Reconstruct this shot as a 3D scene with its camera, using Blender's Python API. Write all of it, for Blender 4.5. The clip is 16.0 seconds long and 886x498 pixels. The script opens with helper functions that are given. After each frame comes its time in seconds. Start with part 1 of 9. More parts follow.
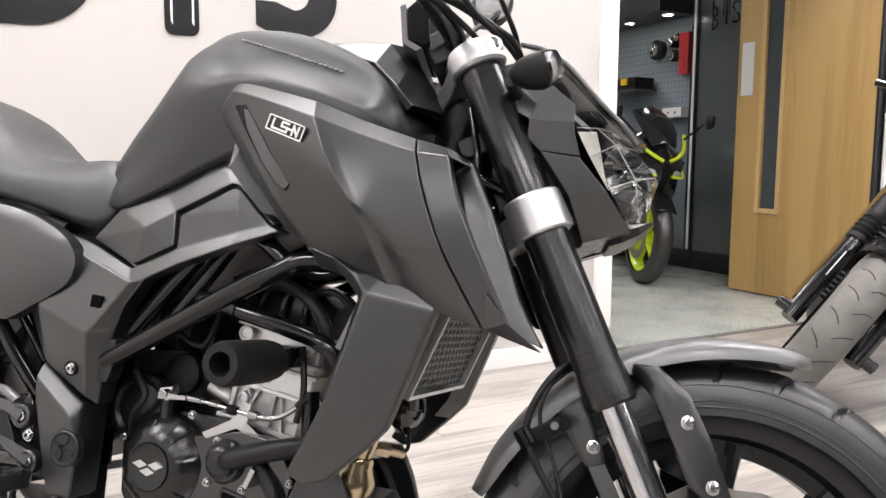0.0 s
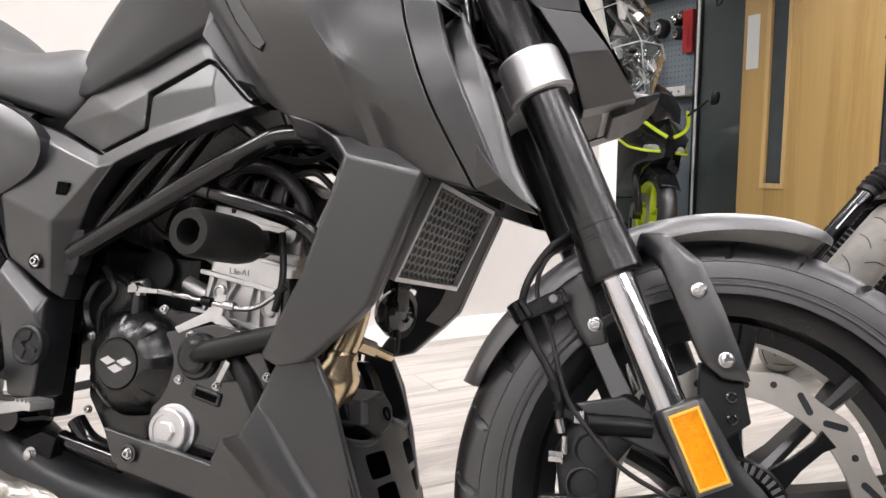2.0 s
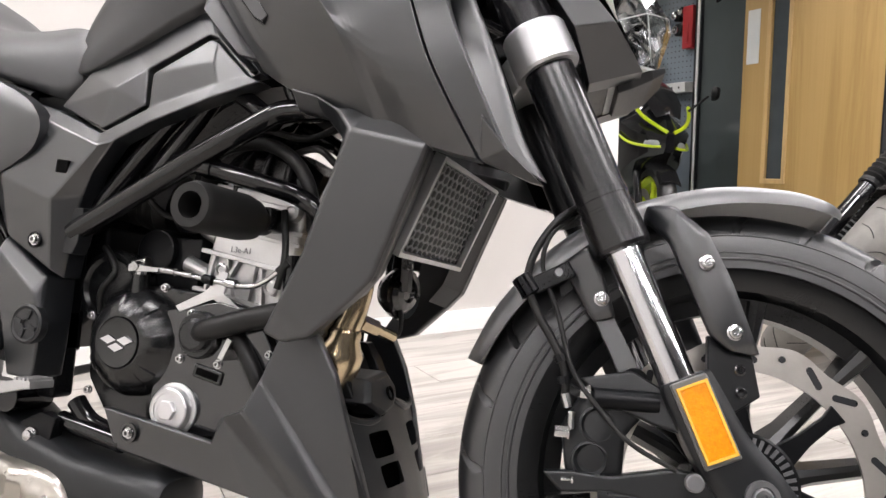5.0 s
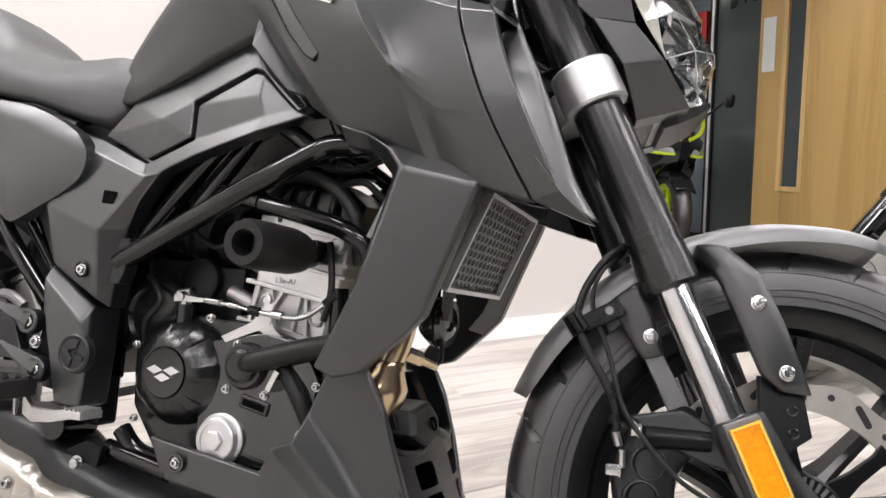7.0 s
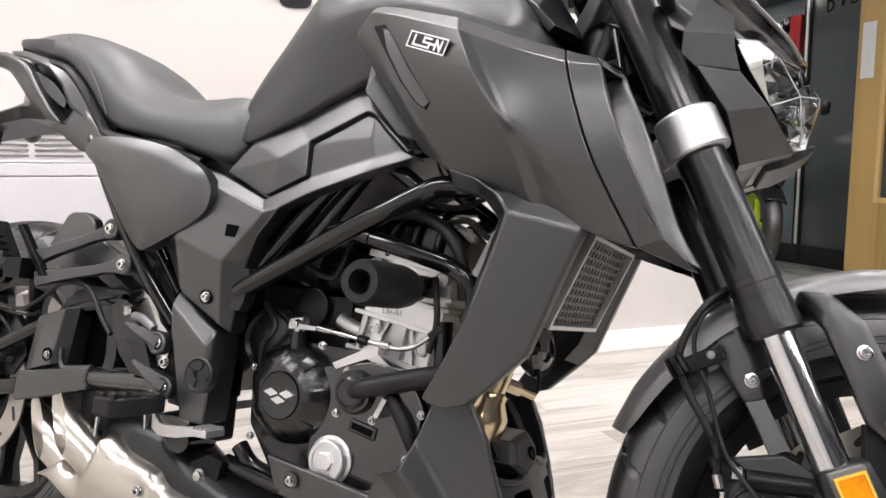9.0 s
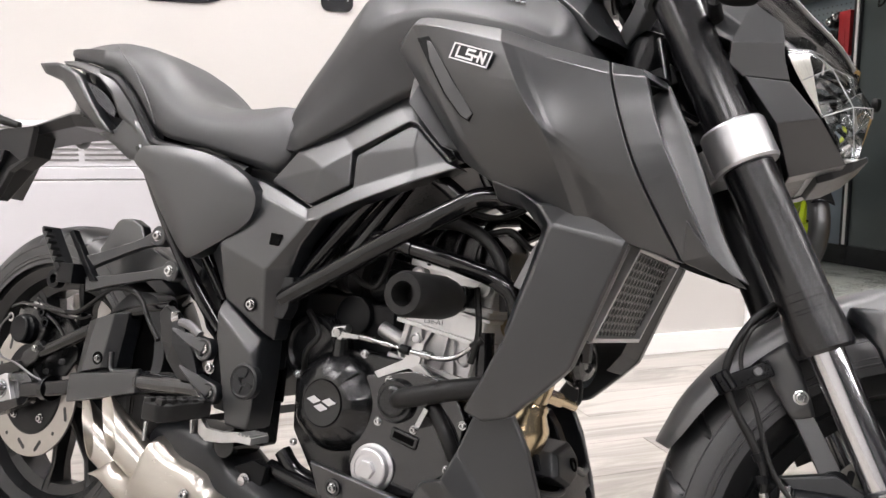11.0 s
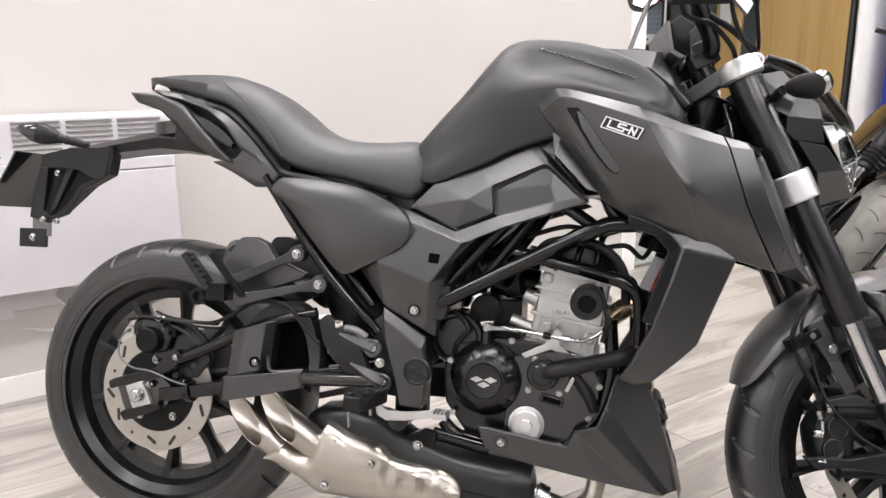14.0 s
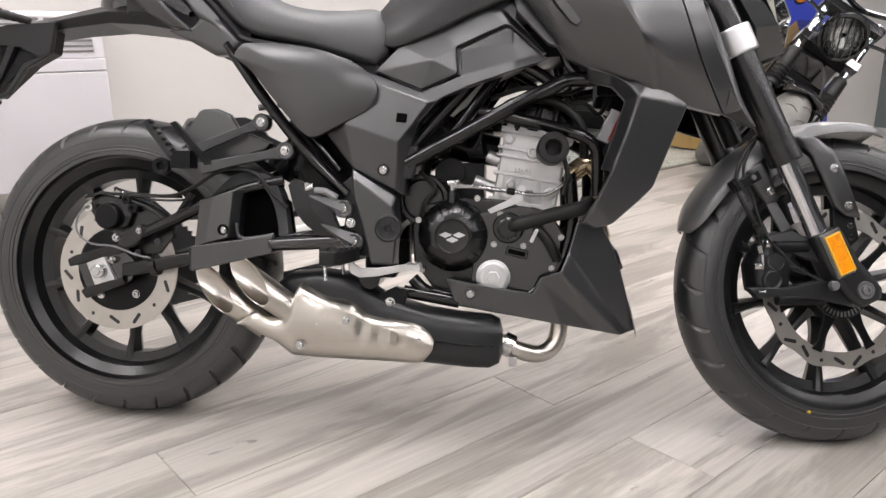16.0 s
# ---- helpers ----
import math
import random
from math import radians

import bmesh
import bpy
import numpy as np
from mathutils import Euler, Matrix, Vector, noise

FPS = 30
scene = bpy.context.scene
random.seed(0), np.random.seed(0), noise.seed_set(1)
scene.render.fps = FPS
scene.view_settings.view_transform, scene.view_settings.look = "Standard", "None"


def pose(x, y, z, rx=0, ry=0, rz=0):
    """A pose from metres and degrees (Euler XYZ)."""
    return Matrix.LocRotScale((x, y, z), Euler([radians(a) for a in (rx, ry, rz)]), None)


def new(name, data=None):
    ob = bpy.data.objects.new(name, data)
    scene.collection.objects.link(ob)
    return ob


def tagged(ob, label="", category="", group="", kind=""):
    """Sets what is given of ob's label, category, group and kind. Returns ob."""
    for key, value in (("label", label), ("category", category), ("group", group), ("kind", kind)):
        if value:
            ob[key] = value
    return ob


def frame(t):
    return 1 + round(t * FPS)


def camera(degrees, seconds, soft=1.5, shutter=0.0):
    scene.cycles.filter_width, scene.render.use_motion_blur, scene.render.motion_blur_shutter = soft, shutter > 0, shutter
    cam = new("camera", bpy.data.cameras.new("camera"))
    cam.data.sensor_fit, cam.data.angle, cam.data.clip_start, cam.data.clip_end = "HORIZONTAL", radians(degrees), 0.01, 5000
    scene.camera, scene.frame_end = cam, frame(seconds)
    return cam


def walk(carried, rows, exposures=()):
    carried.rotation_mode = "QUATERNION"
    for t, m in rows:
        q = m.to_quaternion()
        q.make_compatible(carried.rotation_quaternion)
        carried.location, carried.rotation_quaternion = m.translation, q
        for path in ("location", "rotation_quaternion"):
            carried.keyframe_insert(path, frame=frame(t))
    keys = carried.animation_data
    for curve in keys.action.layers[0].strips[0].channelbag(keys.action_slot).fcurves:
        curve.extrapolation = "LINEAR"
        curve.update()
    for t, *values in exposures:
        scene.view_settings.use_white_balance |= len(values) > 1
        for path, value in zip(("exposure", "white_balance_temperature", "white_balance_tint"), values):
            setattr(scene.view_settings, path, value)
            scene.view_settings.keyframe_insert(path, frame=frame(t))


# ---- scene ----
# ---- the camera and its walk ----
cam = camera(60.5, 16.0, soft=1.5)
METRES, EYE, TILT, LEAN, TURN = 1.35, 0.812, -6.9, -0.15, 19.2
X0, Y0 = 1.3555, -0.829
ROWS = [
    (0.0, 0.0, 0.0, 0.0, -0.0, 0.0, -0.0),
    (0.5, 0.004, 0.013, -0.0206, 0.07, 0.02, -0.01),
    (1.0, 0.0061, 0.0379, -0.0563, 0.12, 0.04, -0.02),
    (1.5, 0.0084, 0.0493, -0.0895, 0.16, 0.06, -0.03),
    (2.0, 0.011, 0.053, -0.1108, 0.19, 0.08, -0.05),
    (2.5, 0.0112, 0.063, -0.1291, 0.21, 0.09, -0.06),
    (3.0, 0.01, 0.0672, -0.1367, 0.22, 0.07, -0.05),
    (3.5, 0.009, 0.064, -0.1374, 0.2, 0.08, -0.04),
    (4.0, 0.0079, 0.0605, -0.1348, 0.14, 0.09, -0.02),
    (6.5, -0.009, 0.0634, -0.1211, 0.11, 0.1, -0.05),
    (7.0, -0.0273, 0.0549, -0.1029, 0.62, 0.15, -0.18),
    (7.5, -0.0409, 0.0445, -0.0889, 1.67, 0.14, -0.33),
    (8.0, -0.0469, 0.0344, -0.0775, 3.12, 0.14, -0.52),
    (8.5, -0.0489, 0.0274, -0.0724, 4.79, 0.13, -0.74),
    (9.0, -0.0499, 0.023, -0.0706, 6.36, 0.17, -0.92),
    (11.5, -0.0577, 0.0206, -0.0467, 9.34, -0.3, -1.11),
    (12.0, -0.1076, -0.0131, 0.0401, 8.01, -1.08, -0.75),
    (12.5, -0.1714, -0.0695, 0.0722, 5.21, -2.24, -0.27),
    (13.0, -0.2835, -0.1342, 0.086, 1.43, -3.78, 0.35),
    (13.5, -0.3923, -0.175, 0.0778, -2.8, -5.2, 0.94),
    (14.0, -0.448, -0.2061, 0.0721, -6.58, -6.59, 1.42),
    (14.5, -0.4953, -0.2428, 0.0594, -9.41, -7.75, 1.77),
    (15.0, -0.5247, -0.2461, 0.0347, -11.39, -8.57, 1.99),
    (15.5, -0.5371, -0.2469, -0.0359, -12.72, -8.93, 2.06),
    (16.0, -0.5383, -0.2457, -0.0644, -13.54, -9.28, 2.15),
]
walk(cam, [(t, pose(X0, Y0, EYE, TILT, LEAN, TURN) @ pose(METRES * x, METRES * y, METRES * z, 90 + pitch, roll, yaw)) for t, x, y, z, yaw, pitch, roll in ROWS],
     exposures=[(0.0, 0.17), (2.0, 0.27), (9.0, 0.26), (11.5, 0.15), (13.5, 0.1), (16.0, 0.04)])

# ---- world and lights ----
world = bpy.data.worlds.new("world")
world.use_nodes = True
scene.world = world
world.node_tree.nodes["Background"].inputs[0].default_value = (0.8, 0.9, 1.0, 1)
world.node_tree.nodes["Background"].inputs[1].default_value = 0.02

ROOM = pose(0, 0, 0, 0, 0, 46)      # the shop's walls stand at 46 degrees to the motorcycle
CEIL = 2.75


# ---- materials ----
def nodes_of(name):
    m = bpy.data.materials.new(name)
    m.use_nodes = True
    nt = m.node_tree
    return m, nt, nt.nodes["Principled BSDF"]


def add(nt, kind, **kw):
    n = nt.nodes.new(kind)
    for k, v in kw.items():
        n.inputs[k].default_value = v
    return n


def ramp(nt, fac, stops):
    r = nt.nodes.new("ShaderNodeValToRGB")
    el = r.color_ramp.elements
    while len(el) < len(stops):
        el.new(0.5)
    for e, (p, c) in zip(el, stops):
        e.position, e.color = p, (*c, 1)
    nt.links.new(fac, r.inputs[0])
    return r.outputs[0]


def rough_range(nt, fac, lo, hi):
    r = nt.nodes.new("ShaderNodeMapRange")
    r.inputs[1].default_value, r.inputs[2].default_value = 0.25, 0.75
    r.inputs[3].default_value, r.inputs[4].default_value = lo, hi
    nt.links.new(fac, r.inputs[0])
    return r.outputs[0]


def surf(name, col, rough, metal=0.0, var=0.12, scale=9.0, fine=260.0, bump=0.05, rvar=0.06, coat=0.0, stretch=None, spec=0.5, depth=0.002, film=0.06):
    """Colour and gloss that vary at two scales, with a fine grain."""
    m, nt, p = nodes_of(name)
    tc = nt.nodes.new("ShaderNodeTexCoord")
    mp = nt.nodes.new("ShaderNodeMapping")
    if stretch:
        mp.inputs["Scale"].default_value = stretch
    nt.links.new(tc.outputs["Object"], mp.inputs[0])
    big = add(nt, "ShaderNodeTexNoise", Scale=scale, Detail=5.0, Roughness=0.6)
    small = add(nt, "ShaderNodeTexNoise", Scale=fine, Detail=3.0)
    for n in (big, small):
        nt.links.new(mp.outputs[0], n.inputs[0])
    c = ramp(nt, big.outputs[0], [(0.25, [max(0, v * (1 - var)) for v in col]), (0.75, [v * (1 + var) for v in col])])
    nt.links.new(c, p.inputs["Base Color"])
    mix = nt.nodes.new("ShaderNodeMath")
    mix.operation = "MULTIPLY_ADD"
    mix.inputs[1].default_value = 0.5
    nt.links.new(small.outputs[0], mix.inputs[0])
    hf = nt.nodes.new("ShaderNodeMath")
    hf.operation = "MULTIPLY"
    hf.inputs[1].default_value = 0.5
    nt.links.new(big.outputs[0], hf.inputs[0])
    nt.links.new(hf.outputs[0], mix.inputs[2])
    nt.links.new(rough_range(nt, mix.outputs[0], max(0.02, rough - rvar), min(1, rough + rvar)), p.inputs["Roughness"])
    p.inputs["Metallic"].default_value = metal
    p.inputs["Specular IOR Level"].default_value = spec
    p.inputs["Coat Weight"].default_value = coat
    p.inputs["Coat Roughness"].default_value = film
    if bump:
        b = add(nt, "ShaderNodeBump", Strength=bump, Distance=depth)
        nt.links.new(small.outputs[0], b.inputs["Height"])
        nt.links.new(b.outputs[0], p.inputs["Normal"])
    return m


def clear(name, col=(1, 1, 1), rough=0.02, ior=1.45):
    """A thin clear shell: see-through, with glossy reflections."""
    m, nt, p = nodes_of(name)
    see = nt.nodes.new("ShaderNodeBsdfTransparent")
    see.inputs[0].default_value = (*col, 1)
    shine = add(nt, "ShaderNodeBsdfGlossy", Roughness=rough)
    fres = add(nt, "ShaderNodeFresnel", IOR=ior)
    mix = nt.nodes.new("ShaderNodeMixShader")
    nt.links.new(fres.outputs[0], mix.inputs[0])
    nt.links.new(see.outputs[0], mix.inputs[1])
    nt.links.new(shine.outputs[0], mix.inputs[2])
    nt.links.new(mix.outputs[0], nt.nodes["Material Output"].inputs[0])
    nt.nodes.remove(p)
    return m


def glow(name, col, strength):
    m, nt, p = nodes_of(name)
    p.inputs["Base Color"].default_value = (0.8, 0.8, 0.8, 1)
    p.inputs["Emission Color"].default_value = (*col, 1)
    p.inputs["Emission Strength"].default_value = strength
    return m


M_SATIN = surf("satin black bodywork", (0.0058, 0.0068, 0.0084), 0.325, var=0.1, scale=5, fine=900, bump=0.02, rvar=0.03, spec=1.0, depth=0.0003)
M_TANK = surf("satin black tank paint", (0.006, 0.0069, 0.0084), 0.5, var=0.08, fine=900, bump=0.015, rvar=0.03, spec=0.75, depth=0.0003)
M_PLASTIC = surf("textured black plastic", (0.007, 0.0078, 0.009), 0.36, spec=0.38, var=0.12, fine=700, bump=0.15, depth=0.0006)
M_GLOSS = surf("gloss black enamel", (0.008, 0.008, 0.009), 0.12, var=0.2, bump=0.01, rvar=0.03, coat=0.6, depth=0.0003)
M_FRAME = surf("black frame enamel", (0.003, 0.003, 0.0035), 0.12, var=0.2, bump=0.0, rvar=0.02, spec=0.42, depth=0.0003)
M_DARK = surf("dull black casting", (0.003, 0.0033, 0.004), 0.3, spec=0.18, var=0.2, fine=600, bump=0.1, depth=0.0005)
M_ENGINE = surf("black crinkle engine paint", (0.0045, 0.0048, 0.0053), 0.25, spec=0.5, var=0.15, fine=1200, bump=0.12, rvar=0.06, depth=0.0004)
M_SEAT = surf("black grained vinyl", (0.015, 0.0162, 0.018), 0.5, spec=0.9, var=0.08, fine=1100, bump=0.25, depth=0.0006)
M_RUBBER = surf("tyre rubber", (0.0092, 0.0097, 0.0108), 0.39, spec=0.85, var=0.2, scale=14, fine=500, bump=0.15, rvar=0.08, depth=0.0006)
M_WHEEL = surf("satin black cast wheel", (0.006, 0.0064, 0.007), 0.3, spec=0.42, var=0.15, fine=700, bump=0.05, depth=0.0004)
M_OLDTYRE = surf("worn dusty tyre rubber", (0.13, 0.125, 0.115), 0.75, var=0.25, scale=14, fine=300, bump=0.2, depth=0.001)
M_SOFT = surf("soft black rubber", (0.007, 0.007, 0.007), 0.45, spec=0.28, var=0.15, fine=500, bump=0.1, depth=0.0005)
M_ALU = surf("cast aluminium", (0.5, 0.5, 0.5), 0.4, metal=0.95, var=0.12, scale=25, fine=500, bump=0.25, rvar=0.1, depth=0.0008)
M_SILVER = surf("satin silver anodised", (0.56, 0.56, 0.57), 0.38, metal=0.9, var=0.05, fine=900, bump=0.05, rvar=0.05, depth=0.0003)
M_STEEL = surf("bright zinc steel", (0.42, 0.42, 0.42), 0.23, metal=1.0, var=0.2, scale=40, fine=500, bump=0.06, rvar=0.03, depth=0.0004)
M_CHROME = surf("hard chrome", (0.55, 0.55, 0.57), 0.13, metal=1.0, var=0.05, scale=20, fine=600, bump=0.015, rvar=0.03, depth=0.0003)
M_STAINLESS = surf("brushed stainless steel", (0.45, 0.425, 0.385), 0.29, metal=1.0, var=0.1, scale=12, fine=260, bump=0.0, rvar=0.03, stretch=(0.25, 1, 3), depth=0.0003)
M_BRASS = surf("heat-tinted header steel", (0.56, 0.45, 0.3), 0.235, metal=1.0, var=0.2, scale=30, fine=400, bump=0.04, rvar=0.03, depth=0.0004)
M_DISC = surf("ground disc steel", (0.42, 0.4, 0.37), 0.38, metal=1.0, var=0.1, scale=30, fine=700, bump=0.06, rvar=0.03, depth=0.0003)
M_ORANGE = surf("amber reflector", (0.72, 0.25, 0.002), 0.16, var=0.22, scale=160, fine=420, bump=0.5, coat=0.8, depth=0.001)
M_AMBER = surf("amber lens", (0.55, 0.16, 0.01), 0.12, var=0.1, coat=0.6)
M_CLEAR = clear("clear lens plastic", (0.93, 0.94, 0.94), 0.03, 1.5)
M_SMOKE = clear("grey screen plastic", (0.56, 0.57, 0.575), 0.08, 1.5)
M_REFLECTOR = surf("aluminised reflector", (0.62, 0.62, 0.62), 0.2, metal=1.0, var=0.03, bump=0.0, rvar=0.03)
M_CREAM = surf("pale light guide", (0.72, 0.7, 0.64), 0.35, var=0.06)
M_WHITE = surf("silver lettering", (0.72, 0.72, 0.72), 0.35, var=0.04, bump=0.02)
M_REDGLASS = surf("red lens", (0.12, 0.005, 0.006), 0.12, var=0.1, coat=0.6)
M_WALL = surf("white wall paint", (0.51, 0.489, 0.466), 0.65, var=0.035, scale=1.6, fine=160, bump=0.06, depth=0.001)
M_FILL_STOP = surf("dark fill-cutting wall", (0.03, 0.032, 0.036), 0.15, var=0.2, scale=2, bump=0.0)
M_TRIM = surf("white gloss trim", (0.8, 0.79, 0.765), 0.3, var=0.02, scale=3, bump=0.02, depth=0.0005)
M_HEATER = surf("white heater enamel", (0.56, 0.545, 0.565), 0.32, var=0.02, scale=3, bump=0.01)
M_CEIL = surf("dark grey ceiling paint", (0.16, 0.16, 0.16), 0.8, var=0.03, fine=120, bump=0.2)
M_SIGN = surf("gloss black sign vinyl", (0.012, 0.012, 0.013), 0.22, var=0.1, bump=0.01)
M_GREYWALL = surf("dark grey gloss panel", (0.085, 0.1, 0.1), 0.22, var=0.08, scale=2, bump=0.01, rvar=0.04)
M_BLACKTRIM = surf("black skirting", (0.01, 0.011, 0.013), 0.3, var=0.2, bump=0.03)
M_PEG = surf("grey steel pegboard", (0.2, 0.235, 0.27), 0.45, var=0.06, scale=3, bump=0.02)
M_RED = surf("red plastic", (0.35, 0.02, 0.025), 0.4, var=0.1)
M_LIME = surf("fluorescent yellow paint", (0.6, 0.75, 0.02), 0.35, var=0.06)
M_YELLOW = surf("yellow plastic", (0.75, 0.5, 0.02), 0.4, var=0.06)
M_PAPER = surf("white card", (0.75, 0.75, 0.73), 0.7, var=0.03)
M_PALEGREY = surf("pale grey push plate", (0.55, 0.56, 0.55), 0.5, var=0.04)
M_BLUE = surf("blue printed banner", (0.02, 0.035, 0.3), 0.45, var=0.08, scale=3)
M_PURPLE = surf("purple printed banner", (0.12, 0.06, 0.4), 0.45, var=0.08, scale=3)
M_VINYL = surf("grey-green sheet floor", (0.36, 0.38, 0.35), 0.28, var=0.07, scale=3, fine=90, bump=0.04, rvar=0.08, depth=0.001)
M_JOINT = surf("dark plank joint", (0.1, 0.09, 0.08), 0.8)
# near-black that paints shade into holes, recesses and hollows
M_HOLLOW_SHADE = surf("painted hollow shade", (0.002, 0.002, 0.002), 0.9, spec=0.05, var=0.1)
M_PANEL = glow("ceiling light panel", (1.0, 0.957, 0.965), 30.0)
M_SPOT = glow("downlight lens", (1.0, 0.97, 0.9), 30.0)


def wood(name, dark, mid, light, rough, across, along, bump, knots=0.0, specks=0.0):
    """Grain that runs along the mesh's x axis; each board takes its own stretch of it."""
    m, nt, p = nodes_of(name)
    tc = nt.nodes.new("ShaderNodeTexCoord")
    info = nt.nodes.new("ShaderNodeObjectInfo")
    shift = nt.nodes.new("ShaderNodeVectorMath")
    shift.operation = "SCALE"
    cx = nt.nodes.new("ShaderNodeCombineXYZ")
    for i in range(3):
        nt.links.new(info.outputs["Random"], cx.inputs[i])
    nt.links.new(cx.outputs[0], shift.inputs[0])
    shift.inputs["Scale"].default_value = 37.0
    addv = nt.nodes.new("ShaderNodeVectorMath")
    nt.links.new(tc.outputs["Object"], addv.inputs[0])
    nt.links.new(shift.outputs[0], addv.inputs[1])
    mp = nt.nodes.new("ShaderNodeMapping")
    mp.inputs["Scale"].default_value = (along, across, across)
    nt.links.new(addv.outputs[0], mp.inputs[0])
    broad = add(nt, "ShaderNodeTexNoise", Scale=1.0, Detail=6.0, Roughness=0.62, Distortion=1.2)
    nt.links.new(mp.outputs[0], broad.inputs[0])
    rings = nt.nodes.new("ShaderNodeMath")
    rings.operation = "MULTIPLY"
    rings.inputs[1].default_value = 26.0
    nt.links.new(broad.outputs[0], rings.inputs[0])
    sine = nt.nodes.new("ShaderNodeMath")
    sine.operation = "SINE"
    nt.links.new(rings.outputs[0], sine.inputs[0])
    mp2 = nt.nodes.new("ShaderNodeMapping")
    mp2.inputs["Scale"].default_value = (along * 3, across * 14, across * 14)
    nt.links.new(addv.outputs[0], mp2.inputs[0])
    fine = add(nt, "ShaderNodeTexNoise", Scale=1.0, Detail=4.0, Roughness=0.7)
    nt.links.new(mp2.outputs[0], fine.inputs[0])
    sm = nt.nodes.new("ShaderNodeMath")
    sm.operation = "MULTIPLY_ADD"
    sm.inputs[1].default_value = knots
    nt.links.new(sine.outputs[0], sm.inputs[0])
    nt.links.new(broad.outputs[0], sm.inputs[2])
    sm2 = nt.nodes.new("ShaderNodeMath")
    sm2.operation = "MULTIPLY_ADD"
    sm2.inputs[1].default_value = 0.45
    nt.links.new(fine.outputs[0], sm2.inputs[0])
    off = nt.nodes.new("ShaderNodeMath")
    off.operation = "SUBTRACT"
    off.inputs[1].default_value = 0.225
    nt.links.new(sm.outputs[0], off.inputs[0])
    nt.links.new(off.outputs[0], sm2.inputs[2])
    c = ramp(nt, sm2.outputs[0], [(0.28, dark), (0.5, mid), (0.72, light)])
    tint = nt.nodes.new("ShaderNodeHueSaturation")
    val = nt.nodes.new("ShaderNodeMapRange")
    val.inputs[3].default_value, val.inputs[4].default_value = 0.88, 1.1
    nt.links.new(info.outputs["Random"], val.inputs[0])
    nt.links.new(val.outputs[0], tint.inputs["Value"])
    if specks:
        # small dark knots and scuffs
        mp3 = nt.nodes.new("ShaderNodeMapping")
        mp3.inputs["Scale"].default_value = (9.0, 22.0, 22.0)
        nt.links.new(addv.outputs[0], mp3.inputs[0])
        dots = add(nt, "ShaderNodeTexNoise", Scale=1.0, Detail=3.0, Roughness=0.6, Distortion=0.6)
        nt.links.new(mp3.outputs[0], dots.inputs[0])
        mask = nt.nodes.new("ShaderNodeMapRange")
        mask.inputs[1].default_value, mask.inputs[2].default_value = 0.69, 0.77
        mask.inputs[3].default_value, mask.inputs[4].default_value = 1.0, 1.0 - specks
        nt.links.new(dots.outputs[0], mask.inputs[0])
        dirt = nt.nodes.new("ShaderNodeVectorMath")
        dirt.operation = "SCALE"
        nt.links.new(c, dirt.inputs[0])
        nt.links.new(mask.outputs[0], dirt.inputs["Scale"])
        c = dirt.outputs[0]
    nt.links.new(c, tint.inputs["Color"])
    nt.links.new(tint.outputs[0], p.inputs["Base Color"])
    nt.links.new(rough_range(nt, fine.outputs[0], rough - 0.06, rough + 0.08), p.inputs["Roughness"])
    b = add(nt, "ShaderNodeBump", Strength=bump, Distance=0.0008)
    nt.links.new(fine.outputs[0], b.inputs["Height"])
    nt.links.new(b.outputs[0], p.inputs["Normal"])
    return m


M_PLANK = wood("grey oak laminate", (0.225, 0.208, 0.188), (0.345, 0.322, 0.294), (0.47, 0.443, 0.41), 0.36, 8.0, 1.0, 0.12, 0.06, 0.62)
M_OAK = wood("oak veneer", (0.285, 0.175, 0.06), (0.345, 0.222, 0.082), (0.385, 0.252, 0.1), 0.4, 5.0, 0.35, 0.06, 0.04)
M_BEECH = wood("oak bead", (0.38, 0.25, 0.11), (0.46, 0.31, 0.14), (0.5, 0.35, 0.16), 0.35, 9.0, 0.5, 0.05, 0.04)


# ---- mesh tools ----
def soften(me, fold):
    """Creases for rounding: firm round the outline, loose along the folds."""
    bm = bmesh.new()
    bm.from_mesh(me)
    crease = bm.edges.layers.float.new("crease_edge")
    corner = bm.verts.layers.float.new("crease_vert")
    for e in bm.edges:
        rim = len(e.link_faces) == 2 and e.calc_face_angle() > radians(48)
        e[crease] = 0.93 if rim else fold
        if rim:
            for v in e.verts:
                v[corner] = 0.8
    bm.to_mesh(me)
    bm.free()


def part(name, bm, material, parent=None, label="", smooth=32, bevel=0.0, seg=2, weld=True, blend=None):
    """Links a bmesh as one mesh object; blend rounds its folds and keeps its outline (0 round, 1 sharp)."""
    if weld:
        bmesh.ops.remove_doubles(bm, verts=bm.verts, dist=1e-5)
    bmesh.ops.recalc_face_normals(bm, faces=bm.faces)
    me = bpy.data.meshes.new(name)
    bm.to_mesh(me)
    bm.free()
    me.materials.append(material)
    for f in me.polygons:
        f.use_smooth = True
    if blend is not None:
        soften(me, blend)
    elif not bevel:
        me.set_sharp_from_angle(angle=radians(smooth))
    ob = new(name, me)
    if blend is not None:
        mod = ob.modifiers.new("round", "SUBSURF")
        mod.levels = mod.render_levels = 2
    elif bevel:
        mod = ob.modifiers.new("bevel", "BEVEL")
        mod.width, mod.segments, mod.limit_method, mod.angle_limit, mod.harden_normals = bevel * 0.6, seg, "ANGLE", radians(7), True
    if parent is not None:
        ob.parent = parent
    if label:
        ob["label"] = label
    return ob


def thing(name, label, category, m=None, group="", kind=""):
    ob = new(name)
    ob.empty_display_size = 0.1
    if m is not None:
        ob.matrix_basis = m
    return tagged(ob, label, category, group, kind)


def B():
    return bmesh.new()


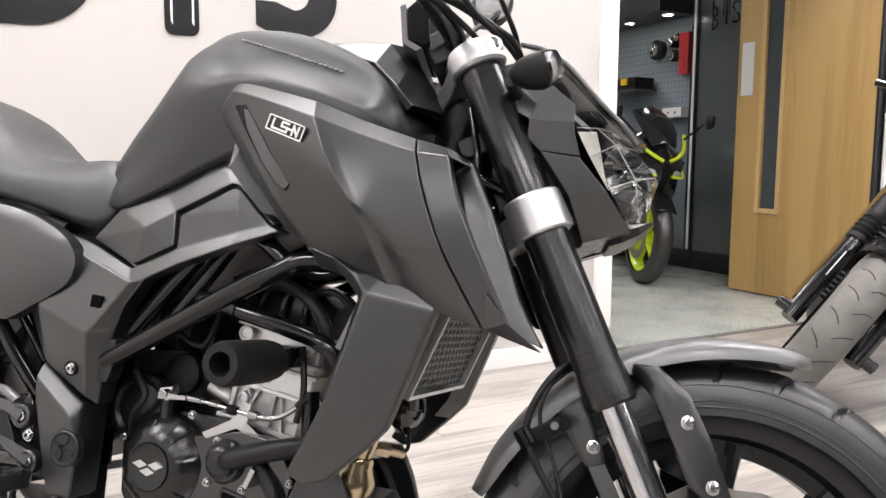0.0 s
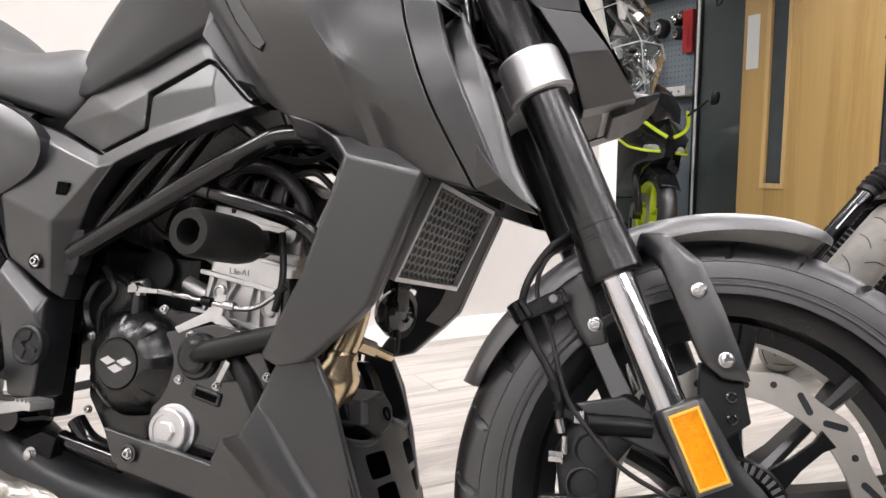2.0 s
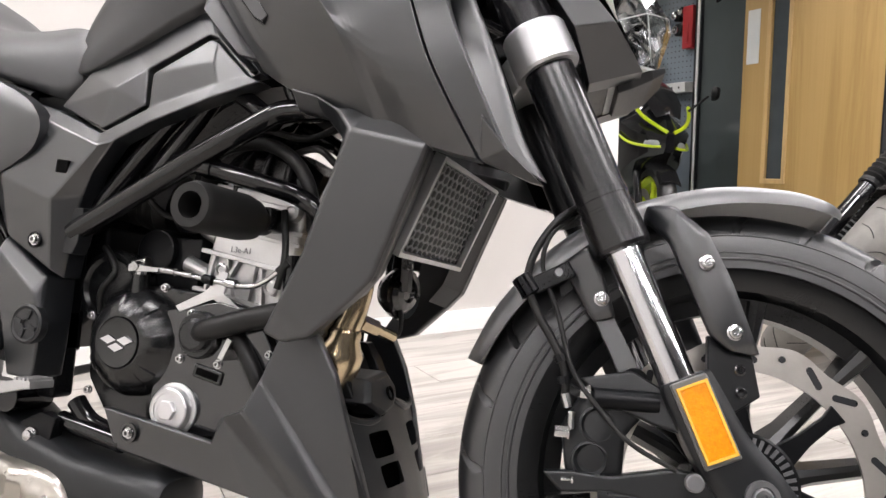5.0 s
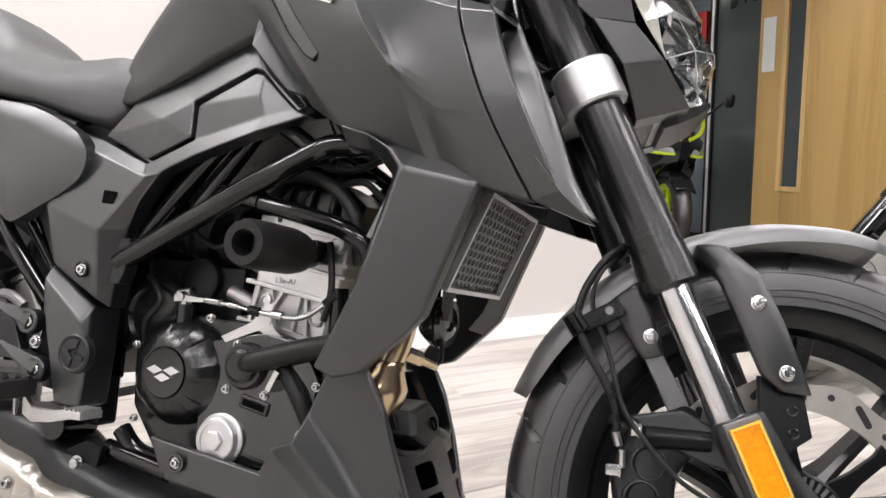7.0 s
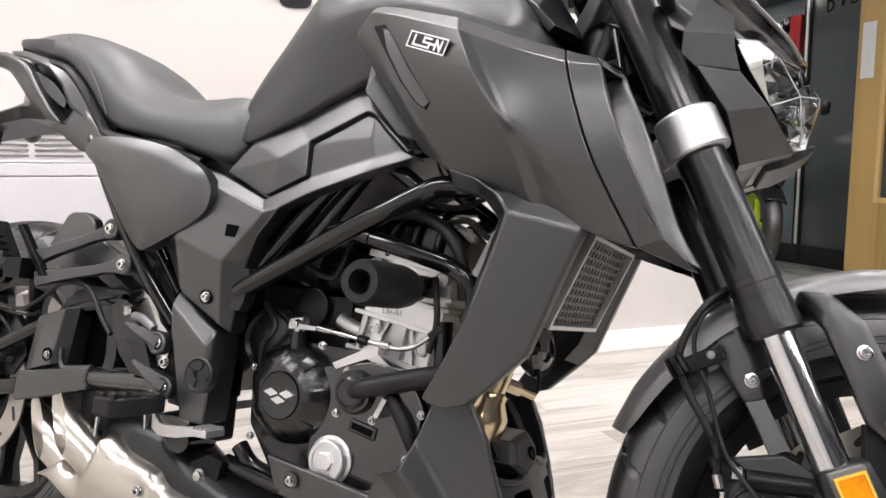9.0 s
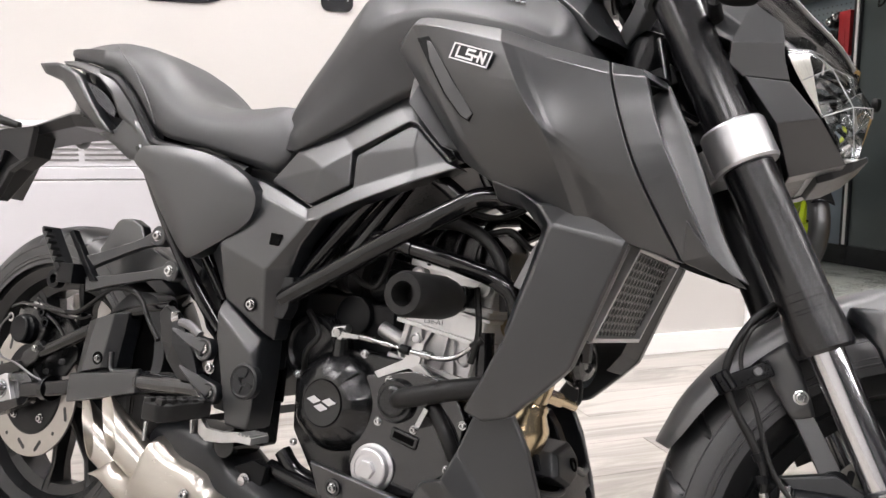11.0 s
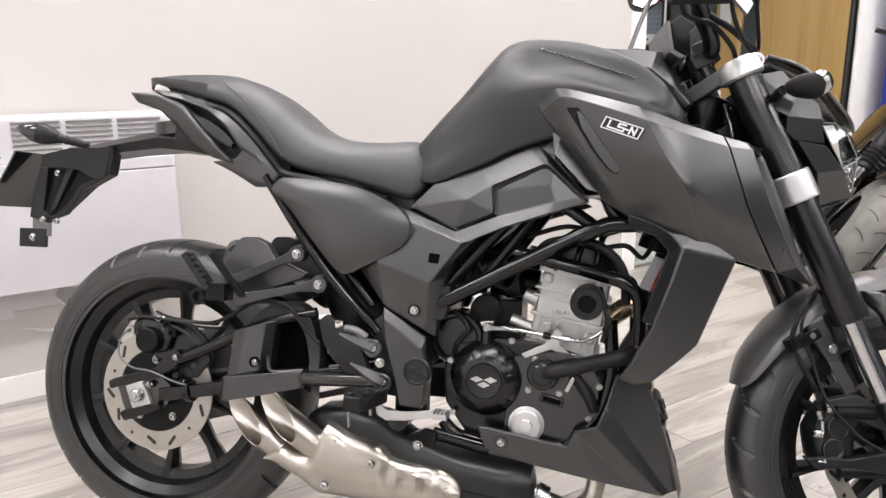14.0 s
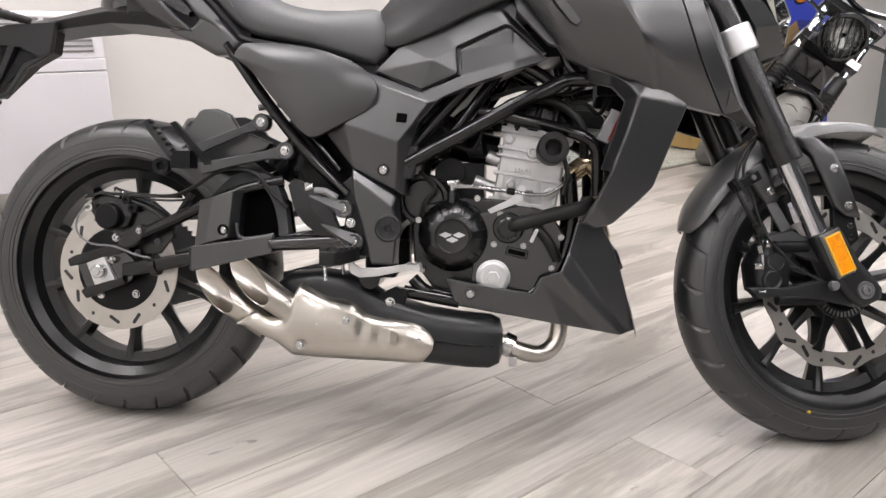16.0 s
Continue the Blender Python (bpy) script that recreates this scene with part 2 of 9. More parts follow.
def box(bm, lo, hi, m=None):
    v = [bm.verts.new((x, y, z)) for x in (lo[0], hi[0]) for y in (lo[1], hi[1]) for z in (lo[2], hi[2])]
    for q in ((0, 1, 3, 2), (4, 6, 7, 5), (0, 4, 5, 1), (2, 3, 7, 6), (0, 2, 6, 4), (1, 5, 7, 3)):
        bm.faces.new([v[i] for i in q])
    if m is not None:
        bmesh.ops.transform(bm, matrix=m, verts=v)
    return v


def frame_of(d):
    d = Vector(d).normalized()
    s = Vector((0, 0, 1)) if abs(d.z) < 0.9 else Vector((1, 0, 0))
    u = d.cross(s).normalized()
    return u, d.cross(u).normalized()


def rings(bm, loops, cap0=True, cap1=True, close=True):
    """Skins loops of points, one to the next."""
    vs = [[bm.verts.new(p) for p in lp] for lp in loops]
    n = len(vs[0])
    for a, b in zip(vs, vs[1:]):
        for i in range(n if close else n - 1):
            j = (i + 1) % n
            bm.faces.new((a[i], a[j], b[j], b[i]))
    if cap0:
        bm.faces.new(vs[0][::-1])
    if cap1:
        bm.faces.new(vs[-1])
    return [v for l in vs for v in l]


def cyl(bm, p0, p1, r0, r1=None, n=20, c0=True, c1=True):
    p0, p1 = Vector(p0), Vector(p1)
    r1 = r0 if r1 is None else r1
    u, v = frame_of(p1 - p0)
    return rings(bm, [[p + r * (math.cos(a) * u + math.sin(a) * v) for a in (2 * math.pi * i / n for i in range(n))] for p, r in ((p0, r0), (p1, r1))], c0, c1)


def turned(bm, p0, axis, prof, n=32, c0=False, c1=False):
    """A turned solid: prof is (distance along the axis, radius)."""
    p0, axis = Vector(p0), Vector(axis).normalized()
    u, v = frame_of(axis)
    return rings(bm, [[p0 + axis * d + r * (math.cos(2 * math.pi * i / n) * u + math.sin(2 * math.pi * i / n) * v) for i in range(n)] for d, r in prof], c0, c1)


def spline(pts, per=6):
    """Catmull-Rom through the points."""
    pts = [Vector(p) for p in pts]
    out = []
    for i in range(len(pts) - 1):
        a, b, c, d = pts[max(i - 1, 0)], pts[i], pts[i + 1], pts[min(i + 2, len(pts) - 1)]
        for k in range(per):
            t = k / per
            out.append(0.5 * ((2 * b) + (c - a) * t + (2 * a - 5 * b + 4 * c - d) * t * t + (3 * b - a - 3 * c + d) * t ** 3))
    out.append(pts[-1])
    return out


def tube(bm, pts, r, n=10, per=6, smooth=True):
    pts = spline(pts, per) if smooth and len(pts) > 2 else [Vector(p) for p in pts]
    u, _ = frame_of(pts[1] - pts[0])
    loops = []
    for i, p in enumerate(pts):
        d = (pts[min(i + 1, len(pts) - 1)] - pts[max(i - 1, 0)]).normalized()
        u = (u - d * u.dot(d)).normalized()
        v = d.cross(u)
        rr = r(i / (len(pts) - 1)) if callable(r) else r
        loops.append([p + rr * (math.cos(2 * math.pi * k / n) * u + math.sin(2 * math.pi * k / n) * v) for k in range(n)])
    return rings(bm, loops)


def facets(bm, verts, faces, thick, inward=1.0):
    """A moulded panel: verts are (x, z, y) on its outer face; the back lies thick further in."""
    fr = [bm.verts.new((x, y, z)) for x, z, y in verts]
    bk = [bm.verts.new((x, y + inward * thick, z)) for x, z, y in verts]
    edges = {}
    for f in faces:
        bm.faces.new([fr[i] for i in f])
        bm.faces.new([bk[i] for i in reversed(f)])
        for i, j in zip(f, f[1:] + f[:1]):
            edges[(i, j)] = 1
    for i, j in edges:
        if (j, i) not in edges:
            bm.faces.new((fr[j], fr[i], bk[i], bk[j]))
    return fr + bk


def grid_faces(cols, rows):
    return [(c * rows + r, c * rows + r + 1, (c + 1) * rows + r + 1, (c + 1) * rows + r) for c in range(cols - 1) for r in range(rows - 1)]


def dome(bm, outline, edge, bulge, thick, steps=6, smooth=True, power=2):
    """A cushion-shaped cover over an outline of (x, z)."""
    pts = [Vector((x, edge, z)) for x, z in outline]
    if smooth:
        n = len(pts)
        ring = []
        for i in range(n):
            ring += spline([pts[i - 1], pts[i], pts[(i + 1) % n], pts[(i + 2) % n]], 4)[4:8]
        pts = ring
    c = sum(pts, Vector()) / len(pts)
    loops = [[p + Vector((0, thick, 0)) for p in pts]]
    for k in range(steps):
        s = 1 - (k / steps) ** (1.0 if power == 2 else 1.7)
        loops.append([c + (p - c) * s + Vector((0, -bulge * (1 - s ** power), 0)) for p in pts])
    vs = rings(bm, loops, True, False)
    top = bm.verts.new(c + Vector((0, -bulge, 0)))
    last = vs[-len(pts):]
    for i in range(len(pts)):
        bm.faces.new((last[i], last[(i + 1) % len(pts)], top))
    return vs


def mirror(bm):
    """Adds the left-hand twin of all that is in the bmesh."""
    d = bmesh.ops.duplicate(bm, geom=bm.verts[:] + bm.edges[:] + bm.faces[:])
    for v in d["geom"]:
        if isinstance(v, bmesh.types.BMVert):
            v.co.y = -v.co.y


def loft(bm, stations, ring, per=4):
    """Stations are tuples of numbers, the first the place along x; ring(*station) gives a half profile of (y, z) from top to bottom, mirrored."""
    st = spline_n(stations, per)
    loops = []
    for s in st:
        half = ring(*s)
        loops.append([(s[0], -y, z) for y, z in half] + [(s[0], y, z) for y, z in half[-2:0:-1]])
    return rings(bm, loops)


def spline_n(rows, per):
    rows = [np.array(r, float) for r in rows]
    out = []
    for i in range(len(rows) - 1):
        a, b, c, d = rows[max(i - 1, 0)], rows[i], rows[i + 1], rows[min(i + 2, len(rows) - 1)]
        for k in range(per):
            t = k / per
            out.append(0.5 * (2 * b + (c - a) * t + (2 * a - 5 * b + 4 * c - d) * t * t + (3 * b - a - 3 * c + d) * t ** 3))
    out.append(rows[-1])
    return out


def bolt(name, at, axis, r, parent, material=None, h=0.006, hexed=True):
    """A socket-head bolt with a washer."""
    bm = B()
    turned(bm, at, axis, [(0, r * 1.35), (h * 0.3, r * 1.35), (h * 0.3, r), (h * 0.9, r), (h, r * 0.85), (h, r * 0.5), (h * 0.45, r * 0.45)], 6 if not hexed else 16, True, True)
    return part(name, bm, material or M_STEEL, parent)


# ---- the shop ----
def slab(name, lo, hi, material, kind="structure", label="", category="", bevel=0.0, parent=None):
    bm = B()
    box(bm, lo, hi)
    ob = part(name, bm, material, parent, bevel=bevel)
    if parent is None:
        ob.matrix_basis = ROOM
        tagged(ob, label, category, "", kind)
    return ob


WALL_B, A0, A1, B0 = 0.912, -2.6, 6.2, -6.4
OPEN0, OPEN1 = 2.355, 4.12
slab("wall_back", (A0 - 0.1, WALL_B, 0), (OPEN0 + 0.005, WALL_B + 0.13, CEIL), M_WALL, label="white painted plaster wall behind the motorcycle", category="wall")
slab("wall_back_end", (OPEN1, WALL_B, 0), (A1 + 0.1, WALL_B + 0.13, CEIL), M_WALL, label="white painted wall beside the doorway", category="wall")
slab("wall_lintel", (OPEN0 + 0.005, WALL_B, 2.12), (OPEN1, WALL_B + 0.13, CEIL), M_WALL, label="white painted wall over the doorway", category="wall")
# unseen side walls: left bright, right dark, to shape reflections
slab("wall_left", (A0 - 0.1, B0, 0), (A0, WALL_B, CEIL), M_TRIM, label="unseen white wall added as a side reflector", category="wall")
slab("wall_right", (A1, B0, 0), (A1 + 0.1, WALL_B, CEIL), M_GREYWALL, label="unseen dark grey wall added to darken reflections", category="wall")
# unseen wall, made dark so the bodywork reflects less fill
slab("wall_front", (A0 - 0.1, B0 - 0.1, 0), (A1 + 0.1, B0, CEIL), M_FILL_STOP, label="unseen dark wall added to keep fill light low", category="wall")
slab("ceiling", (A0 - 0.1, B0 - 0.1, CEIL), (A1 + 0.1, WALL_B + 0.065, CEIL + 0.1), M_CEIL, label="dark grey painted ceiling with light panels", category="ceiling")
slab("ceiling_workshop", (A0 - 0.1, WALL_B + 0.065, CEIL), (A1 + 0.1, 6.6, CEIL + 0.1), M_WALL, label="pale painted workshop ceiling", category="ceiling")
slab("trim_doorway", (OPEN0 - 0.075, WALL_B - 0.018, 0), (OPEN0, WALL_B, 2.19), M_TRIM, label="white painted door casing", category="trim", bevel=0.004)
slab("trim_reveal", (OPEN0, WALL_B - 0.01, 0), (OPEN0 + 0.012, WALL_B + 0.14, 2.12), M_TRIM, label="white painted door lining", category="trim", bevel=0.002)
slab("trim_hinge_side", (OPEN1 - 0.03, WALL_B - 0.018, 0), (OPEN1 + 0.33, WALL_B, 2.19), M_TRIM, label="white painted boarded door casing", category="trim", bevel=0.004)
slab("baseboard", (A0, WALL_B - 0.014, 0), (OPEN0 - 0.08, WALL_B, 0.075), M_TRIM, label="low white skirting board", category="baseboard", bevel=0.003)
# workshop beyond the doorway
SIDE_A = 4.5
slab("floor_workshop", (-0.2, WALL_B + 0.06, -0.05), (A1, 6.6, -0.002), M_VINYL, label="grey-green sheet vinyl workshop floor", category="floor")
slab("wall_workshop_far", (-0.2, 6.5, 0), (A1, 6.6, CEIL), M_WALL, label="plain workshop wall", category="wall")
slab("wall_workshop_left", (-0.3, WALL_B + 0.13, 0), (-0.2, 6.5, CEIL), M_WALL, label="plain workshop wall", category="wall")
slab("wall_workshop_side", (SIDE_A, WALL_B + 0.13, 0), (SIDE_A + 0.1, 2.6, CEIL), M_GREYWALL, label="dark grey glossy wall panel", category="wall")
slab("wall_pegboard", (SIDE_A + 0.03, 2.66, 0), (SIDE_A + 0.1, 6.5, CEIL), M_PEG, label="grey perforated steel pegboard wall", category="wall")
slab("trim_post", (SIDE_A - 0.02, 2.6, 0), (SIDE_A + 0.1, 2.66, CEIL), M_BLACKTRIM, label="black wall post", category="trim")
slab("trim_strip", (SIDE_A - 0.028, 2.613, 0.14), (SIDE_A - 0.02, 2.632, CEIL), M_TRIM, label="pale edge strip on a black post", category="trim")
slab("baseboard_workshop", (SIDE_A - 0.015, WALL_B + 0.2, 0), (SIDE_A, 4.4, 0.135), M_BLACKTRIM, label="black skirting along the workshop wall", category="baseboard")

# ceiling light panels
def ceiling_light(a, b, la, lb):
    lp = thing("ceiling_light", "flat white rectangular ceiling light panel", "ceiling light", ROOM @ pose(a, b, CEIL), "ceiling light panels")
    bm = B()
    box(bm, (-la - 0.025, -lb - 0.025, -0.015), (la + 0.025, lb + 0.025, -0.001))
    part("frame", bm, M_TRIM, lp, bevel=0.003)
    bm = B()
    box(bm, (-la, -lb, -0.02), (la, lb, -0.0155))
    part("diffuser", bm, M_PANEL, lp, "glowing white diffuser")


for b in (-4.4, -2.6, -0.75, 0.4):
    for a in (-1.4, 0.5, 2.4, 4.3):
        ceiling_light(a, b, 0.58, 0.14)
ceiling_light(1.8, 2.6, 0.28, 0.28)
ceiling_light(3.2, 4.2, 0.28, 0.28)

# ---- the motorcycle ----
from mathutils.bvhtree import BVHTree
M_SMOKEPLATE = surf("grey translucent plastic", (0.11, 0.11, 0.105), 0.3, var=0.1)
M_SMOKEDARK = surf("dark tinted screen", (0.02, 0.02, 0.022), 0.12, var=0.1, coat=0.5)
M_SLOT_SHADE = surf("painted grille slot shade", (0.16, 0.155, 0.15), 0.7)
M_GLASS = surf("dark door glass", (0.05, 0.06, 0.065), 0.06, var=0.1, bump=0.0, rvar=0.02)
M_CLEARDULL = surf("dull clear lens", (0.35, 0.36, 0.36), 0.15, var=0.2)
M_DECAL = surf("worn silver decal", (0.72, 0.72, 0.72), 0.35, var=0.2)
M_STEELDARK = surf("dark grey coated steel", (0.16, 0.16, 0.165), 0.4, metal=0.6, var=0.1)


RAKE, STEER, HEAD = radians(25.0), radians(12.5), Vector((1.188, 0, 0.5785))
U0, V0, W0 = Vector((math.cos(RAKE), 0, math.sin(RAKE))), Vector((0, 1, 0)), Vector((-math.sin(RAKE), 0, math.cos(RAKE)))
US, VS = U0 * math.cos(STEER) + V0 * math.sin(STEER), V0 * math.cos(STEER) - U0 * math.sin(STEER)
FORK = Matrix((US, VS, W0)).transposed().to_4x4()
FORK.translation = HEAD                      # u ahead, v to the left, w up the steering axis

bike = thing("motorcycle", "matte black naked motorcycle leaning on its side stand", "motorcycle", pose(0, 0, 0.002, -12.2, 0, 0))


def fpart(name, bm, material, parent=None, label="", **kw):
    """A part that turns with the handlebar."""
    bmesh.ops.transform(bm, matrix=FORK, verts=bm.verts)
    return part(name, bm, material, parent or bike, label, **kw)


def twin(name, bm, material, parent=None, label="", fork=False, **kw):
    """The same part on the right and, mirrored, on the left of the machine."""
    other = bm.copy()
    for v in other.verts:
        v.co.y = -v.co.y
    put = fpart if fork else part
    right = put(name, bm, material, parent or bike, label, **kw)
    put(name, other, material, parent or bike, label, **kw)
    return right


def tyre(bm, c, radius, half, rim, sipes, lean, n=840, m=46, sgn=1):
    """A tyre about the y axis with slanting grooves cut into its tread."""
    loops = []
    for k in range(m + 1):
        a = math.pi * (k / m - 0.5)                       # from right bead to left bead
        loops.append((half * math.sin(a) * (1 + 0.06 * math.cos(2 * a)), rim + (radius - rim) * max(0.0, math.cos(a)) ** 0.62))
    verts = []
    for i in range(n):
        th = 2 * math.pi * i / n
        row = []
        for y, r in loops:
            s = y / half
            d = 0.0
            if 0.1 < abs(s) < 0.86:
                ph = (th * sipes / (2 * math.pi) * sgn + lean * abs(s) + (0.5 if s > 0 else 0)) % 1
                if ph < 0.1 and (int(th * sipes / (2 * math.pi) * sgn + lean * abs(s)) % 3 or abs(s) > 0.35):
                    d = 0.006
            rr = r - d
            row.append(bm.verts.new((c[0] + rr * math.cos(th), c[1] + y, c[2] + rr * math.sin(th))))
        verts.append(row)
    for i in range(n):
        a, b = verts[i], verts[(i + 1) % n]
        for k in range(m):
            bm.faces.new((a[k], a[k + 1], b[k + 1], b[k]))


def rim(bm, c, r, half, n=72):
    """The barrel of a cast wheel: flanges, drop centre and inner ring."""
    prof = [(-half, r + 0.002), (-half, r + 0.014), (-half + 0.006, r + 0.015), (-half + 0.009, r), (-half * 0.6, r - 0.006), (-half * 0.3, r - 0.02),
            (half * 0.3, r - 0.02), (half * 0.6, r - 0.006), (half - 0.009, r), (half - 0.006, r + 0.015), (half, r + 0.014), (half, r + 0.002),
            (half * 0.8, r - 0.014), (half * 0.45, r - 0.02), (half * 0.35, r - 0.038), (-half * 0.35, r - 0.038), (-half * 0.45, r - 0.02), (-half * 0.8, r - 0.014), (-half, r + 0.002)]
    turned(bm, c, (0, 1, 0), prof, n)


def spoke(bm, c, ang, r0, r1):
    """A tapered cast spoke with a ridge."""
    m = Matrix.Translation(c) @ Matrix.Rotation(-ang, 4, "Y")
    loops = []
    for r, w, d in ((r0, 0.019, 0.03), (r0 + 0.03, 0.013, 0.022), (r1 - 0.05, 0.011, 0.016), (r1, 0.017, 0.026)):
        loops.append([m @ Vector((r, y, z)) for y, z in ((-d, -w * 0.5), (-d * 1.1, 0), (-d, w * 0.5), (0, w), (d, w * 0.5), (d * 1.1, 0), (d, -w * 0.5), (0, -w))])
    rings(bm, loops)


def wheel(label, c, radius, half, rimhalf, sipes, lean, spin, fork=False, sgn=1):
    put = fpart if fork else part
    args = () if fork else (bike,)
    c = Vector(c)
    bm = B()
    rim(bm, c, 0.218, rimhalf)
    w = put("wheel", bm, M_WHEEL, *args, label=label, smooth=30)
    bm = B()
    tyre(bm, c, radius, half, 0.226, sipes, lean, sgn=sgn)
    put("tyre", bm, M_RUBBER, w, "black road tyre with slanting tread grooves", smooth=34, weld=False)
    for s in (-1, 1):
        for r, q in ((0.236, 0.0016), (0.243, 0.001), (0.262, 0.0008)):
            a = math.acos(((r - 0.226) / (radius - 0.226)) ** (1 / 0.62))
            y = s * half * math.sin(a) * (1 + 0.06 * math.cos(2 * a))
            bm = B()
            turned(bm, c + Vector((0, y, 0)), (0, 1, 0), [(q * math.sin(t), r + q * math.cos(t)) for t in (2 * math.pi * i / 8 for i in range(9))], 96)
            put("sidewall_line", bm, M_RUBBER, w, "raised line round the tyre wall", smooth=60)
    for k in range(10):
        bm = B()
        spoke(bm, c, spin + k * math.pi / 5, 0.05, 0.196)
        put("spoke", bm, M_WHEEL, w, smooth=28)
    bm = B()
    turned(bm, c, (0, 1, 0), [(-0.06, 0.028), (-0.06, 0.04), (-0.03, 0.058), (0.03, 0.058), (0.06, 0.04), (0.06, 0.028)], 32, True, True)
    put("hub", bm, M_WHEEL, w)
    return w


rear_wheel = wheel("black cast ten-spoke rear wheel", (0, 0, 0.303), 0.303, 0.074, 0.06, 26, 0.62, radians(14), sgn=-1)
front_wheel = wheel("black cast ten-spoke front wheel", (0.05, 0.004, -0.344), 0.293, 0.057, 0.045, 24, 0.62, radians(192 - 25), fork=True, sgn=-1)
bm = B()
turned(bm, (-0.1013, -0.0492, -0.5276), (-0.521, -0.573, -0.632), [(-0.002, 0.0042), (0.0008, 0.0042), (0.0012, 0.003)], 14, True, True)
fpart("paint_dot", bm, M_YELLOW, front_wheel, "yellow paint dot on the tyre")


# ---- tank, seat and tail ----
bm = B()


def tank_ring(x, zt, w, zw, zb, wb):
    zm, wm = zw * 0.45 + zb * 0.55, w * 0.35 + wb * 0.65
    k = max(0.0, min(1.0, (x - 0.665) / 0.06)) * max(0.0, min(1.0, (0.985 - x) / 0.04))
    d = zt - zw
    soft = [(0.58 * w, zt - 0.004), (0.66 * w, zt - 0.08 * d - 0.004), (0.8 * w, zt - 0.2 * d - 0.004), (0.9 * w, zt - 0.4 * d), (0.95 * w, zt - 0.6 * d), (w, zw)]
    rim = [(0.6 * w, zt - 0.004), (0.675 * w, zt - 0.14 * d), (0.7 * w, zt - 0.36 * d), (0.73 * w, zt - 0.68 * d), (0.81 * w, zw - 0.004), (0.95 * w, zw - 0.012)]
    return [(0, zt + 0.003), (0.3 * w, zt + 0.002)] + [(a * (1 - k) + e * k, b * (1 - k) + f * k) for (a, b), (e, f) in zip(soft, rim)] + [(0.97 * w, zw * 0.75 + zb * 0.25), (wm, zm), (wb, zb * 0.9 + zm * 0.1), (wb * 0.98, zb), (0, zb)]


loft(bm, [(0.512, 0.806, 0.08, 0.775, 0.74, 0.09), (0.53, 0.826, 0.092, 0.785, 0.733, 0.1), (0.56, 0.858, 0.105, 0.805, 0.729, 0.112), (0.60, 0.899, 0.118, 0.835, 0.744, 0.116),
          (0.65, 0.956, 0.132, 0.88, 0.765, 0.119), (0.685, 0.985, 0.143, 0.905, 0.782, 0.121), (0.73, 0.992, 0.155, 0.918, 0.80, 0.125), (0.80, 0.985, 0.166, 0.915, 0.82, 0.14),
          (0.86, 0.969, 0.17, 0.9, 0.825, 0.15), (0.91, 0.947, 0.166, 0.885, 0.82, 0.15), (0.955, 0.912, 0.155, 0.865, 0.81, 0.14), (0.985, 0.872, 0.13, 0.84, 0.80, 0.12), (1.0, 0.84, 0.1, 0.82, 0.79, 0.1)], tank_ring, 6)
skin = BVHTree.FromBMesh(bm)
tank = part("fuel_tank", bm, M_TANK, bike, "satin black sculpted fuel tank", smooth=70)
# pale marks of unreadable lettering along the shoulder of the tank
for k in range(22):
    t = k / 21
    w = 0.0022 + 0.0045 * random.random()
    x, y, z = 0.744 + 0.157 * t, -0.11 - 0.011 * t - 0.026 * t * (1 - t), 0.967 - 0.052 * t
    hit, nor, _, _ = skin.find_nearest((x, y, z))
    if nor.z < 0:
        nor = -nor
    bm = B()
    box(bm, (-w * 0.5, -0.002 - 0.003 * random.random(), -0.0004), (w * 0.5, 0.001 + 0.0025 * random.random(), 0.0004), Matrix.Translation(hit) @ nor.to_track_quat("Z", "Y").to_matrix().to_4x4() @ pose(0, 0, 0, 0, 0, 14))
    part("decal_mark", bm, M_DECAL, tank)

bm = B()
top = [bm.verts.new(p) for p in ((0.836, -0.04, 0.985), (0.94, -0.058, 0.973), (0.952, 0.0, 0.985), (0.83, 0.0, 0.992))]
bm.faces.new(top)
side = [bm.verts.new(p) for p in ((0.838, -0.044, 0.975), (0.93, -0.082, 0.938), (0.972, -0.1, 0.9), (0.996, -0.1, 0.874), (1.006, -0.05, 0.88), (0.966, -0.05, 0.94), (1.012, 0.0, 0.885), (0.968, 0.0, 0.95))]
bm.faces.new((top[0], side[0], side[1], top[1]))
bm.faces.new((top[1], side[1], side[2], side[5]))
bm.faces.new((side[5], side[2], side[3], side[4]))
bm.faces.new((top[1], side[5], side[7], top[2]))
bm.faces.new((side[5], side[4], side[6], side[7]))
half = bm.faces[:]
d = bmesh.ops.duplicate(bm, geom=bm.verts[:] + bm.edges[:] + half)
for v in d["geom"]:
    if isinstance(v, bmesh.types.BMVert):
        v.co.y = -v.co.y
bmesh.ops.remove_doubles(bm, verts=bm.verts, dist=1e-5)
bmesh.ops.recalc_face_normals(bm, faces=bm.faces)
bmesh.ops.solidify(bm, geom=bm.faces[:], thickness=0.012)
part("tank_top_cover", bm, M_SATIN, bike, "matte black cover ahead of the filler", bevel=0.003)


def seat_ring(x, zt, zb, w):
    h = zt - zb
    return [(0, zt), (0.45 * w, zt - 0.002), (0.75 * w, zt - 0.008), (0.93 * w, zt - 0.022 - 0.1 * h), (w, zt - 0.5 * h), (1.0 * w, zb + 0.12 * h), (0.96 * w, zb), (0, zb)]


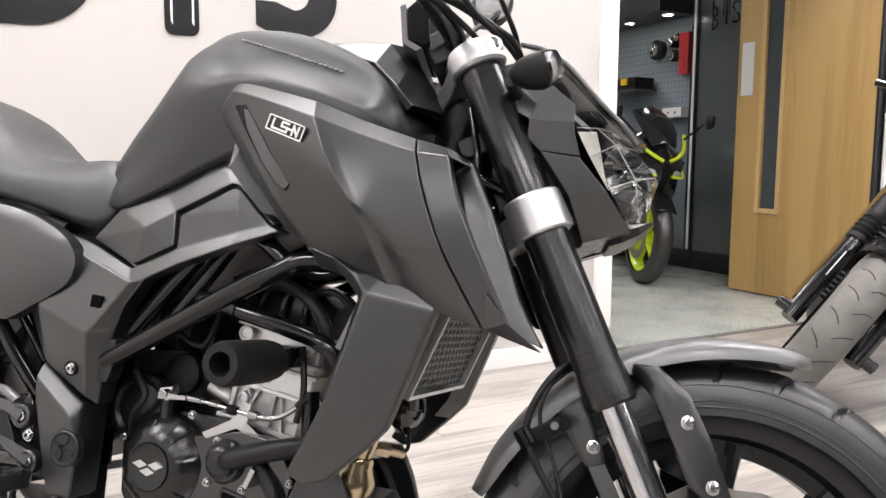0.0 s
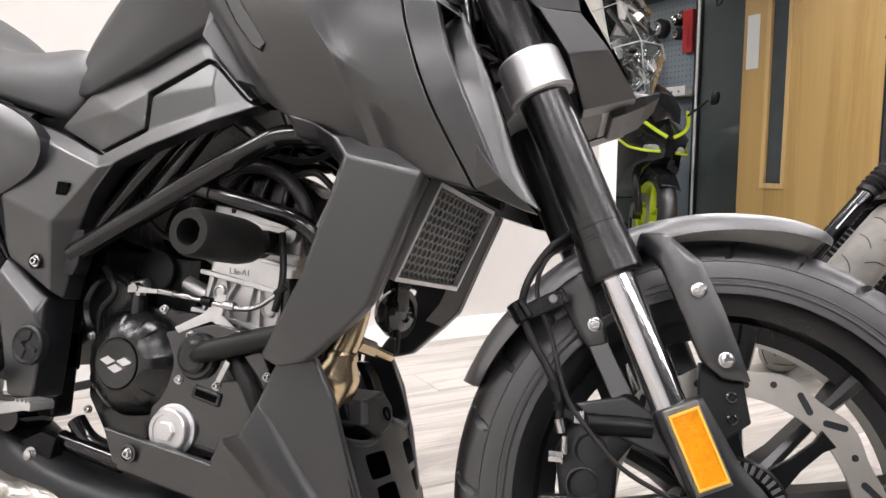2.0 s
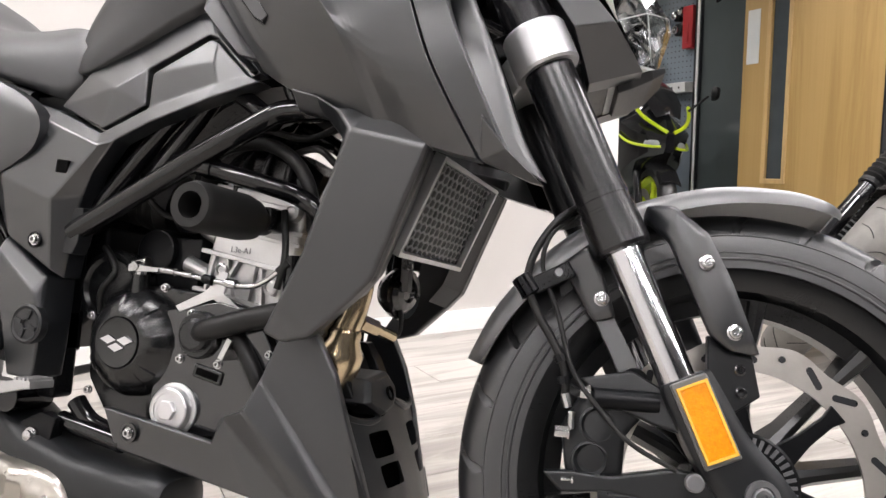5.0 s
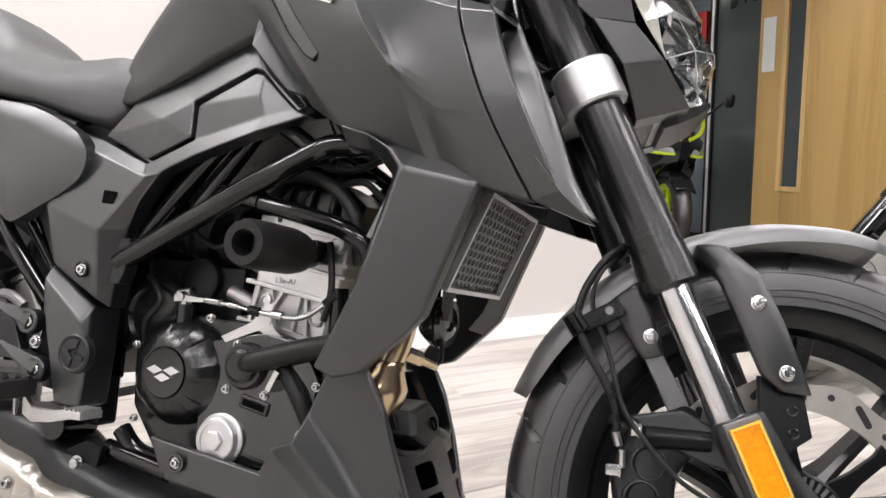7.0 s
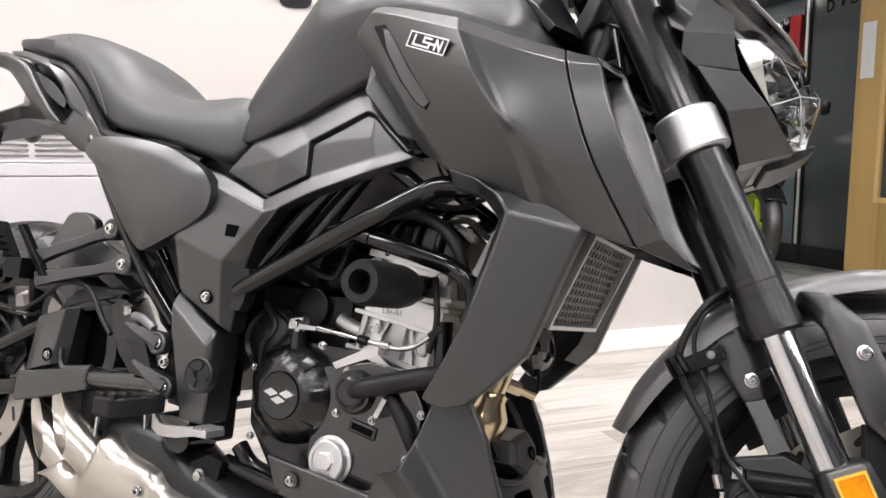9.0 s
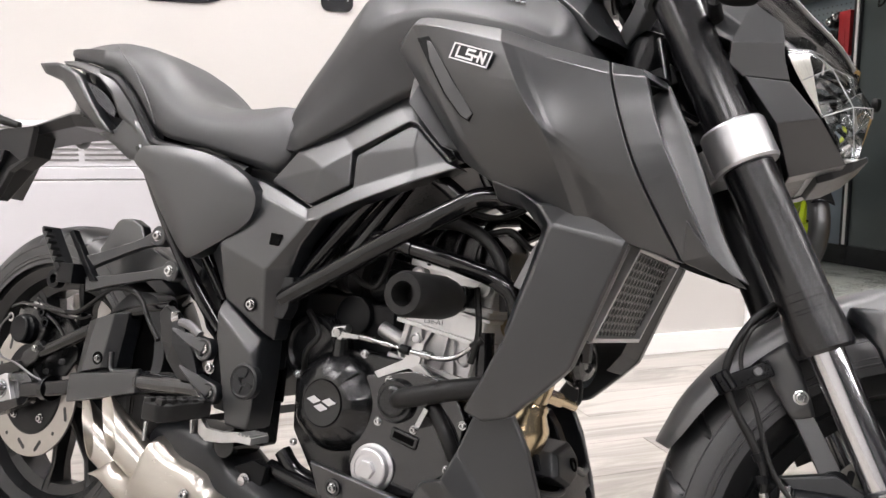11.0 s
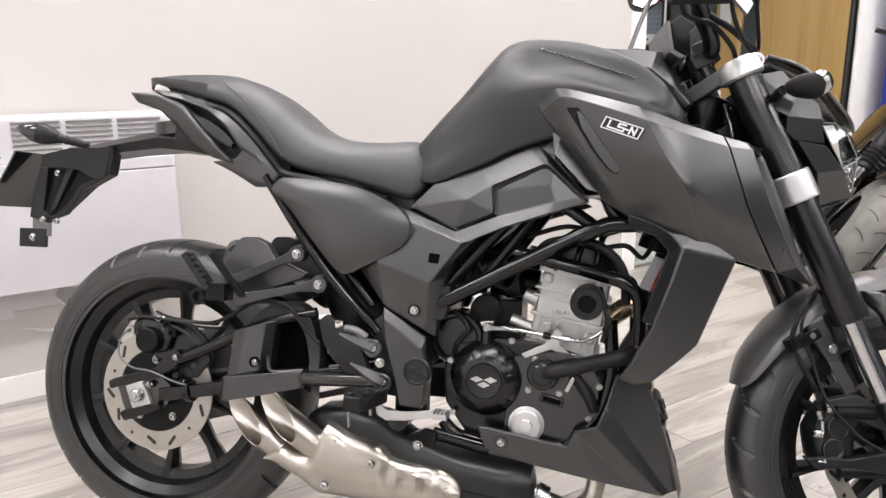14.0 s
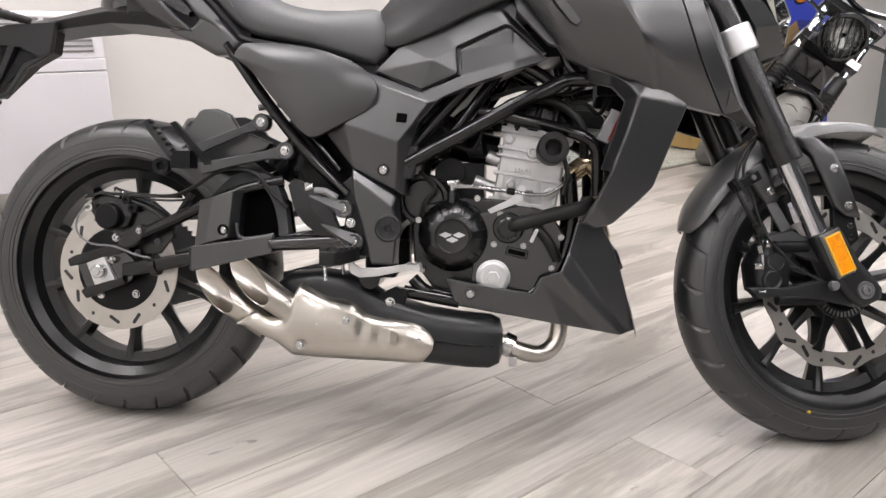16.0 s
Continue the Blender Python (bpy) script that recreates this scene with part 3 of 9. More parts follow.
bm = B()
loft(bm, [(0.541, 0.775, 0.722, 0.092), (0.533, 0.799, 0.714, 0.1), (0.508, 0.812, 0.7, 0.108), (0.45, 0.809, 0.714, 0.114), (0.39, 0.811, 0.731, 0.122), (0.335, 0.825, 0.742, 0.124), (0.29, 0.849, 0.752, 0.12), (0.25, 0.882, 0.774, 0.116),
          (0.20, 0.914, 0.826, 0.113), (0.15, 0.933, 0.866, 0.112), (0.10, 0.94, 0.882, 0.108), (0.04, 0.9415, 0.898, 0.1), (-0.02, 0.941, 0.915, 0.082), (-0.05, 0.935, 0.925, 0.06), (-0.062, 0.93, 0.927, 0.035)], seat_ring, 5)
seat = part("seat", bm, M_SEAT, bike, "black grained vinyl stepped seat", smooth=75)
bm = B()
tube(bm, [(0.135, -0.106, 0.915), (0.16, -0.112, 0.895), (0.2, -0.1165, 0.862), (0.24, -0.1195, 0.815), (0.268, -0.122, 0.772)], 0.0012, 6)
part("seam", bm, M_SEAT, seat, "stitched seam")
bm = B()
tube(bm, [(0.02, -0.09, 0.893), (0.1, -0.105, 0.87), (0.15, -0.109, 0.855), (0.2, -0.112, 0.815), (0.25, -0.116, 0.762), (0.275, -0.118, 0.74), (0.34, -0.119, 0.728), (0.42, -0.114, 0.71), (0.47, -0.11, 0.697)], 0.0085, 8)
twin("seat_base_edge", bm, M_DARK, None, "glossy black edge below the seat")
bm = B()
box(bm, (0.02, -0.085, 0.8), (0.2, 0.085, 0.885))
box(bm, (0.25, -0.11, 0.7), (0.43, 0.11, 0.74))
box(bm, (0.32, -0.085, 0.62), (0.52, 0.085, 0.71))
box(bm, (0.16, -0.08, 0.76), (0.3, 0.08, 0.82))
part("seat_pan", bm, M_PLASTIC, bike, bevel=0.01)

bm = B()
loft(bm, [(-0.02, 0.895, 0.87, 0.06), (0.05, 0.885, 0.835, 0.09), (0.1, 0.88, 0.8, 0.102), (0.16, 0.86, 0.765, 0.106), (0.22, 0.82, 0.735, 0.108), (0.28, 0.76, 0.725, 0.11)], lambda x, zt, zb, w: [(0, zt), (w, zt), (w, zb), (0, zb)], 2)
part("tail_core", bm, M_DARK, bike, "black inner tail moulding", smooth=30)
# tail side panels: strip, grab wing, mesh and lower cheek
bm = B()
TS = [(-0.023, 0.901, -0.1), (0.001, 0.889, -0.108), (0.031, 0.896, -0.106), (0.058, 0.877, -0.116), (0.095, 0.879, -0.11), (0.115, 0.856, -0.12), (0.144, 0.862, -0.112), (0.153, 0.824, -0.122),
      (0.182, 0.837, -0.113), (0.179, 0.785, -0.122), (0.214, 0.797, -0.114), (0.215, 0.767, -0.12), (0.245, 0.761, -0.116), (0.24, 0.735, -0.118), (0.272, 0.741, -0.117)]
facets(bm, TS, [(i, i + 1, i + 3, i + 2) for i in range(0, 12, 2)] + [(12, 13, 14)], 0.02)
twin("tail_strip", bm, M_SATIN, None, "matte black upper tail strip", blend=0.6)
bm = B()
WG = [(-0.053, 0.891, -0.125), (0.008, 0.888, -0.13), (0.066, 0.865, -0.133), (0.098, 0.83, -0.135), (0.143, 0.783, -0.134), (0.172, 0.757, -0.13), (0.126, 0.766, -0.12), (0.076, 0.797, -0.118), (0.036, 0.834, -0.118), (0.01, 0.856, -0.118), (-0.039, 0.872, -0.12)]
facets(bm, WG, [(0, 1, 9, 10), (1, 2, 8, 9), (2, 3, 7, 8), (3, 4, 6, 7), (4, 5, 6)], 0.03)
twin("grab_wing", bm, M_SATIN, None, "matte black wing-shaped grab rail", blend=0.6)
bm = B()
GT = [(0.056, 0.855), (0.083, 0.851), (0.118, 0.836), (0.145, 0.818), (0.168, 0.796)]
GB = [(0.054, 0.851), (0.079, 0.837), (0.109, 0.817), (0.137, 0.799), (0.162, 0.787)]
facets(bm, [(x, z, -0.1165) for x, z in GT + GB], [(i, i + 1, i + 6, i + 5) for i in range(4)], 0.008)
grille = twin("tail_grille", bm, M_HOLLOW_SHADE, None, "black mesh grille in the tail")
TOPS, LOWS = spline([(x, -0.1175, z) for x, z in GT], 8), spline([(x, -0.1175, z) for x, z in GB], 8)
for k in range(33):
    for d in (-3, 3):
        if 0 <= k + d < 33:
            bm = B()
            cyl(bm, TOPS[k], LOWS[k + d], 0.0006, n=4)
            part("mesh_wire", bm, M_STEELDARK, grille)
bm = B()
facets(bm, [(0.12, 0.76, -0.115), (0.172, 0.765, -0.12), (0.19, 0.79, -0.118), (0.233, 0.776, -0.118), (0.27, 0.735, -0.12), (0.236, 0.715, -0.122), (0.213, 0.713, -0.12), (0.163, 0.741, -0.115)], [(0, 1, 7), (1, 2, 3, 6, 7), (3, 4, 5, 6)], 0.03)
twin("tail_cheek", bm, M_SATIN, None, "matte black lower tail cheek", blend=0.6)

# side cover
SC = [(0.262, 0.71), (0.272, 0.724), (0.289, 0.73), (0.35, 0.728), (0.413, 0.719), (0.46, 0.704), (0.5, 0.684), (0.518, 0.667), (0.526, 0.651), (0.525, 0.635), (0.516, 0.617), (0.49, 0.599), (0.45, 0.578), (0.412, 0.56), (0.394, 0.565), (0.37, 0.588), (0.33, 0.635), (0.293, 0.68), (0.268, 0.7)]
bm = B()
dome(bm, SC, -0.147, 0.0115, 0.022, 12, power=3)
twin("side_cover", bm, M_SATIN, None, "matte black teardrop side cover", smooth=60)

# panels below tank and seat, on one moulded base
bm = B()
facets(bm, [(0.515, 0.686, -0.1), (0.562, 0.732, -0.1), (0.641, 0.755, -0.1), (0.648, 0.735, -0.103), (0.673, 0.677, -0.115), (0.605, 0.645, -0.114), (0.727, 0.798, -0.104), (0.765, 0.79, -0.109), (0.83, 0.716, -0.118), (0.778, 0.7, -0.122), (0.685, 0.67, -0.122), (0.63, 0.7, -0.11), (0.76, 0.735, -0.118)],
       [(0, 1, 11, 5), (1, 2, 3, 11), (11, 3, 4, 5), (2, 6, 12, 3), (6, 7, 12), (7, 8, 9, 12), (3, 12, 10, 4), (12, 9, 10)], 0.02)
twin("panel_base", bm, M_SATIN, None, "matte black base under the side panels", smooth=40)
bm = B()
UP = [(0.519, 0.684, -0.11), (0.562, 0.73, -0.108), (0.641, 0.75, -0.11), (0.668, 0.726, -0.123), (0.672, 0.678, -0.127), (0.605, 0.649, -0.124), (0.624, 0.701, -0.13), (0.727, 0.796, -0.111), (0.749, 0.795, -0.113), (0.763, 0.784, -0.115), (0.828, 0.718, -0.124), (0.822, 0.714, -0.129),
      (0.769, 0.761, -0.127), (0.757, 0.765, -0.126), (0.755, 0.82, -0.101), (0.772, 0.812, -0.109), (0.776, 0.8, -0.116), (0.775, 0.77, -0.118)]
facets(bm, UP, [(0, 1, 6), (1, 2, 6), (2, 3, 6), (3, 4, 6), (4, 5, 6), (5, 0, 6), (2, 7, 13, 3), (7, 8, 12, 13), (8, 9, 12), (9, 10, 11, 12), (1, 14, 7, 2), (14, 15, 8, 7), (15, 16, 17, 9, 8)], 0.018)
twin("knee_panel", bm, M_SATIN, None, "matte black creased panel arching under the tank", bevel=0.0045, seg=3)
bm = B()
LOW = [(0.6755, 0.72, -0.1235), (0.757, 0.7605, -0.1225), (0.769, 0.757, -0.1235), (0.819, 0.712, -0.127), (0.838, 0.703, -0.129), (0.77, 0.728, -0.131), (0.679, 0.674, -0.129), (0.605, 0.644, -0.1245), (0.517, 0.679, -0.112), (0.47, 0.692, -0.112), (0.5, 0.668, -0.129), (0.618, 0.625, -0.141), (0.642, 0.631, -0.14), (0.69, 0.652, -0.14), (0.77, 0.68, -0.138), (0.779, 0.702, -0.131),
       (0.567, 0.552, -0.157), (0.468, 0.584, -0.146), (0.426, 0.569, -0.116), (0.482, 0.504, -0.135), (0.562, 0.464, -0.141), (0.577, 0.454, -0.132), (0.586, 0.532, -0.129), (0.593, 0.56, -0.131), (0.605, 0.591, -0.133)]
facets(bm, LOW, [(0, 1, 5), (1, 2, 5), (2, 3, 15, 5), (0, 5, 15, 6), (3, 4, 14, 15), (6, 15, 14, 13), (7, 6, 13, 12, 11), (8, 7, 11, 10), (9, 8, 10), (9, 10, 17, 18), (10, 11, 16, 17), (11, 12, 24, 23, 16), (16, 23, 22, 21, 20), (17, 16, 20, 19), (17, 19, 18)], 0.03)
cover = twin("frame_cover", bm, M_SATIN, None, "matte black folded cover over the frame and its pivot", bevel=0.005, seg=3)
# block stands proud; near-black paints the square hole's shade
bm = B()
box(bm, (-0.0095, -0.0095, -0.0085), (0.0095, 0.004, 0.0085), Matrix.Translation((0.573, -0.1405, 0.595)) @ pose(0, 0, 0, 0, 6, 0))
part("socket", bm, M_HOLLOW_SHADE, cover, "near-black block painted as a shaded square hole", bevel=0.002)
bm = B()
turned(bm, (0.54, -0.1445, 0.501), (0, -1, 0), [(0, 0.0105), (0.0035, 0.0105), (0.004, 0.0095), (0.0015, 0.0085), (0.0015, 0.001)], 24, True, True)
part("bolt_recess", bm, M_DARK, cover)
bolt("bolt", (0.54, -0.1455, 0.501), (0, -1, 0), 0.0055, cover)
bm = B()
rings(bm, [[(x0, -0.135, z), (x1, -0.135, z), (x1, -0.112, z), (x0, -0.112, z)] for x0, x1, z in ((0.574, 0.59, 0.486), (0.572, 0.597, 0.5), (0.576, 0.602, 0.532), (0.582, 0.6, 0.545))])
twin("rail_bracket", bm, M_PLASTIC, None, "black bracket at the end of the frame rail", bevel=0.003)
bm = B()
facets(bm, [(0.77, 0.818, -0.148), (0.786, 0.81, -0.156), (0.853, 0.718, -0.16), (0.832, 0.722, -0.17), (0.777, 0.779, -0.167)], [(0, 1, 4), (1, 2, 3, 4)], 0.02)
twin("tank_fillet", bm, M_SATIN, None, "matte black bright-edged fillet", bevel=0.0015)
bm = B()
facets(bm, [(0.48, 0.505, -0.137), (0.563, 0.455, -0.144), (0.568, 0.4, -0.15), (0.56, 0.327, -0.147), (0.518, 0.329, -0.147), (0.503, 0.4, -0.152), (0.488, 0.45, -0.152), (0.485, 0.486, -0.152), (0.557, 0.435, -0.157)],
       [(0, 1, 8, 7), (7, 8, 2, 5, 6), (0, 7, 6), (1, 2, 8), (2, 3, 4, 5)], 0.05)
heel = twin("heel_guard", bm, M_SATIN, None, "matte black heel guard plate", bevel=0.006, seg=3)
bm = B()
turned(bm, (0.551, -0.145, 0.395), (0, -1, 0), [(0, 0.026), (0.01, 0.025), (0.012, 0.022), (0.0105, 0.019), (0.0105, 0.006), (0.008, 0.005)], 36, True, True)
for k in range(4):
    box(bm, (-0.0025, -0.1625, 0.007), (0.0025, -0.158, 0.018), Matrix.Translation((0.551, 0.005, 0.395)) @ pose(0, 0, 0, 0, 20 + 90 * k, 0))
part("pivot_cap", bm, M_PLASTIC, heel, "round black pivot cap", bevel=0.0008)

bm = B()
box(bm, (0.97, -0.1, 0.72), (1.03, 0.1, 0.81))
box(bm, (0.985, -0.07, 0.8), (1.02, 0.07, 0.845))
part("air_duct", bm, M_DARK, bike, "black air duct behind the steering head", bevel=0.008)

# ---- shrouds ----
COLS = [[(0.742, 0.866, -0.146), (0.75, 0.85, -0.158), (0.79, 0.80, -0.165), (0.828, 0.75, -0.165), (0.858, 0.706, -0.156)],
        [(0.762, 0.884, -0.152), (0.774, 0.866, -0.178), (0.814, 0.80, -0.186), (0.85, 0.745, -0.182), (0.887, 0.688, -0.16)],
        [(0.793, 0.888, -0.166), (0.804, 0.868, -0.195), (0.85, 0.79, -0.196), (0.885, 0.725, -0.184), (0.925, 0.67, -0.164)],
        [(0.908, 0.855, -0.192), (0.922, 0.829, -0.22), (0.955, 0.768, -0.232), (0.985, 0.72, -0.222), (1.012, 0.64, -0.174)],
        [(0.928, 0.848, -0.19), (0.944, 0.822, -0.213), (0.976, 0.76, -0.22), (1.004, 0.706, -0.212), (1.03, 0.633, -0.168)],
        [(0.973, 0.831, -0.188), (0.985, 0.808, -0.209), (1.012, 0.75, -0.215), (1.036, 0.685, -0.208), (1.068, 0.616, -0.168)],
        [(1.039, 0.809, -0.19), (1.046, 0.79, -0.207), (1.06, 0.745, -0.214), (1.084, 0.682, -0.206), (1.128, 0.599, -0.178)]]


def curved_rows(cols, per):
    """Straight over the top chamfer, then a curve down each column."""
    out = []
    for c in cols:
        out.append([c[0]] + [tuple(p) for p in spline(c[1:], per)])
    return out


def curved_columns(cols):
    """Smooth from column to column on both sides of the ridge."""
    rows = [spline([c[r] for c in cols[:4]], 4)[:-1] + spline([c[r] for c in cols[3:]], 4) for r in range(len(cols[0]))]
    return [[tuple(row[i]) for row in rows] for i in range(len(rows[0]))]


GRID = curved_columns(curved_rows(COLS, 5))
bm = B()
facets(bm, [p for c in GRID for p in c], grid_faces(len(GRID), len(GRID[0])), 0.025)
plain = B()
facets(plain, [p for c in GRID for p in c], grid_faces(len(GRID), len(GRID[0])), 0.025)
hull = BVHTree.FromBMesh(plain)
plain.free()


def on_hull(x, z, lift):
    """A point of the shroud's outer face, raised by lift, as (x, z, y)."""
    hit = hull.ray_cast(Vector((x, -1, z)), Vector((0, 1, 0)))[0]
    return (x, z, (hit.y if hit else -0.17) - lift)


shroud = twin("tank_shroud", bm, M_SATIN, None, "matte black angular tank shroud", bevel=0.004, seg=3)
LIP = [[(1.041, 0.8085, -0.19), (1.048, 0.7895, -0.207), (1.062, 0.745, -0.214), (1.086, 0.682, -0.206), (1.13, 0.599, -0.178)],
       [(1.074, 0.8, -0.185), (1.083, 0.787, -0.2), (1.096, 0.744, -0.205), (1.116, 0.696, -0.201), (1.158, 0.606, -0.186)]]
LIP = curved_rows(LIP, 5)
bm = B()
facets(bm, [p for c in LIP for p in c], grid_faces(2, len(LIP[0])), 0.016)
lip = twin("shroud_lip", bm, M_SATIN, None, "matte black front lip of the air scoop", bevel=0.003)
# the tongue that runs on from the lip to the lowest point of the scoop
bm = B()
facets(bm, [(1.13, 0.599, -0.178), (1.134, 0.64, -0.198), (1.158, 0.608, -0.187), (1.19, 0.578, -0.155), (1.176, 0.582, -0.152)], [(0, 1, 2), (0, 2, 3, 4)], 0.01)
twin("scoop_tongue", bm, M_SATIN, None, "matte black tongue of the air scoop", bevel=0.0025)
BLD = [[(1.078, 0.776, -0.162), (1.086, 0.742, -0.168), (1.097, 0.7, -0.176), (1.113, 0.65, -0.18), (1.152, 0.602, -0.17)],
       [(1.1, 0.788, -0.168), (1.124, 0.735, -0.164), (1.145, 0.684, -0.16), (1.167, 0.625, -0.156), (1.192, 0.582, -0.152)]]
bm = B()
facets(bm, [p for c in curved_rows(BLD, 4) for p in c], grid_faces(2, 1 + len(spline(BLD[0][1:], 4))), 0.012)
twin("scoop_blade", bm, M_SATIN, None, "matte black inner blade of the air scoop", blend=0.5)
bm = B()
facets(bm, [(1.062, 0.804, -0.186), (1.1, 0.79, -0.176), (1.092, 0.792, -0.14), (1.058, 0.804, -0.14)], [(0, 1, 2, 3)], 0.01)
twin("scoop_roof", bm, M_SATIN, None, bevel=0.003)
bm = B()
facets(bm, [(1.074, 0.801, -0.187), (1.098, 0.789, -0.172), (1.1, 0.78, -0.172), (1.084, 0.786, -0.198)], [(0, 1, 2, 3)], 0.008)
twin("scoop_brow", bm, M_SATIN, None, "matte black brow over the air scoop", bevel=0.003)
# sheet behind the scoop; its near-black colour is painted shade
bm = B()
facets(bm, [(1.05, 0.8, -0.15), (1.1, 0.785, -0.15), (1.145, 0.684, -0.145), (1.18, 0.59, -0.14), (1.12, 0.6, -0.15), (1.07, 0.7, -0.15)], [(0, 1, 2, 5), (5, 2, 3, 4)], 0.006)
twin("scoop_inside", bm, M_HOLLOW_SHADE, None, "dark inside of the air scoop")
# the slot isn't cut: a raised dark plate paints its shade
INS = [(0.793, 0.853, 0.003), (0.814, 0.852, 0.0006), (0.829, 0.832, 0.0006), (0.855, 0.795, 0.0006), (0.886, 0.753, 0.0006), (0.878, 0.745, 0.004), (0.866, 0.752, 0.005), (0.842, 0.779, 0.005), (0.815, 0.82, 0.005)]
bm = B()
facets(bm, [on_hull(*q) for q in INS], [(0, 1, 2, 8), (2, 3, 7, 8), (3, 4, 6, 7), (4, 5, 6)], 0.02)
slot = twin("shroud_insert", bm, M_DARK, shroud, "slanting dark slot", bevel=0.0015)
bm = B()
# raised strip, tilted to look like the slot's lit floor
STRIP = [(0.812, 0.846, 0.0035), (0.818, 0.844, 0.0012), (0.829, 0.83, 0.0012), (0.855, 0.793, 0.0012), (0.885, 0.753, 0.0012), (0.878, 0.747, 0.006), (0.868, 0.753, 0.0075), (0.846, 0.779, 0.0075), (0.82, 0.82, 0.006)]
facets(bm, [on_hull(*q) for q in STRIP], [(0, 1, 2, 8), (2, 3, 7, 8), (3, 4, 6, 7), (4, 5, 6)], 0.015)
twin("slot_floor", bm, M_SATIN, shroud, "matte black floor of the slot", bevel=0.001)

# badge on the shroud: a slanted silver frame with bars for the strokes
bm = B()


def on_shroud(x, z):
    return Vector(on_hull(x, z, 0.0)).xzy


BA, BR_, BT = on_shroud(0.852, 0.82), on_shroud(0.909, 0.799), on_shroud(0.86, 0.8355)
BX = (BR_ - BA).normalized()
BN = BX.cross(BT - BA).normalized()
if BN.y > 0:
    BN = -BN
BZ = (BT - BA).normalized()
BADGE = Matrix((BX, -BN, BZ)).transposed().to_4x4()
BADGE.translation = BA + BN * 0.0022
BL_, BH_ = (BR_ - BA).length, (BT - BA).length


def stroke(points, width):
    """A flat raised stroke on the badge, in parts of its length and height."""
    bm = B()
    for (x0, z0), (x1, z1) in zip(points, points[1:]):
        p, q = Vector((x0 * BL_, 0, z0 * BH_)), Vector((x1 * BL_, 0, z1 * BH_))
        d = (q - p).normalized() * width * 0.5
        n = Vector((-d.z, 0, d.x))
        rings(bm, [[BADGE @ (c + Vector((0, y, 0))) for c in (p - d - n, q + d - n, q + d + n, p - d + n)] for y in (0.0, -0.001)])
    return bm


bm = B()
rings(bm, [[BADGE @ Vector((x * BL_, y, z * BH_)) for x, z in ((0, 0), (1, 0), (1, 1), (0, 1))] for y in (0.002, -0.0002)])
badge = part("badge_plate", bm, M_PLASTIC, shroud, "small black badge with a silver frame")
part("badge_frame", stroke([(0, 0), (1, 0), (1, 1), (0, 1), (0, 0)], 0.0017), M_WHITE, badge, "silver frame", weld=False)
for pts in ([(0.15, 0.8), (0.15, 0.2), (0.33, 0.2)], [(0.58, 0.8), (0.4, 0.8), (0.4, 0.5), (0.57, 0.5), (0.57, 0.2), (0.36, 0.2)], [(0.61, 0.48), (0.68, 0.48)], [(0.73, 0.2), (0.73, 0.8), (0.87, 0.2), (0.87, 0.8)]):
    part("badge_stroke", stroke(pts, 0.0026), M_WHITE, badge, weld=False)

# radiator shroud
RS = [(0.9, 0.683, -0.165), (0.94, 0.67, -0.175), (0.967, 0.655, -0.18), (0.987, 0.63, -0.186), (0.97, 0.574, -0.186), (0.945, 0.503, -0.184), (0.919, 0.449, -0.18), (0.897, 0.412, -0.172),
      (1.071, 0.614, -0.17), (1.047, 0.552, -0.168), (1.018, 0.475, -0.166), (0.996, 0.452, -0.166), (0.95, 0.41, -0.168), (0.92, 0.402, -0.17), (0.905, 0.66, -0.15), (0.945, 0.65, -0.155), (0.968, 0.625, -0.158), (0.953, 0.575, -0.155), (0.93, 0.505, -0.152),
      (1.075, 0.64, -0.168), (1.0, 0.655, -0.17)]
bm = B()
facets(bm, RS, [(3, 8, 9, 4), (4, 9, 10, 5), (5, 10, 11, 12, 6), (6, 12, 13, 7), (0, 1, 15, 14), (1, 2, 16, 15), (2, 3, 16), (3, 4, 17, 16), (4, 5, 18, 17), (3, 20, 19, 8), (2, 20, 3)], 0.02)
twin("radiator_shroud", bm, M_SATIN, None, "matte black radiator side shroud", bevel=0.011, seg=4)
bm = B()
facets(bm, [(1.071, 0.614, -0.165), (1.047, 0.552, -0.163), (1.018, 0.475, -0.161), (0.996, 0.452, -0.161), (1.055, 0.62, -0.11), (1.032, 0.555, -0.11), (1.004, 0.485, -0.11), (0.985, 0.46, -0.11)], [(0, 1, 5, 4), (1, 2, 6, 5), (2, 3, 7, 6)], 0.008)
twin("shroud_return", bm, M_PLASTIC, None, bevel=0.002)

# radiator with its hexagonal guard
RADX, RADZ = Vector((0, 1, 0)), Vector((0.044, 0, 0.104)).normalized()
RAD = Matrix((RADX, RADZ.cross(RADX) * -1, RADZ)).transposed().to_4x4()
RAD.translation = Vector((0.984, 0.012, 0.524))
bm = B()
box(bm, (-0.12, 0.004, 0.0), (0.105, 0.03, 0.118), RAD)
rad = part("radiator", bm, M_DARK, bike, "black radiator behind a honeycomb guard", bevel=0.002)
FRONT = -1 if (RAD @ Vector((0, -1, 0)) - RAD.translation).x > 0 else 1
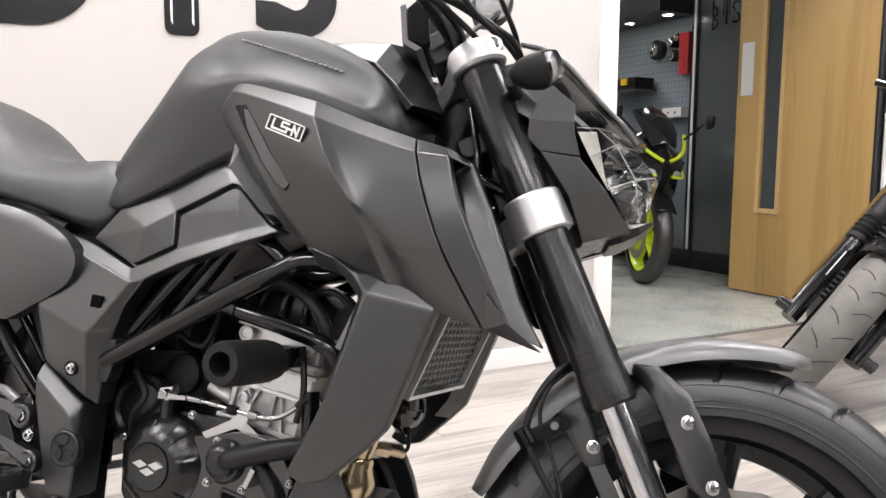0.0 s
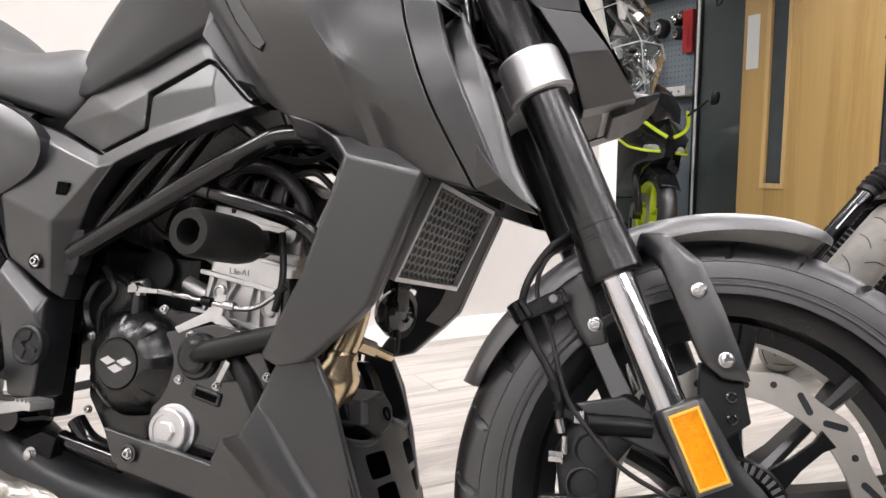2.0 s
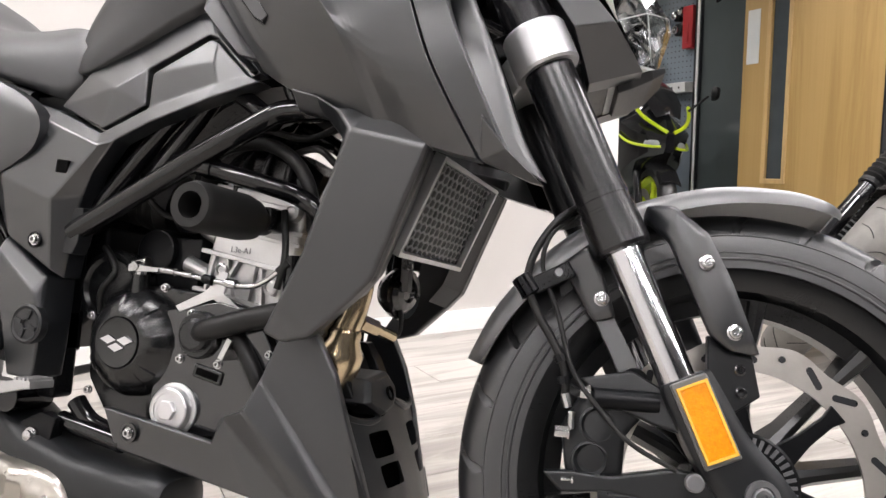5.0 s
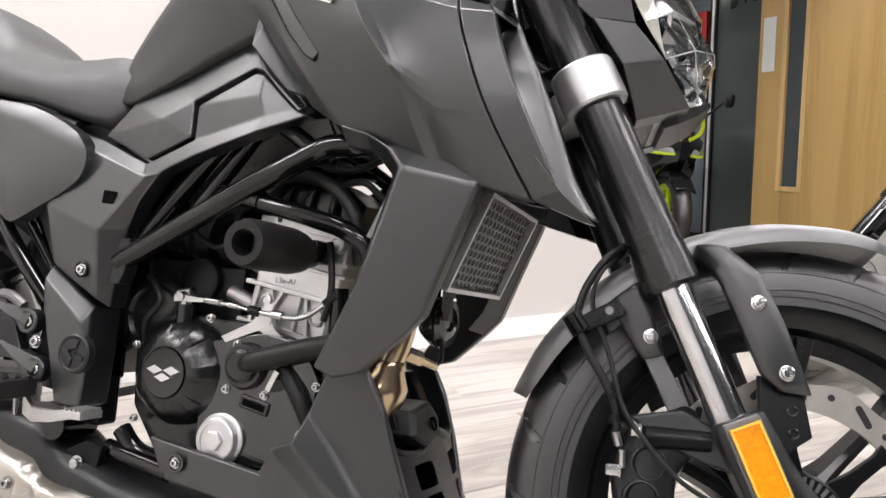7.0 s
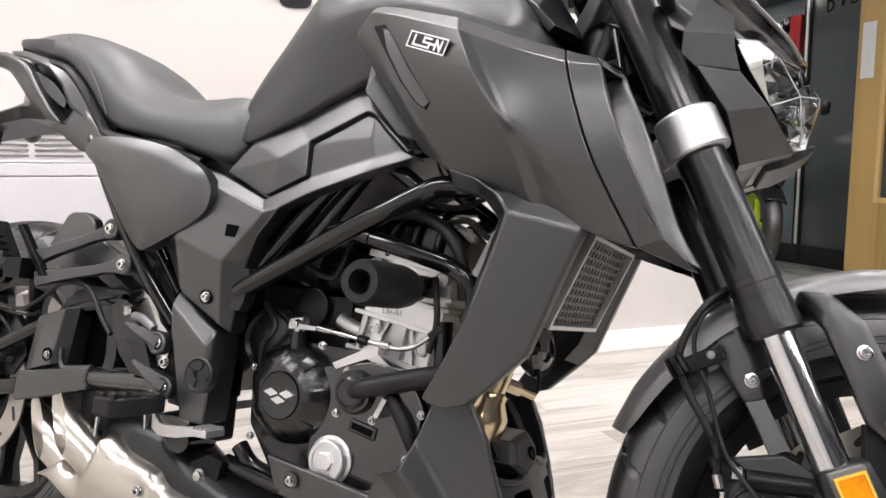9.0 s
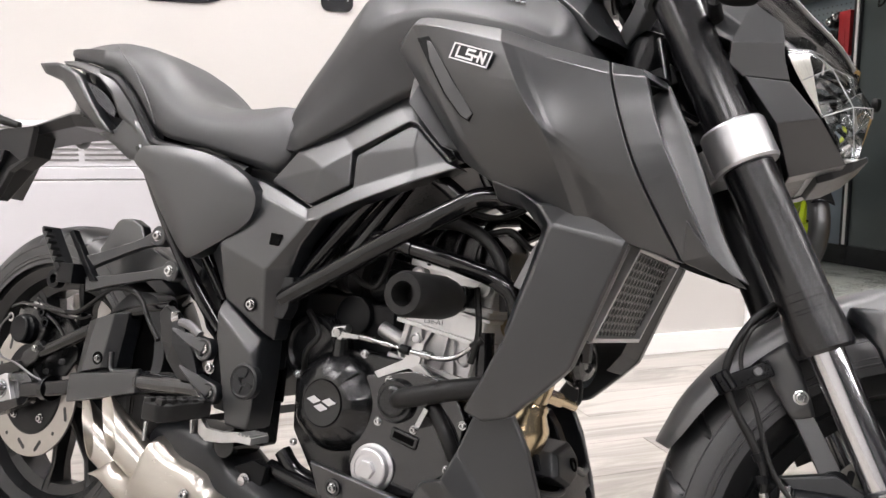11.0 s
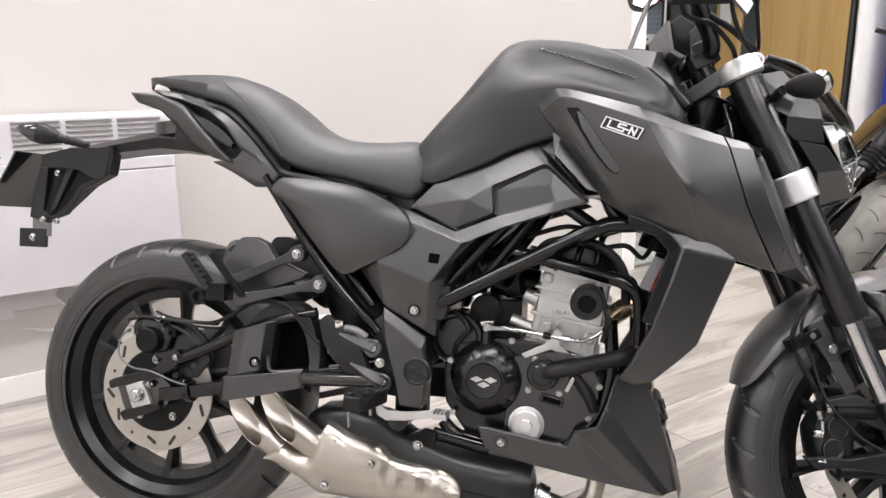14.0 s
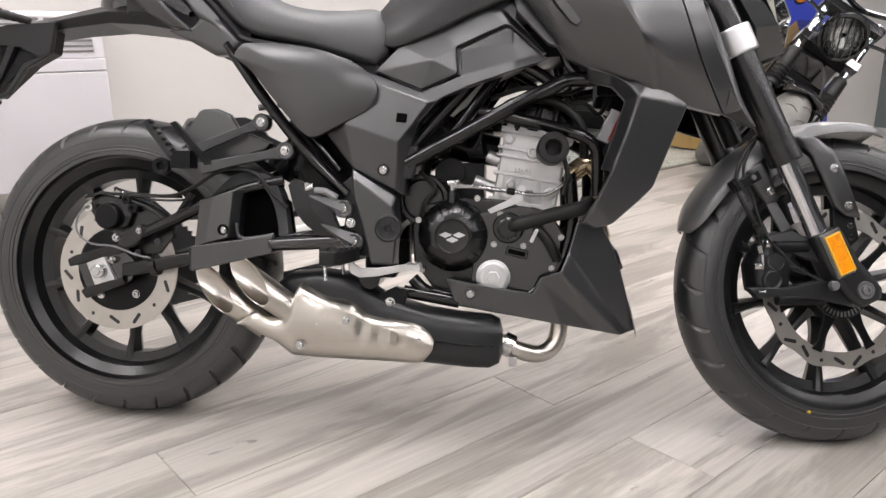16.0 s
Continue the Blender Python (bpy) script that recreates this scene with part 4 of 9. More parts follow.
for lo, hi in (((-0.122, 0, 0.0), (-0.116, 0, 0.12)), ((0.099, 0, 0.0), (0.105, 0, 0.12)), ((-0.122, 0, -0.003), (0.105, 0, 0.003)), ((-0.122, 0, 0.115), (0.105, 0, 0.12))):
    bm = B()
    box(bm, (lo[0], FRONT * 0.026 - 0.012 if FRONT < 0 else 0.03, lo[2]), (hi[0], FRONT * 0.002 if FRONT < 0 else 0.044, hi[2]), RAD)
    part("guard_rail", bm, M_ALU, rad, "silver edge of the radiator guard", bevel=0.001)
bm = B()
HY = -0.012 if FRONT < 0 else 0.036
PITCH, WIDE = 0.0118, 1.35
for j in range(13):
    for i in range(20):
        cx, cz = -0.113 + (i + 0.5 * (j % 2)) * PITCH * WIDE, 0.005 + j * PITCH * 0.866
        if cx > 0.096 or cz > 0.114:
            continue
        loops = [[RAD @ Vector((cx + WIDE * r * math.sin(k * math.pi / 3), HY + d, cz + r * math.cos(k * math.pi / 3))) for k in range(6)] for r, d in ((PITCH * 0.5774, -0.0008), (PITCH * 0.47, -0.0008), (PITCH * 0.47, 0.0008), (PITCH * 0.5774, 0.0008))]
        rings(bm, loops, False, False)
bmesh.ops.remove_doubles(bm, verts=bm.verts, dist=2e-4)
part("honeycomb", bm, M_STEELDARK, rad, "grey honeycomb mesh", smooth=20, weld=False)

# ---- frame ----
def rod(name, pts, r, material=None, label="", parent=None, both=False, n=12, per=6, fork=False):
    bm = B()
    tube(bm, pts, r, n, per)
    if both:
        return twin(name, bm, material or M_FRAME, parent, label, smooth=50, fork=fork)
    return (fpart if fork else part)(name, bm, material or M_FRAME, parent or bike, label, smooth=50)


rod("frame_rail", [(0.58, -0.126, 0.514), (0.635, -0.127, 0.5435), (0.69, -0.128, 0.573), (0.77, -0.129, 0.6165), (0.846, -0.129, 0.654), (0.874, -0.127, 0.6655), (0.916, -0.122, 0.668), (0.98, -0.1, 0.68)], 0.0138, label="glossy black main frame tube", both=True, n=16)
rod("frame_tube", [(0.585, -0.1, 0.54), (0.645, -0.1, 0.61), (0.71, -0.1, 0.68), (0.74, -0.098, 0.71)], 0.0125, both=True)
rod("frame_tube", [(0.66, -0.105, 0.565), (0.715, -0.1, 0.64), (0.765, -0.095, 0.71)], 0.011, both=True)
rod("frame_tube", [(0.765, -0.1, 0.712), (0.81, -0.105, 0.685), (0.855, -0.115, 0.655)], 0.0115, both=True)
rod("frame_tube", [(0.9, -0.115, 0.66), (0.87, -0.11, 0.7), (0.86, -0.1, 0.74)], 0.011, both=True)
rod("engine_bar", [(0.715, -0.11, 0.61), (0.74, -0.118, 0.606), (0.8, -0.122, 0.593), (0.855, -0.12, 0.58), (0.9, -0.118, 0.566), (0.925, -0.11, 0.54), (0.93, -0.1, 0.46)], 0.0115, label="glossy black engine bar", both=True, n=14)
bm = B()
cyl(bm, (0.772, -0.121, 0.6), (0.782, -0.1215, 0.598), 0.0135, n=16)
part("clamp", bm, M_FRAME, bike)
rod("down_tube", [(0.88, -0.09, 0.5), (0.885, -0.09, 0.4), (0.86, -0.09, 0.32), (0.81, -0.09, 0.27)], 0.012, both=True)
rod("cradle_tube", [(0.59, -0.1, 0.3), (0.62, -0.1, 0.275), (0.69, -0.1, 0.262)], 0.012, both=True)
rod("subframe_tube", [(0.235, -0.112, 0.735), (0.3, -0.118, 0.645), (0.36, -0.122, 0.57), (0.42, -0.125, 0.505), (0.47, -0.125, 0.455)], 0.011, label="glossy black subframe tube", both=True)
rod("subframe_tube", [(0.27, -0.095, 0.72), (0.345, -0.098, 0.625), (0.45, -0.1, 0.5)], 0.01, both=True)
# dark air box and battery case that fill the frame
bm = B()
loft(bm, [(0.5, 0.68, 0.55, 0.06), (0.56, 0.7, 0.57, 0.07), (0.64, 0.7, 0.61, 0.075), (0.7, 0.74, 0.66, 0.075), (0.8, 0.78, 0.715, 0.08), (0.98, 0.79, 0.72, 0.08)], lambda x, zt, zb, w: [(0, zt), (w * 0.8, zt), (w, zt - 0.02), (w, zb + 0.02), (w * 0.8, zb), (0, zb)], 2)
part("air_box", bm, M_DARK, bike, "black air box inside the frame", smooth=25)
bm = B()
cyl(bm, (0.955, 0, 0.62), (1.045, 0, 0.9), 0.034, n=20)
box(bm, (0.93, -0.04, 0.65), (1.0, 0.04, 0.76))
part("steering_head", bm, M_DARK, bike, "black steering head casting", bevel=0.006)
# regulator and wiring seen through the frame
bm = B()
box(bm, (-0.009, -0.008, -0.03), (0.012, 0.008, 0.03), Matrix.Translation((0.945, -0.115, 0.585)) @ pose(0, 0, 0, 0, 24, 0))
part("regulator", bm, M_STEELDARK, bike, "dark metal cover with a red strip", bevel=0.003)
bm = B()
box(bm, (-0.002, -0.002, -0.028), (0.003, 0.002, 0.028), Matrix.Translation((0.955, -0.1245, 0.583)) @ pose(0, 0, 0, 0, 24, 0))
part("red_strip", bm, M_REDGLASS, bike)
for q in ([(0.63, -0.07, 0.6), (0.66, -0.08, 0.56), (0.7, -0.075, 0.545), (0.72, -0.07, 0.6)], [(0.85, -0.08, 0.62), (0.9, -0.09, 0.63), (0.93, -0.08, 0.61), (0.95, -0.07, 0.64)], [(0.73, -0.06, 0.64), (0.8, -0.07, 0.66), (0.87, -0.06, 0.65), (0.93, -0.05, 0.68)],
          [(0.6, -0.09, 0.5), (0.63, -0.1, 0.47), (0.61, -0.1, 0.44), (0.6, -0.08, 0.4)], [(0.86, -0.085, 0.555), (0.875, -0.1, 0.5), (0.868, -0.1, 0.46)]):
    rod("cable", q, 0.0045, M_SOFT, n=8)

# ---- engine ----
def slab_y(bm, outline, y0, y1):
    rings(bm, [[(x, y, z) for x, z in outline] for y in (y0, y1)])


bm = B()
slab_y(bm, [(0.61, 0.44), (0.68, 0.455), (0.77, 0.45), (0.84, 0.43), (0.875, 0.39), (0.87, 0.31), (0.82, 0.275), (0.72, 0.262), (0.63, 0.275), (0.59, 0.33), (0.585, 0.4)], -0.085, 0.1)
engine = part("engine", bm, M_ENGINE, bike, "black-cased single-cylinder engine", bevel=0.008)
bm = B()
slab_y(bm, [(0.715, 0.425), (0.79, 0.44), (0.845, 0.43), (0.868, 0.39), (0.862, 0.315), (0.81, 0.28), (0.735, 0.275), (0.7, 0.29), (0.705, 0.34)], -0.1, -0.08)
part("side_casing", bm, M_GLOSS, engine, "gloss black side casing", bevel=0.004)
SLOT = Matrix.Translation((0.785, -0.1, 0.352)) @ pose(0, 0, 0, 0, 12, 0)
bm = B()
box(bm, (-0.021, -0.003, -0.0085), (0.021, 0.004, 0.0085), SLOT)
lug = part("casting_lug", bm, M_ENGINE, engine, bevel=0.004, seg=3)
# raised inlay, near-black for the painted shade of a slot
bm = B()
box(bm, (-0.0165, -0.0036, -0.0045), (0.0165, 0.002, 0.0045), SLOT)
part("slot", bm, M_HOLLOW_SHADE, lug, bevel=0.002)
# clutch cover with raised ribs
CC = Vector((0.666, 0, 0.381))
bm = B()
loops = []
for d, r, k in ((0, 0.0685, 0), (0.01, 0.068, 0), (0.016, 0.067, 0), (0.019, 0.0655, 0.3), (0.028, 0.06, 1), (0.0355, 0.052, 1), (0.0385, 0.047, 0.6), (0.041, 0.042, 0.1), (0.0437, 0.034, 0), (0.0437, 0.0325, 0), (0.0415, 0.0315, 0), (0.0415, 0.001, 0)):
    lp = []
    for sector in range(7):
        for t, flat in [(0.3 * i / 4, 0) for i in range(5)] + [(0.35 + 0.6 * i / 8, 1) for i in range(9)]:
            a = radians(100) + 2 * math.pi * (sector + t) / 7
            lp.append((CC.x + r * math.cos(a), -0.08 - d + 0.0024 * k * flat, CC.z + r * math.sin(a)))
    loops.append(lp)
rings(bm, loops, False, True)
clutch = part("clutch_cover", bm, M_ENGINE, engine, "round black clutch cover with raised ribs", smooth=19)
bm = B()
turned(bm, CC + Vector((0, -0.1235, 0)), (0, -1, 0), [(0, 0.031), (0.002, 0.0305), (0.0015, 0.029), (0.0015, 0.001)], 40, True, True)
emblem = part("emblem_disc", bm, M_ENGINE, clutch, "glossy round emblem disc")
for dx, dz in ((-0.0125, 0.003), (0.0125, 0.003), (0, -0.006)):
    bm = B()
    slab_y(bm, [(CC.x + dx - 0.012, CC.z + dz), (CC.x + dx, CC.z + dz + 0.0055), (CC.x + dx + 0.012, CC.z + dz), (CC.x + dx, CC.z + dz - 0.0055)], -0.1268, -0.1248)
    part("emblem_diamond", bm, M_CHROME, emblem, "silver diamond")
bm = B()
cyl(bm, (0.664, -0.09, 0.435), (0.664, -0.092, 0.467), 0.013, 0.011, 18)
part("filler_neck", bm, M_ENGINE, engine)
bm = B()
cyl(bm, (0.664, -0.092, 0.466), (0.664, -0.092, 0.474), 0.008, n=12)
cyl(bm, (0.654, -0.094, 0.479), (0.676, -0.096, 0.483), 0.0075, n=12)
cyl(bm, (0.668, -0.1, 0.478), (0.668, -0.112, 0.476), 0.006, n=12)
part("breather_fitting", bm, M_STEEL, engine, "bright metal fitting on the engine", bevel=0.001)
# oil cap
bm = B()
turned(bm, (0.742, -0.095, 0.306), (0, -1, 0), [(0, 0.031), (0.008, 0.032), (0.0095, 0.029), (0.0095, 0.0272), (0.0185, 0.0268), (0.02, 0.025), (0.02, 0.0205), (0.0185, 0.02), (0.0185, 0.001)], 44, True, True)
cap = part("oil_cap", bm, M_SILVER, engine, "round silver oil filter cap")
bm = B()
turned(bm, (0.742, -0.113, 0.306), (0, -1, 0), [(0, 0.0125), (0.006, 0.0125), (0.0068, 0.0113)], 6, True, True)
part("hexagon", bm, M_SILVER, cap)
bm = B()
turned(bm, (0.742, -0.08, 0.306), (0, -1, 0), [(0, 0.041), (0.013, 0.04), (0.0145, 0.036)], 40, True, True)
part("oil_filter_housing", bm, M_ENGINE, engine)
# water pump, hose and clip
bm = B()
turned(bm, (0.768, -0.085, 0.398), (0, -1, 0), [(0, 0.03), (0.02, 0.029), (0.024, 0.026), (0.024, 0.021), (0.03, 0.02), (0.033, 0.016), (0.033, 0.001)], 32, True, True)
part("water_pump", bm, M_ENGINE, engine, "black water pump cover")
bm = B()
tube(bm, [(0.775, -0.108, 0.4), (0.785, -0.116, 0.405), (0.81, -0.117, 0.412), (0.85, -0.112, 0.424), (0.9, -0.105, 0.436), (0.92, -0.09, 0.445)], lambda t: 0.0125 + 0.002 * t, 16)
hose = part("coolant_hose", bm, M_SOFT, bike, "fat black rubber coolant hose", smooth=50)
rod("hose", [(0.82, -0.1, 0.4), (0.845, -0.105, 0.37), (0.86, -0.1, 0.34)], 0.01, M_SOFT)
bm = B()
box(bm, (-0.004, -0.012, -0.014), (0.004, 0.012, 0.014), Matrix.Translation((0.816, -0.106, 0.385)) @ pose(0, 0, 0, 0, 25, 0))
part("hose_clip", bm, M_STEEL, bike, "steel spring clip", bevel=0.002)
for x, z in ((0.742, 0.367), (0.797, 0.365), (0.628, 0.26), (0.607, 0.316), (0.833, 0.282), (0.866, 0.382), (0.85, 0.324), (0.753, 0.423), (0.6, 0.41), (0.71, 0.452), (0.688, 0.287)):
    bolt("bolt", (x, -0.099, z), (0, -1, 0), 0.0042, engine)
# cylinder and head in bare aluminium
CYL = Matrix.Translation((0.795, 0, 0.44)) @ pose(0, 0, 0, 0, 10, 0)
bm = B()
box(bm, (-0.06, -0.066, -0.01), (0.062, 0.066, 0.148), CYL)
cylinder = part("cylinder", bm, M_ALU, engine, "bare cast aluminium cylinder", bevel=0.008)
for z, e, h in ((-0.006, 0.007, 0.012), (0.05, 0.007, 0.006), (0.084, 0.008, 0.005), (0.098, 0.008, 0.005), (0.13, 0.007, 0.01)):
    bm = B()
    box(bm, (-0.06 - e, -0.068 - e, z), (0.062 + e, 0.068 + e, z + h), CYL)
    part("fin", bm, M_ALU, cylinder, bevel=0.002)
for x, tilt, z0, z1 in ((-0.05, 4, 0.0, 0.05), (-0.03, 20, 0.0, 0.055), (-0.008, -22, 0.0, 0.055), (0.014, 0, 0.004, 0.05), (0.036, -14, 0.0, 0.05), (0.056, 0, 0.0, 0.05)):
    bm = B()
    box(bm, (-0.0022, -0.0735, z0), (0.0022, -0.06, z1), CYL @ Matrix.Translation((x, 0, 0)) @ pose(0, 0, 0, 0, tilt, 0))
    part("web", bm, M_ALU, cylinder, bevel=0.0015)
for x, z, r in ((0.045, 0.03, 0.011), (-0.03, 0.035, 0.009), (0.0, 0.1, 0.012), (0.048, 0.125, 0.012), (-0.05, 0.12, 0.012)):
    bm = B()
    turned(bm, CYL @ Vector((x, -0.066, z)), (0, -1, 0), [(0, r), (0.012, r * 0.9), (0.013, r * 0.6), (0.011, r * 0.5)], 20, True, True)
    part("boss", bm, M_ALU, cylinder)
bm = B()
cyl(bm, CYL @ Vector((-0.05, -0.05, 0.02)), CYL @ Vector((-0.1, -0.05, 0.03)), 0.011, n=16)
cyl(bm, CYL @ Vector((-0.06, -0.05, 0.075)), CYL @ Vector((-0.085, -0.05, 0.08)), 0.014, 0.012, 16)
part("coolant_stub", bm, M_ALU, cylinder, bevel=0.001)
font = bpy.data.curves.new("casting_mark", "FONT")
font.body, font.size, font.extrude = "L3e-A1", 0.0105, 0.0004
mark = new("casting_mark", font)
mark.data.materials.append(M_STEELDARK)
mark.matrix_basis = Matrix.Translation((0.778, -0.0695, 0.503)) @ pose(0, 0, 0, 90, 3, 0)
mark.parent = cylinder
# head cover and throttle body in black
bm = B()
loft(bm, [(0.735, 0.61, 0.58, 0.05), (0.755, 0.632, 0.578, 0.062), (0.8, 0.645, 0.576, 0.066), (0.85, 0.636, 0.57, 0.064), (0.885, 0.61, 0.565, 0.055)], lambda x, zt, zb, w: [(0, zt), (w * 0.75, zt - 0.003), (w, zt - 0.02), (w, zb), (0, zb)], 3)
part("head_cover", bm, M_ENGINE, engine, "black cylinder head cover", smooth=35)
for k in range(3):
    rod("head_rib", [(0.78 + 0.035 * k, -0.07, 0.58), (0.785 + 0.035 * k, -0.071, 0.61), (0.8 + 0.03 * k, -0.06, 0.64), (0.81 + 0.03 * k, 0, 0.652)], 0.006, M_ENGINE, parent=engine)
rod("heat_hose", [(0.74, -0.085, 0.6), (0.77, -0.09, 0.63), (0.83, -0.095, 0.635), (0.875, -0.1, 0.615), (0.9, -0.1, 0.58), (0.905, -0.09, 0.53)], 0.0085, M_SOFT)
bm = B()
cyl(bm, (0.66, 0, 0.56), (0.745, 0, 0.545), 0.034, 0.03, 20)
cyl(bm, (0.69, -0.05, 0.545), (0.72, -0.055, 0.55), 0.022, n=16)
part("throttle_body", bm, M_DARK, bike, "black throttle body", bevel=0.003)
bm = B()
cyl(bm, (0.655, -0.06, 0.5), (0.655, 0.06, 0.5), 0.03, n=24)
box(bm, (0.635, -0.05, 0.45), (0.72, 0.06, 0.52))
part("starter_motor", bm, M_DARK, engine, "black starter motor behind the cylinder", bevel=0.005)
bm = B()
turned(bm, (0.58, -0.02, 0.585), (1, 0.1, -0.25), [(0.0, 0.045), (0.02, 0.045), (0.024, 0.041), (0.032, 0.041), (0.036, 0.045), (0.044, 0.045), (0.048, 0.041), (0.056, 0.041), (0.06, 0.044), (0.08, 0.042)], 28, True, True)
part("intake_boot", bm, M_SOFT, bike, "ribbed black rubber intake boot", smooth=35)
# clutch arm, bracket and bright cable
rod("clutch_cable", [(0.69, -0.1, 0.475), (0.73, -0.1, 0.471), (0.775, -0.1, 0.465), (0.815, -0.1, 0.4605), (0.836, -0.1, 0.4615), (0.853, -0.1, 0.469), (0.87, -0.1, 0.482)], 0.0034, M_STEEL, "bright clutch cable end", n=8)
for p, q, r, mat in (((0.798, -0.1, 0.463), (0.812, -0.1, 0.4615), 0.006, M_STEEL), ((0.765, -0.1, 0.4665), (0.779, -0.1, 0.4645), 0.0062, M_DARK), ((0.735, -0.1, 0.4705), (0.748, -0.1, 0.469), 0.0045, M_STEEL), ((0.7, -0.1, 0.474), (0.722, -0.1, 0.472), 0.0048, M_STEEL), ((0.868, -0.1, 0.48), (0.882, -0.1, 0.492), 0.0055, M_SOFT)):
    bm = B()
    cyl(bm, p, q, r, n=10)
    part("cable_adjuster", bm, mat, bike, "cable adjuster nut")
bm = B()
facets(bm, [(0.787, 0.477, -0.1), (0.799, 0.475, -0.1), (0.795, 0.45, -0.1), (0.812, 0.436, -0.097), (0.806, 0.431, -0.097), (0.78, 0.442, -0.1), (0.735, 0.424, -0.102), (0.729, 0.431, -0.102), (0.77, 0.452, -0.1)], [(0, 1, 2, 8), (2, 3, 4, 5), (2, 5, 8), (5, 6, 7, 8)], 0.003)
part("cable_bracket", bm, M_ALU, engine, "bare metal cable bracket", bevel=0.0008)
bm = B()
facets(bm, [(0.66, 0.479, -0.112), (0.7, 0.476, -0.106), (0.7, 0.471, -0.106), (0.66, 0.47, -0.112)], [(0, 1, 2, 3)], 0.003)
part("clutch_arm", bm, M_STEEL, engine, "bright clutch arm")
# crash bobbin
bm = B()
turned(bm, (0.842, -0.1, 0.538), (0, -1, 0), [(0, 0.016), (0.025, 0.016), (0.03, 0.024), (0.05, 0.027), (0.11, 0.027), (0.132, 0.0265), (0.14, 0.0235), (0.14, 0.0145), (0.135, 0.0135), (0.105, 0.0135), (0.105, 0.001)], 40, True, True)
part("crash_bobbin", bm, M_SOFT, bike, "black plastic crash bobbin", smooth=35)
bm = B()
box(bm, (-0.022, -0.112, -0.014), (0.012, -0.07, 0.014), Matrix.Translation((0.846, 0, 0.542)))
part("bobbin_mount", bm, M_ENGINE, bike, bevel=0.005)

# header pipe, sensor and horn
bm = B()
tube(bm, [(0.885, -0.02, 0.5), (0.92, -0.03, 0.522), (0.945, -0.04, 0.49), (0.945, -0.047, 0.45), (0.933, -0.052, 0.41)], 0.0185, 18)
header = part("header_pipe", bm, M_BRASS, bike, "heat-tinted golden header pipe", smooth=50)
bm = B()
turned(bm, (0.937, -0.052, 0.42), (-0.02, 0, -0.1), [(0, 0.02), (0.006, 0.023), (0.012, 0.022), (0.03, 0.031), (0.045, 0.031), (0.07, 0.024), (0.1, 0.0185), (0.16, 0.0185)], 28)
part("catalyst", bm, M_BRASS, header, smooth=40)
bm = B()
cyl(bm, (0.945, -0.03, 0.428), (0.952, 0.005, 0.42), 0.011, n=6)
cyl(bm, (0.952, 0.005, 0.42), (0.96, 0.045, 0.41), 0.0075, n=12)
part("sensor", bm, M_BRASS, header, "brassy exhaust sensor", bevel=0.0008)
rod("sensor_lead", [(0.96, 0.045, 0.41), (0.964, 0.06, 0.42), (0.96, 0.06, 0.46), (0.955, 0.05, 0.5)], 0.003, M_SOFT)
bm = B()
turned(bm, (0.955, 0.07, 0.468), (0.97, -0.25, -0.05), [(-0.02, 0.024), (-0.004, 0.034), (0.006, 0.036), (0.01, 0.034), (0.008, 0.027), (0.014, 0.022), (0.016, 0.012), (0.012, 0.008), (0.012, 0.001)], 32, True, True)
part("horn", bm, M_GLOSS, bike, "round glossy black horn", smooth=30)
bm = B()
box(bm, (0.962, 0.05, 0.47), (0.974, 0.065, 0.53))
part("horn_bracket", bm, M_STEELDARK, bike, bevel=0.002)
bolt("bolt", (0.974, 0.045, 0.505), (0.3, -1, 0), 0.006, bike)

# ---- belly pan ----
PAN = [(0.657, 0.303, -0.128), (0.675, 0.252, -0.12), (0.814, 0.279, -0.126), (0.828, 0.309, -0.13), (0.864, 0.322, -0.147), (0.878, 0.358, -0.136), (0.893, 0.41, -0.124), (0.935, 0.412, -0.116), (0.958, 0.37, -0.112), (0.978, 0.312, -0.108),
       (1.008, 0.212, -0.088), (0.978, 0.204, -0.11), (0.937, 0.211, -0.114), (0.87, 0.222, -0.122), (0.99, 0.207, -0.097)]
bm = B()
facets(bm, PAN, [(0, 2, 13, 1), (2, 3, 13), (3, 12, 13), (3, 4, 12), (4, 11, 12), (4, 5, 11), (5, 14, 11), (5, 6, 7, 8, 14), (8, 9, 10, 14)], 0.012)
pan = twin("belly_pan", bm, M_SATIN, None, "matte black creased belly pan", bevel=0.006, seg=3)
bm = B()
turned(bm, (0.701, -0.127, 0.276), (0, -1, 0), [(0, 0.012), (0.003, 0.0115), (0.003, 0.009), (0.001, 0.0085), (0.001, 0.001)], 24, True, True)
part("grommet", bm, M_GLOSS, pan)
bolt("bolt", (0.701, -0.128, 0.276), (0, -1, 0), 0.005, pan)
# moulded front of the pan: cups, upright bars and slanted openings
EDGE = [(0.2, 1.004), (0.235, 0.996), (0.281, 0.981), (0.302, 0.974), (0.323, 0.967), (0.345, 0.958), (0.375, 0.946)]


def nose(y, z, lift=0.0):
    """A point on the front of the pan."""
    x = EDGE[-1][1]
    for (z0, x0), (z1, x1) in zip(EDGE, EDGE[1:]):
        if z < z1:
            x = x0 + (x1 - x0) * (z - z0) / (z1 - z0)
            break
    return (x + 0.014 * (1 - (y / 0.112) ** 2) + lift, y, z)


HIGH = [0.322, 0.314, 0.316, 0.333, 0.322, 0.326]
ACROSS = [-0.104, -0.07, -0.02, 0.042, 0.084, 0.104]
DOWN = [0.0, 0.301, 0.272, 0.264, 0.238, 0.2]
bm = B()
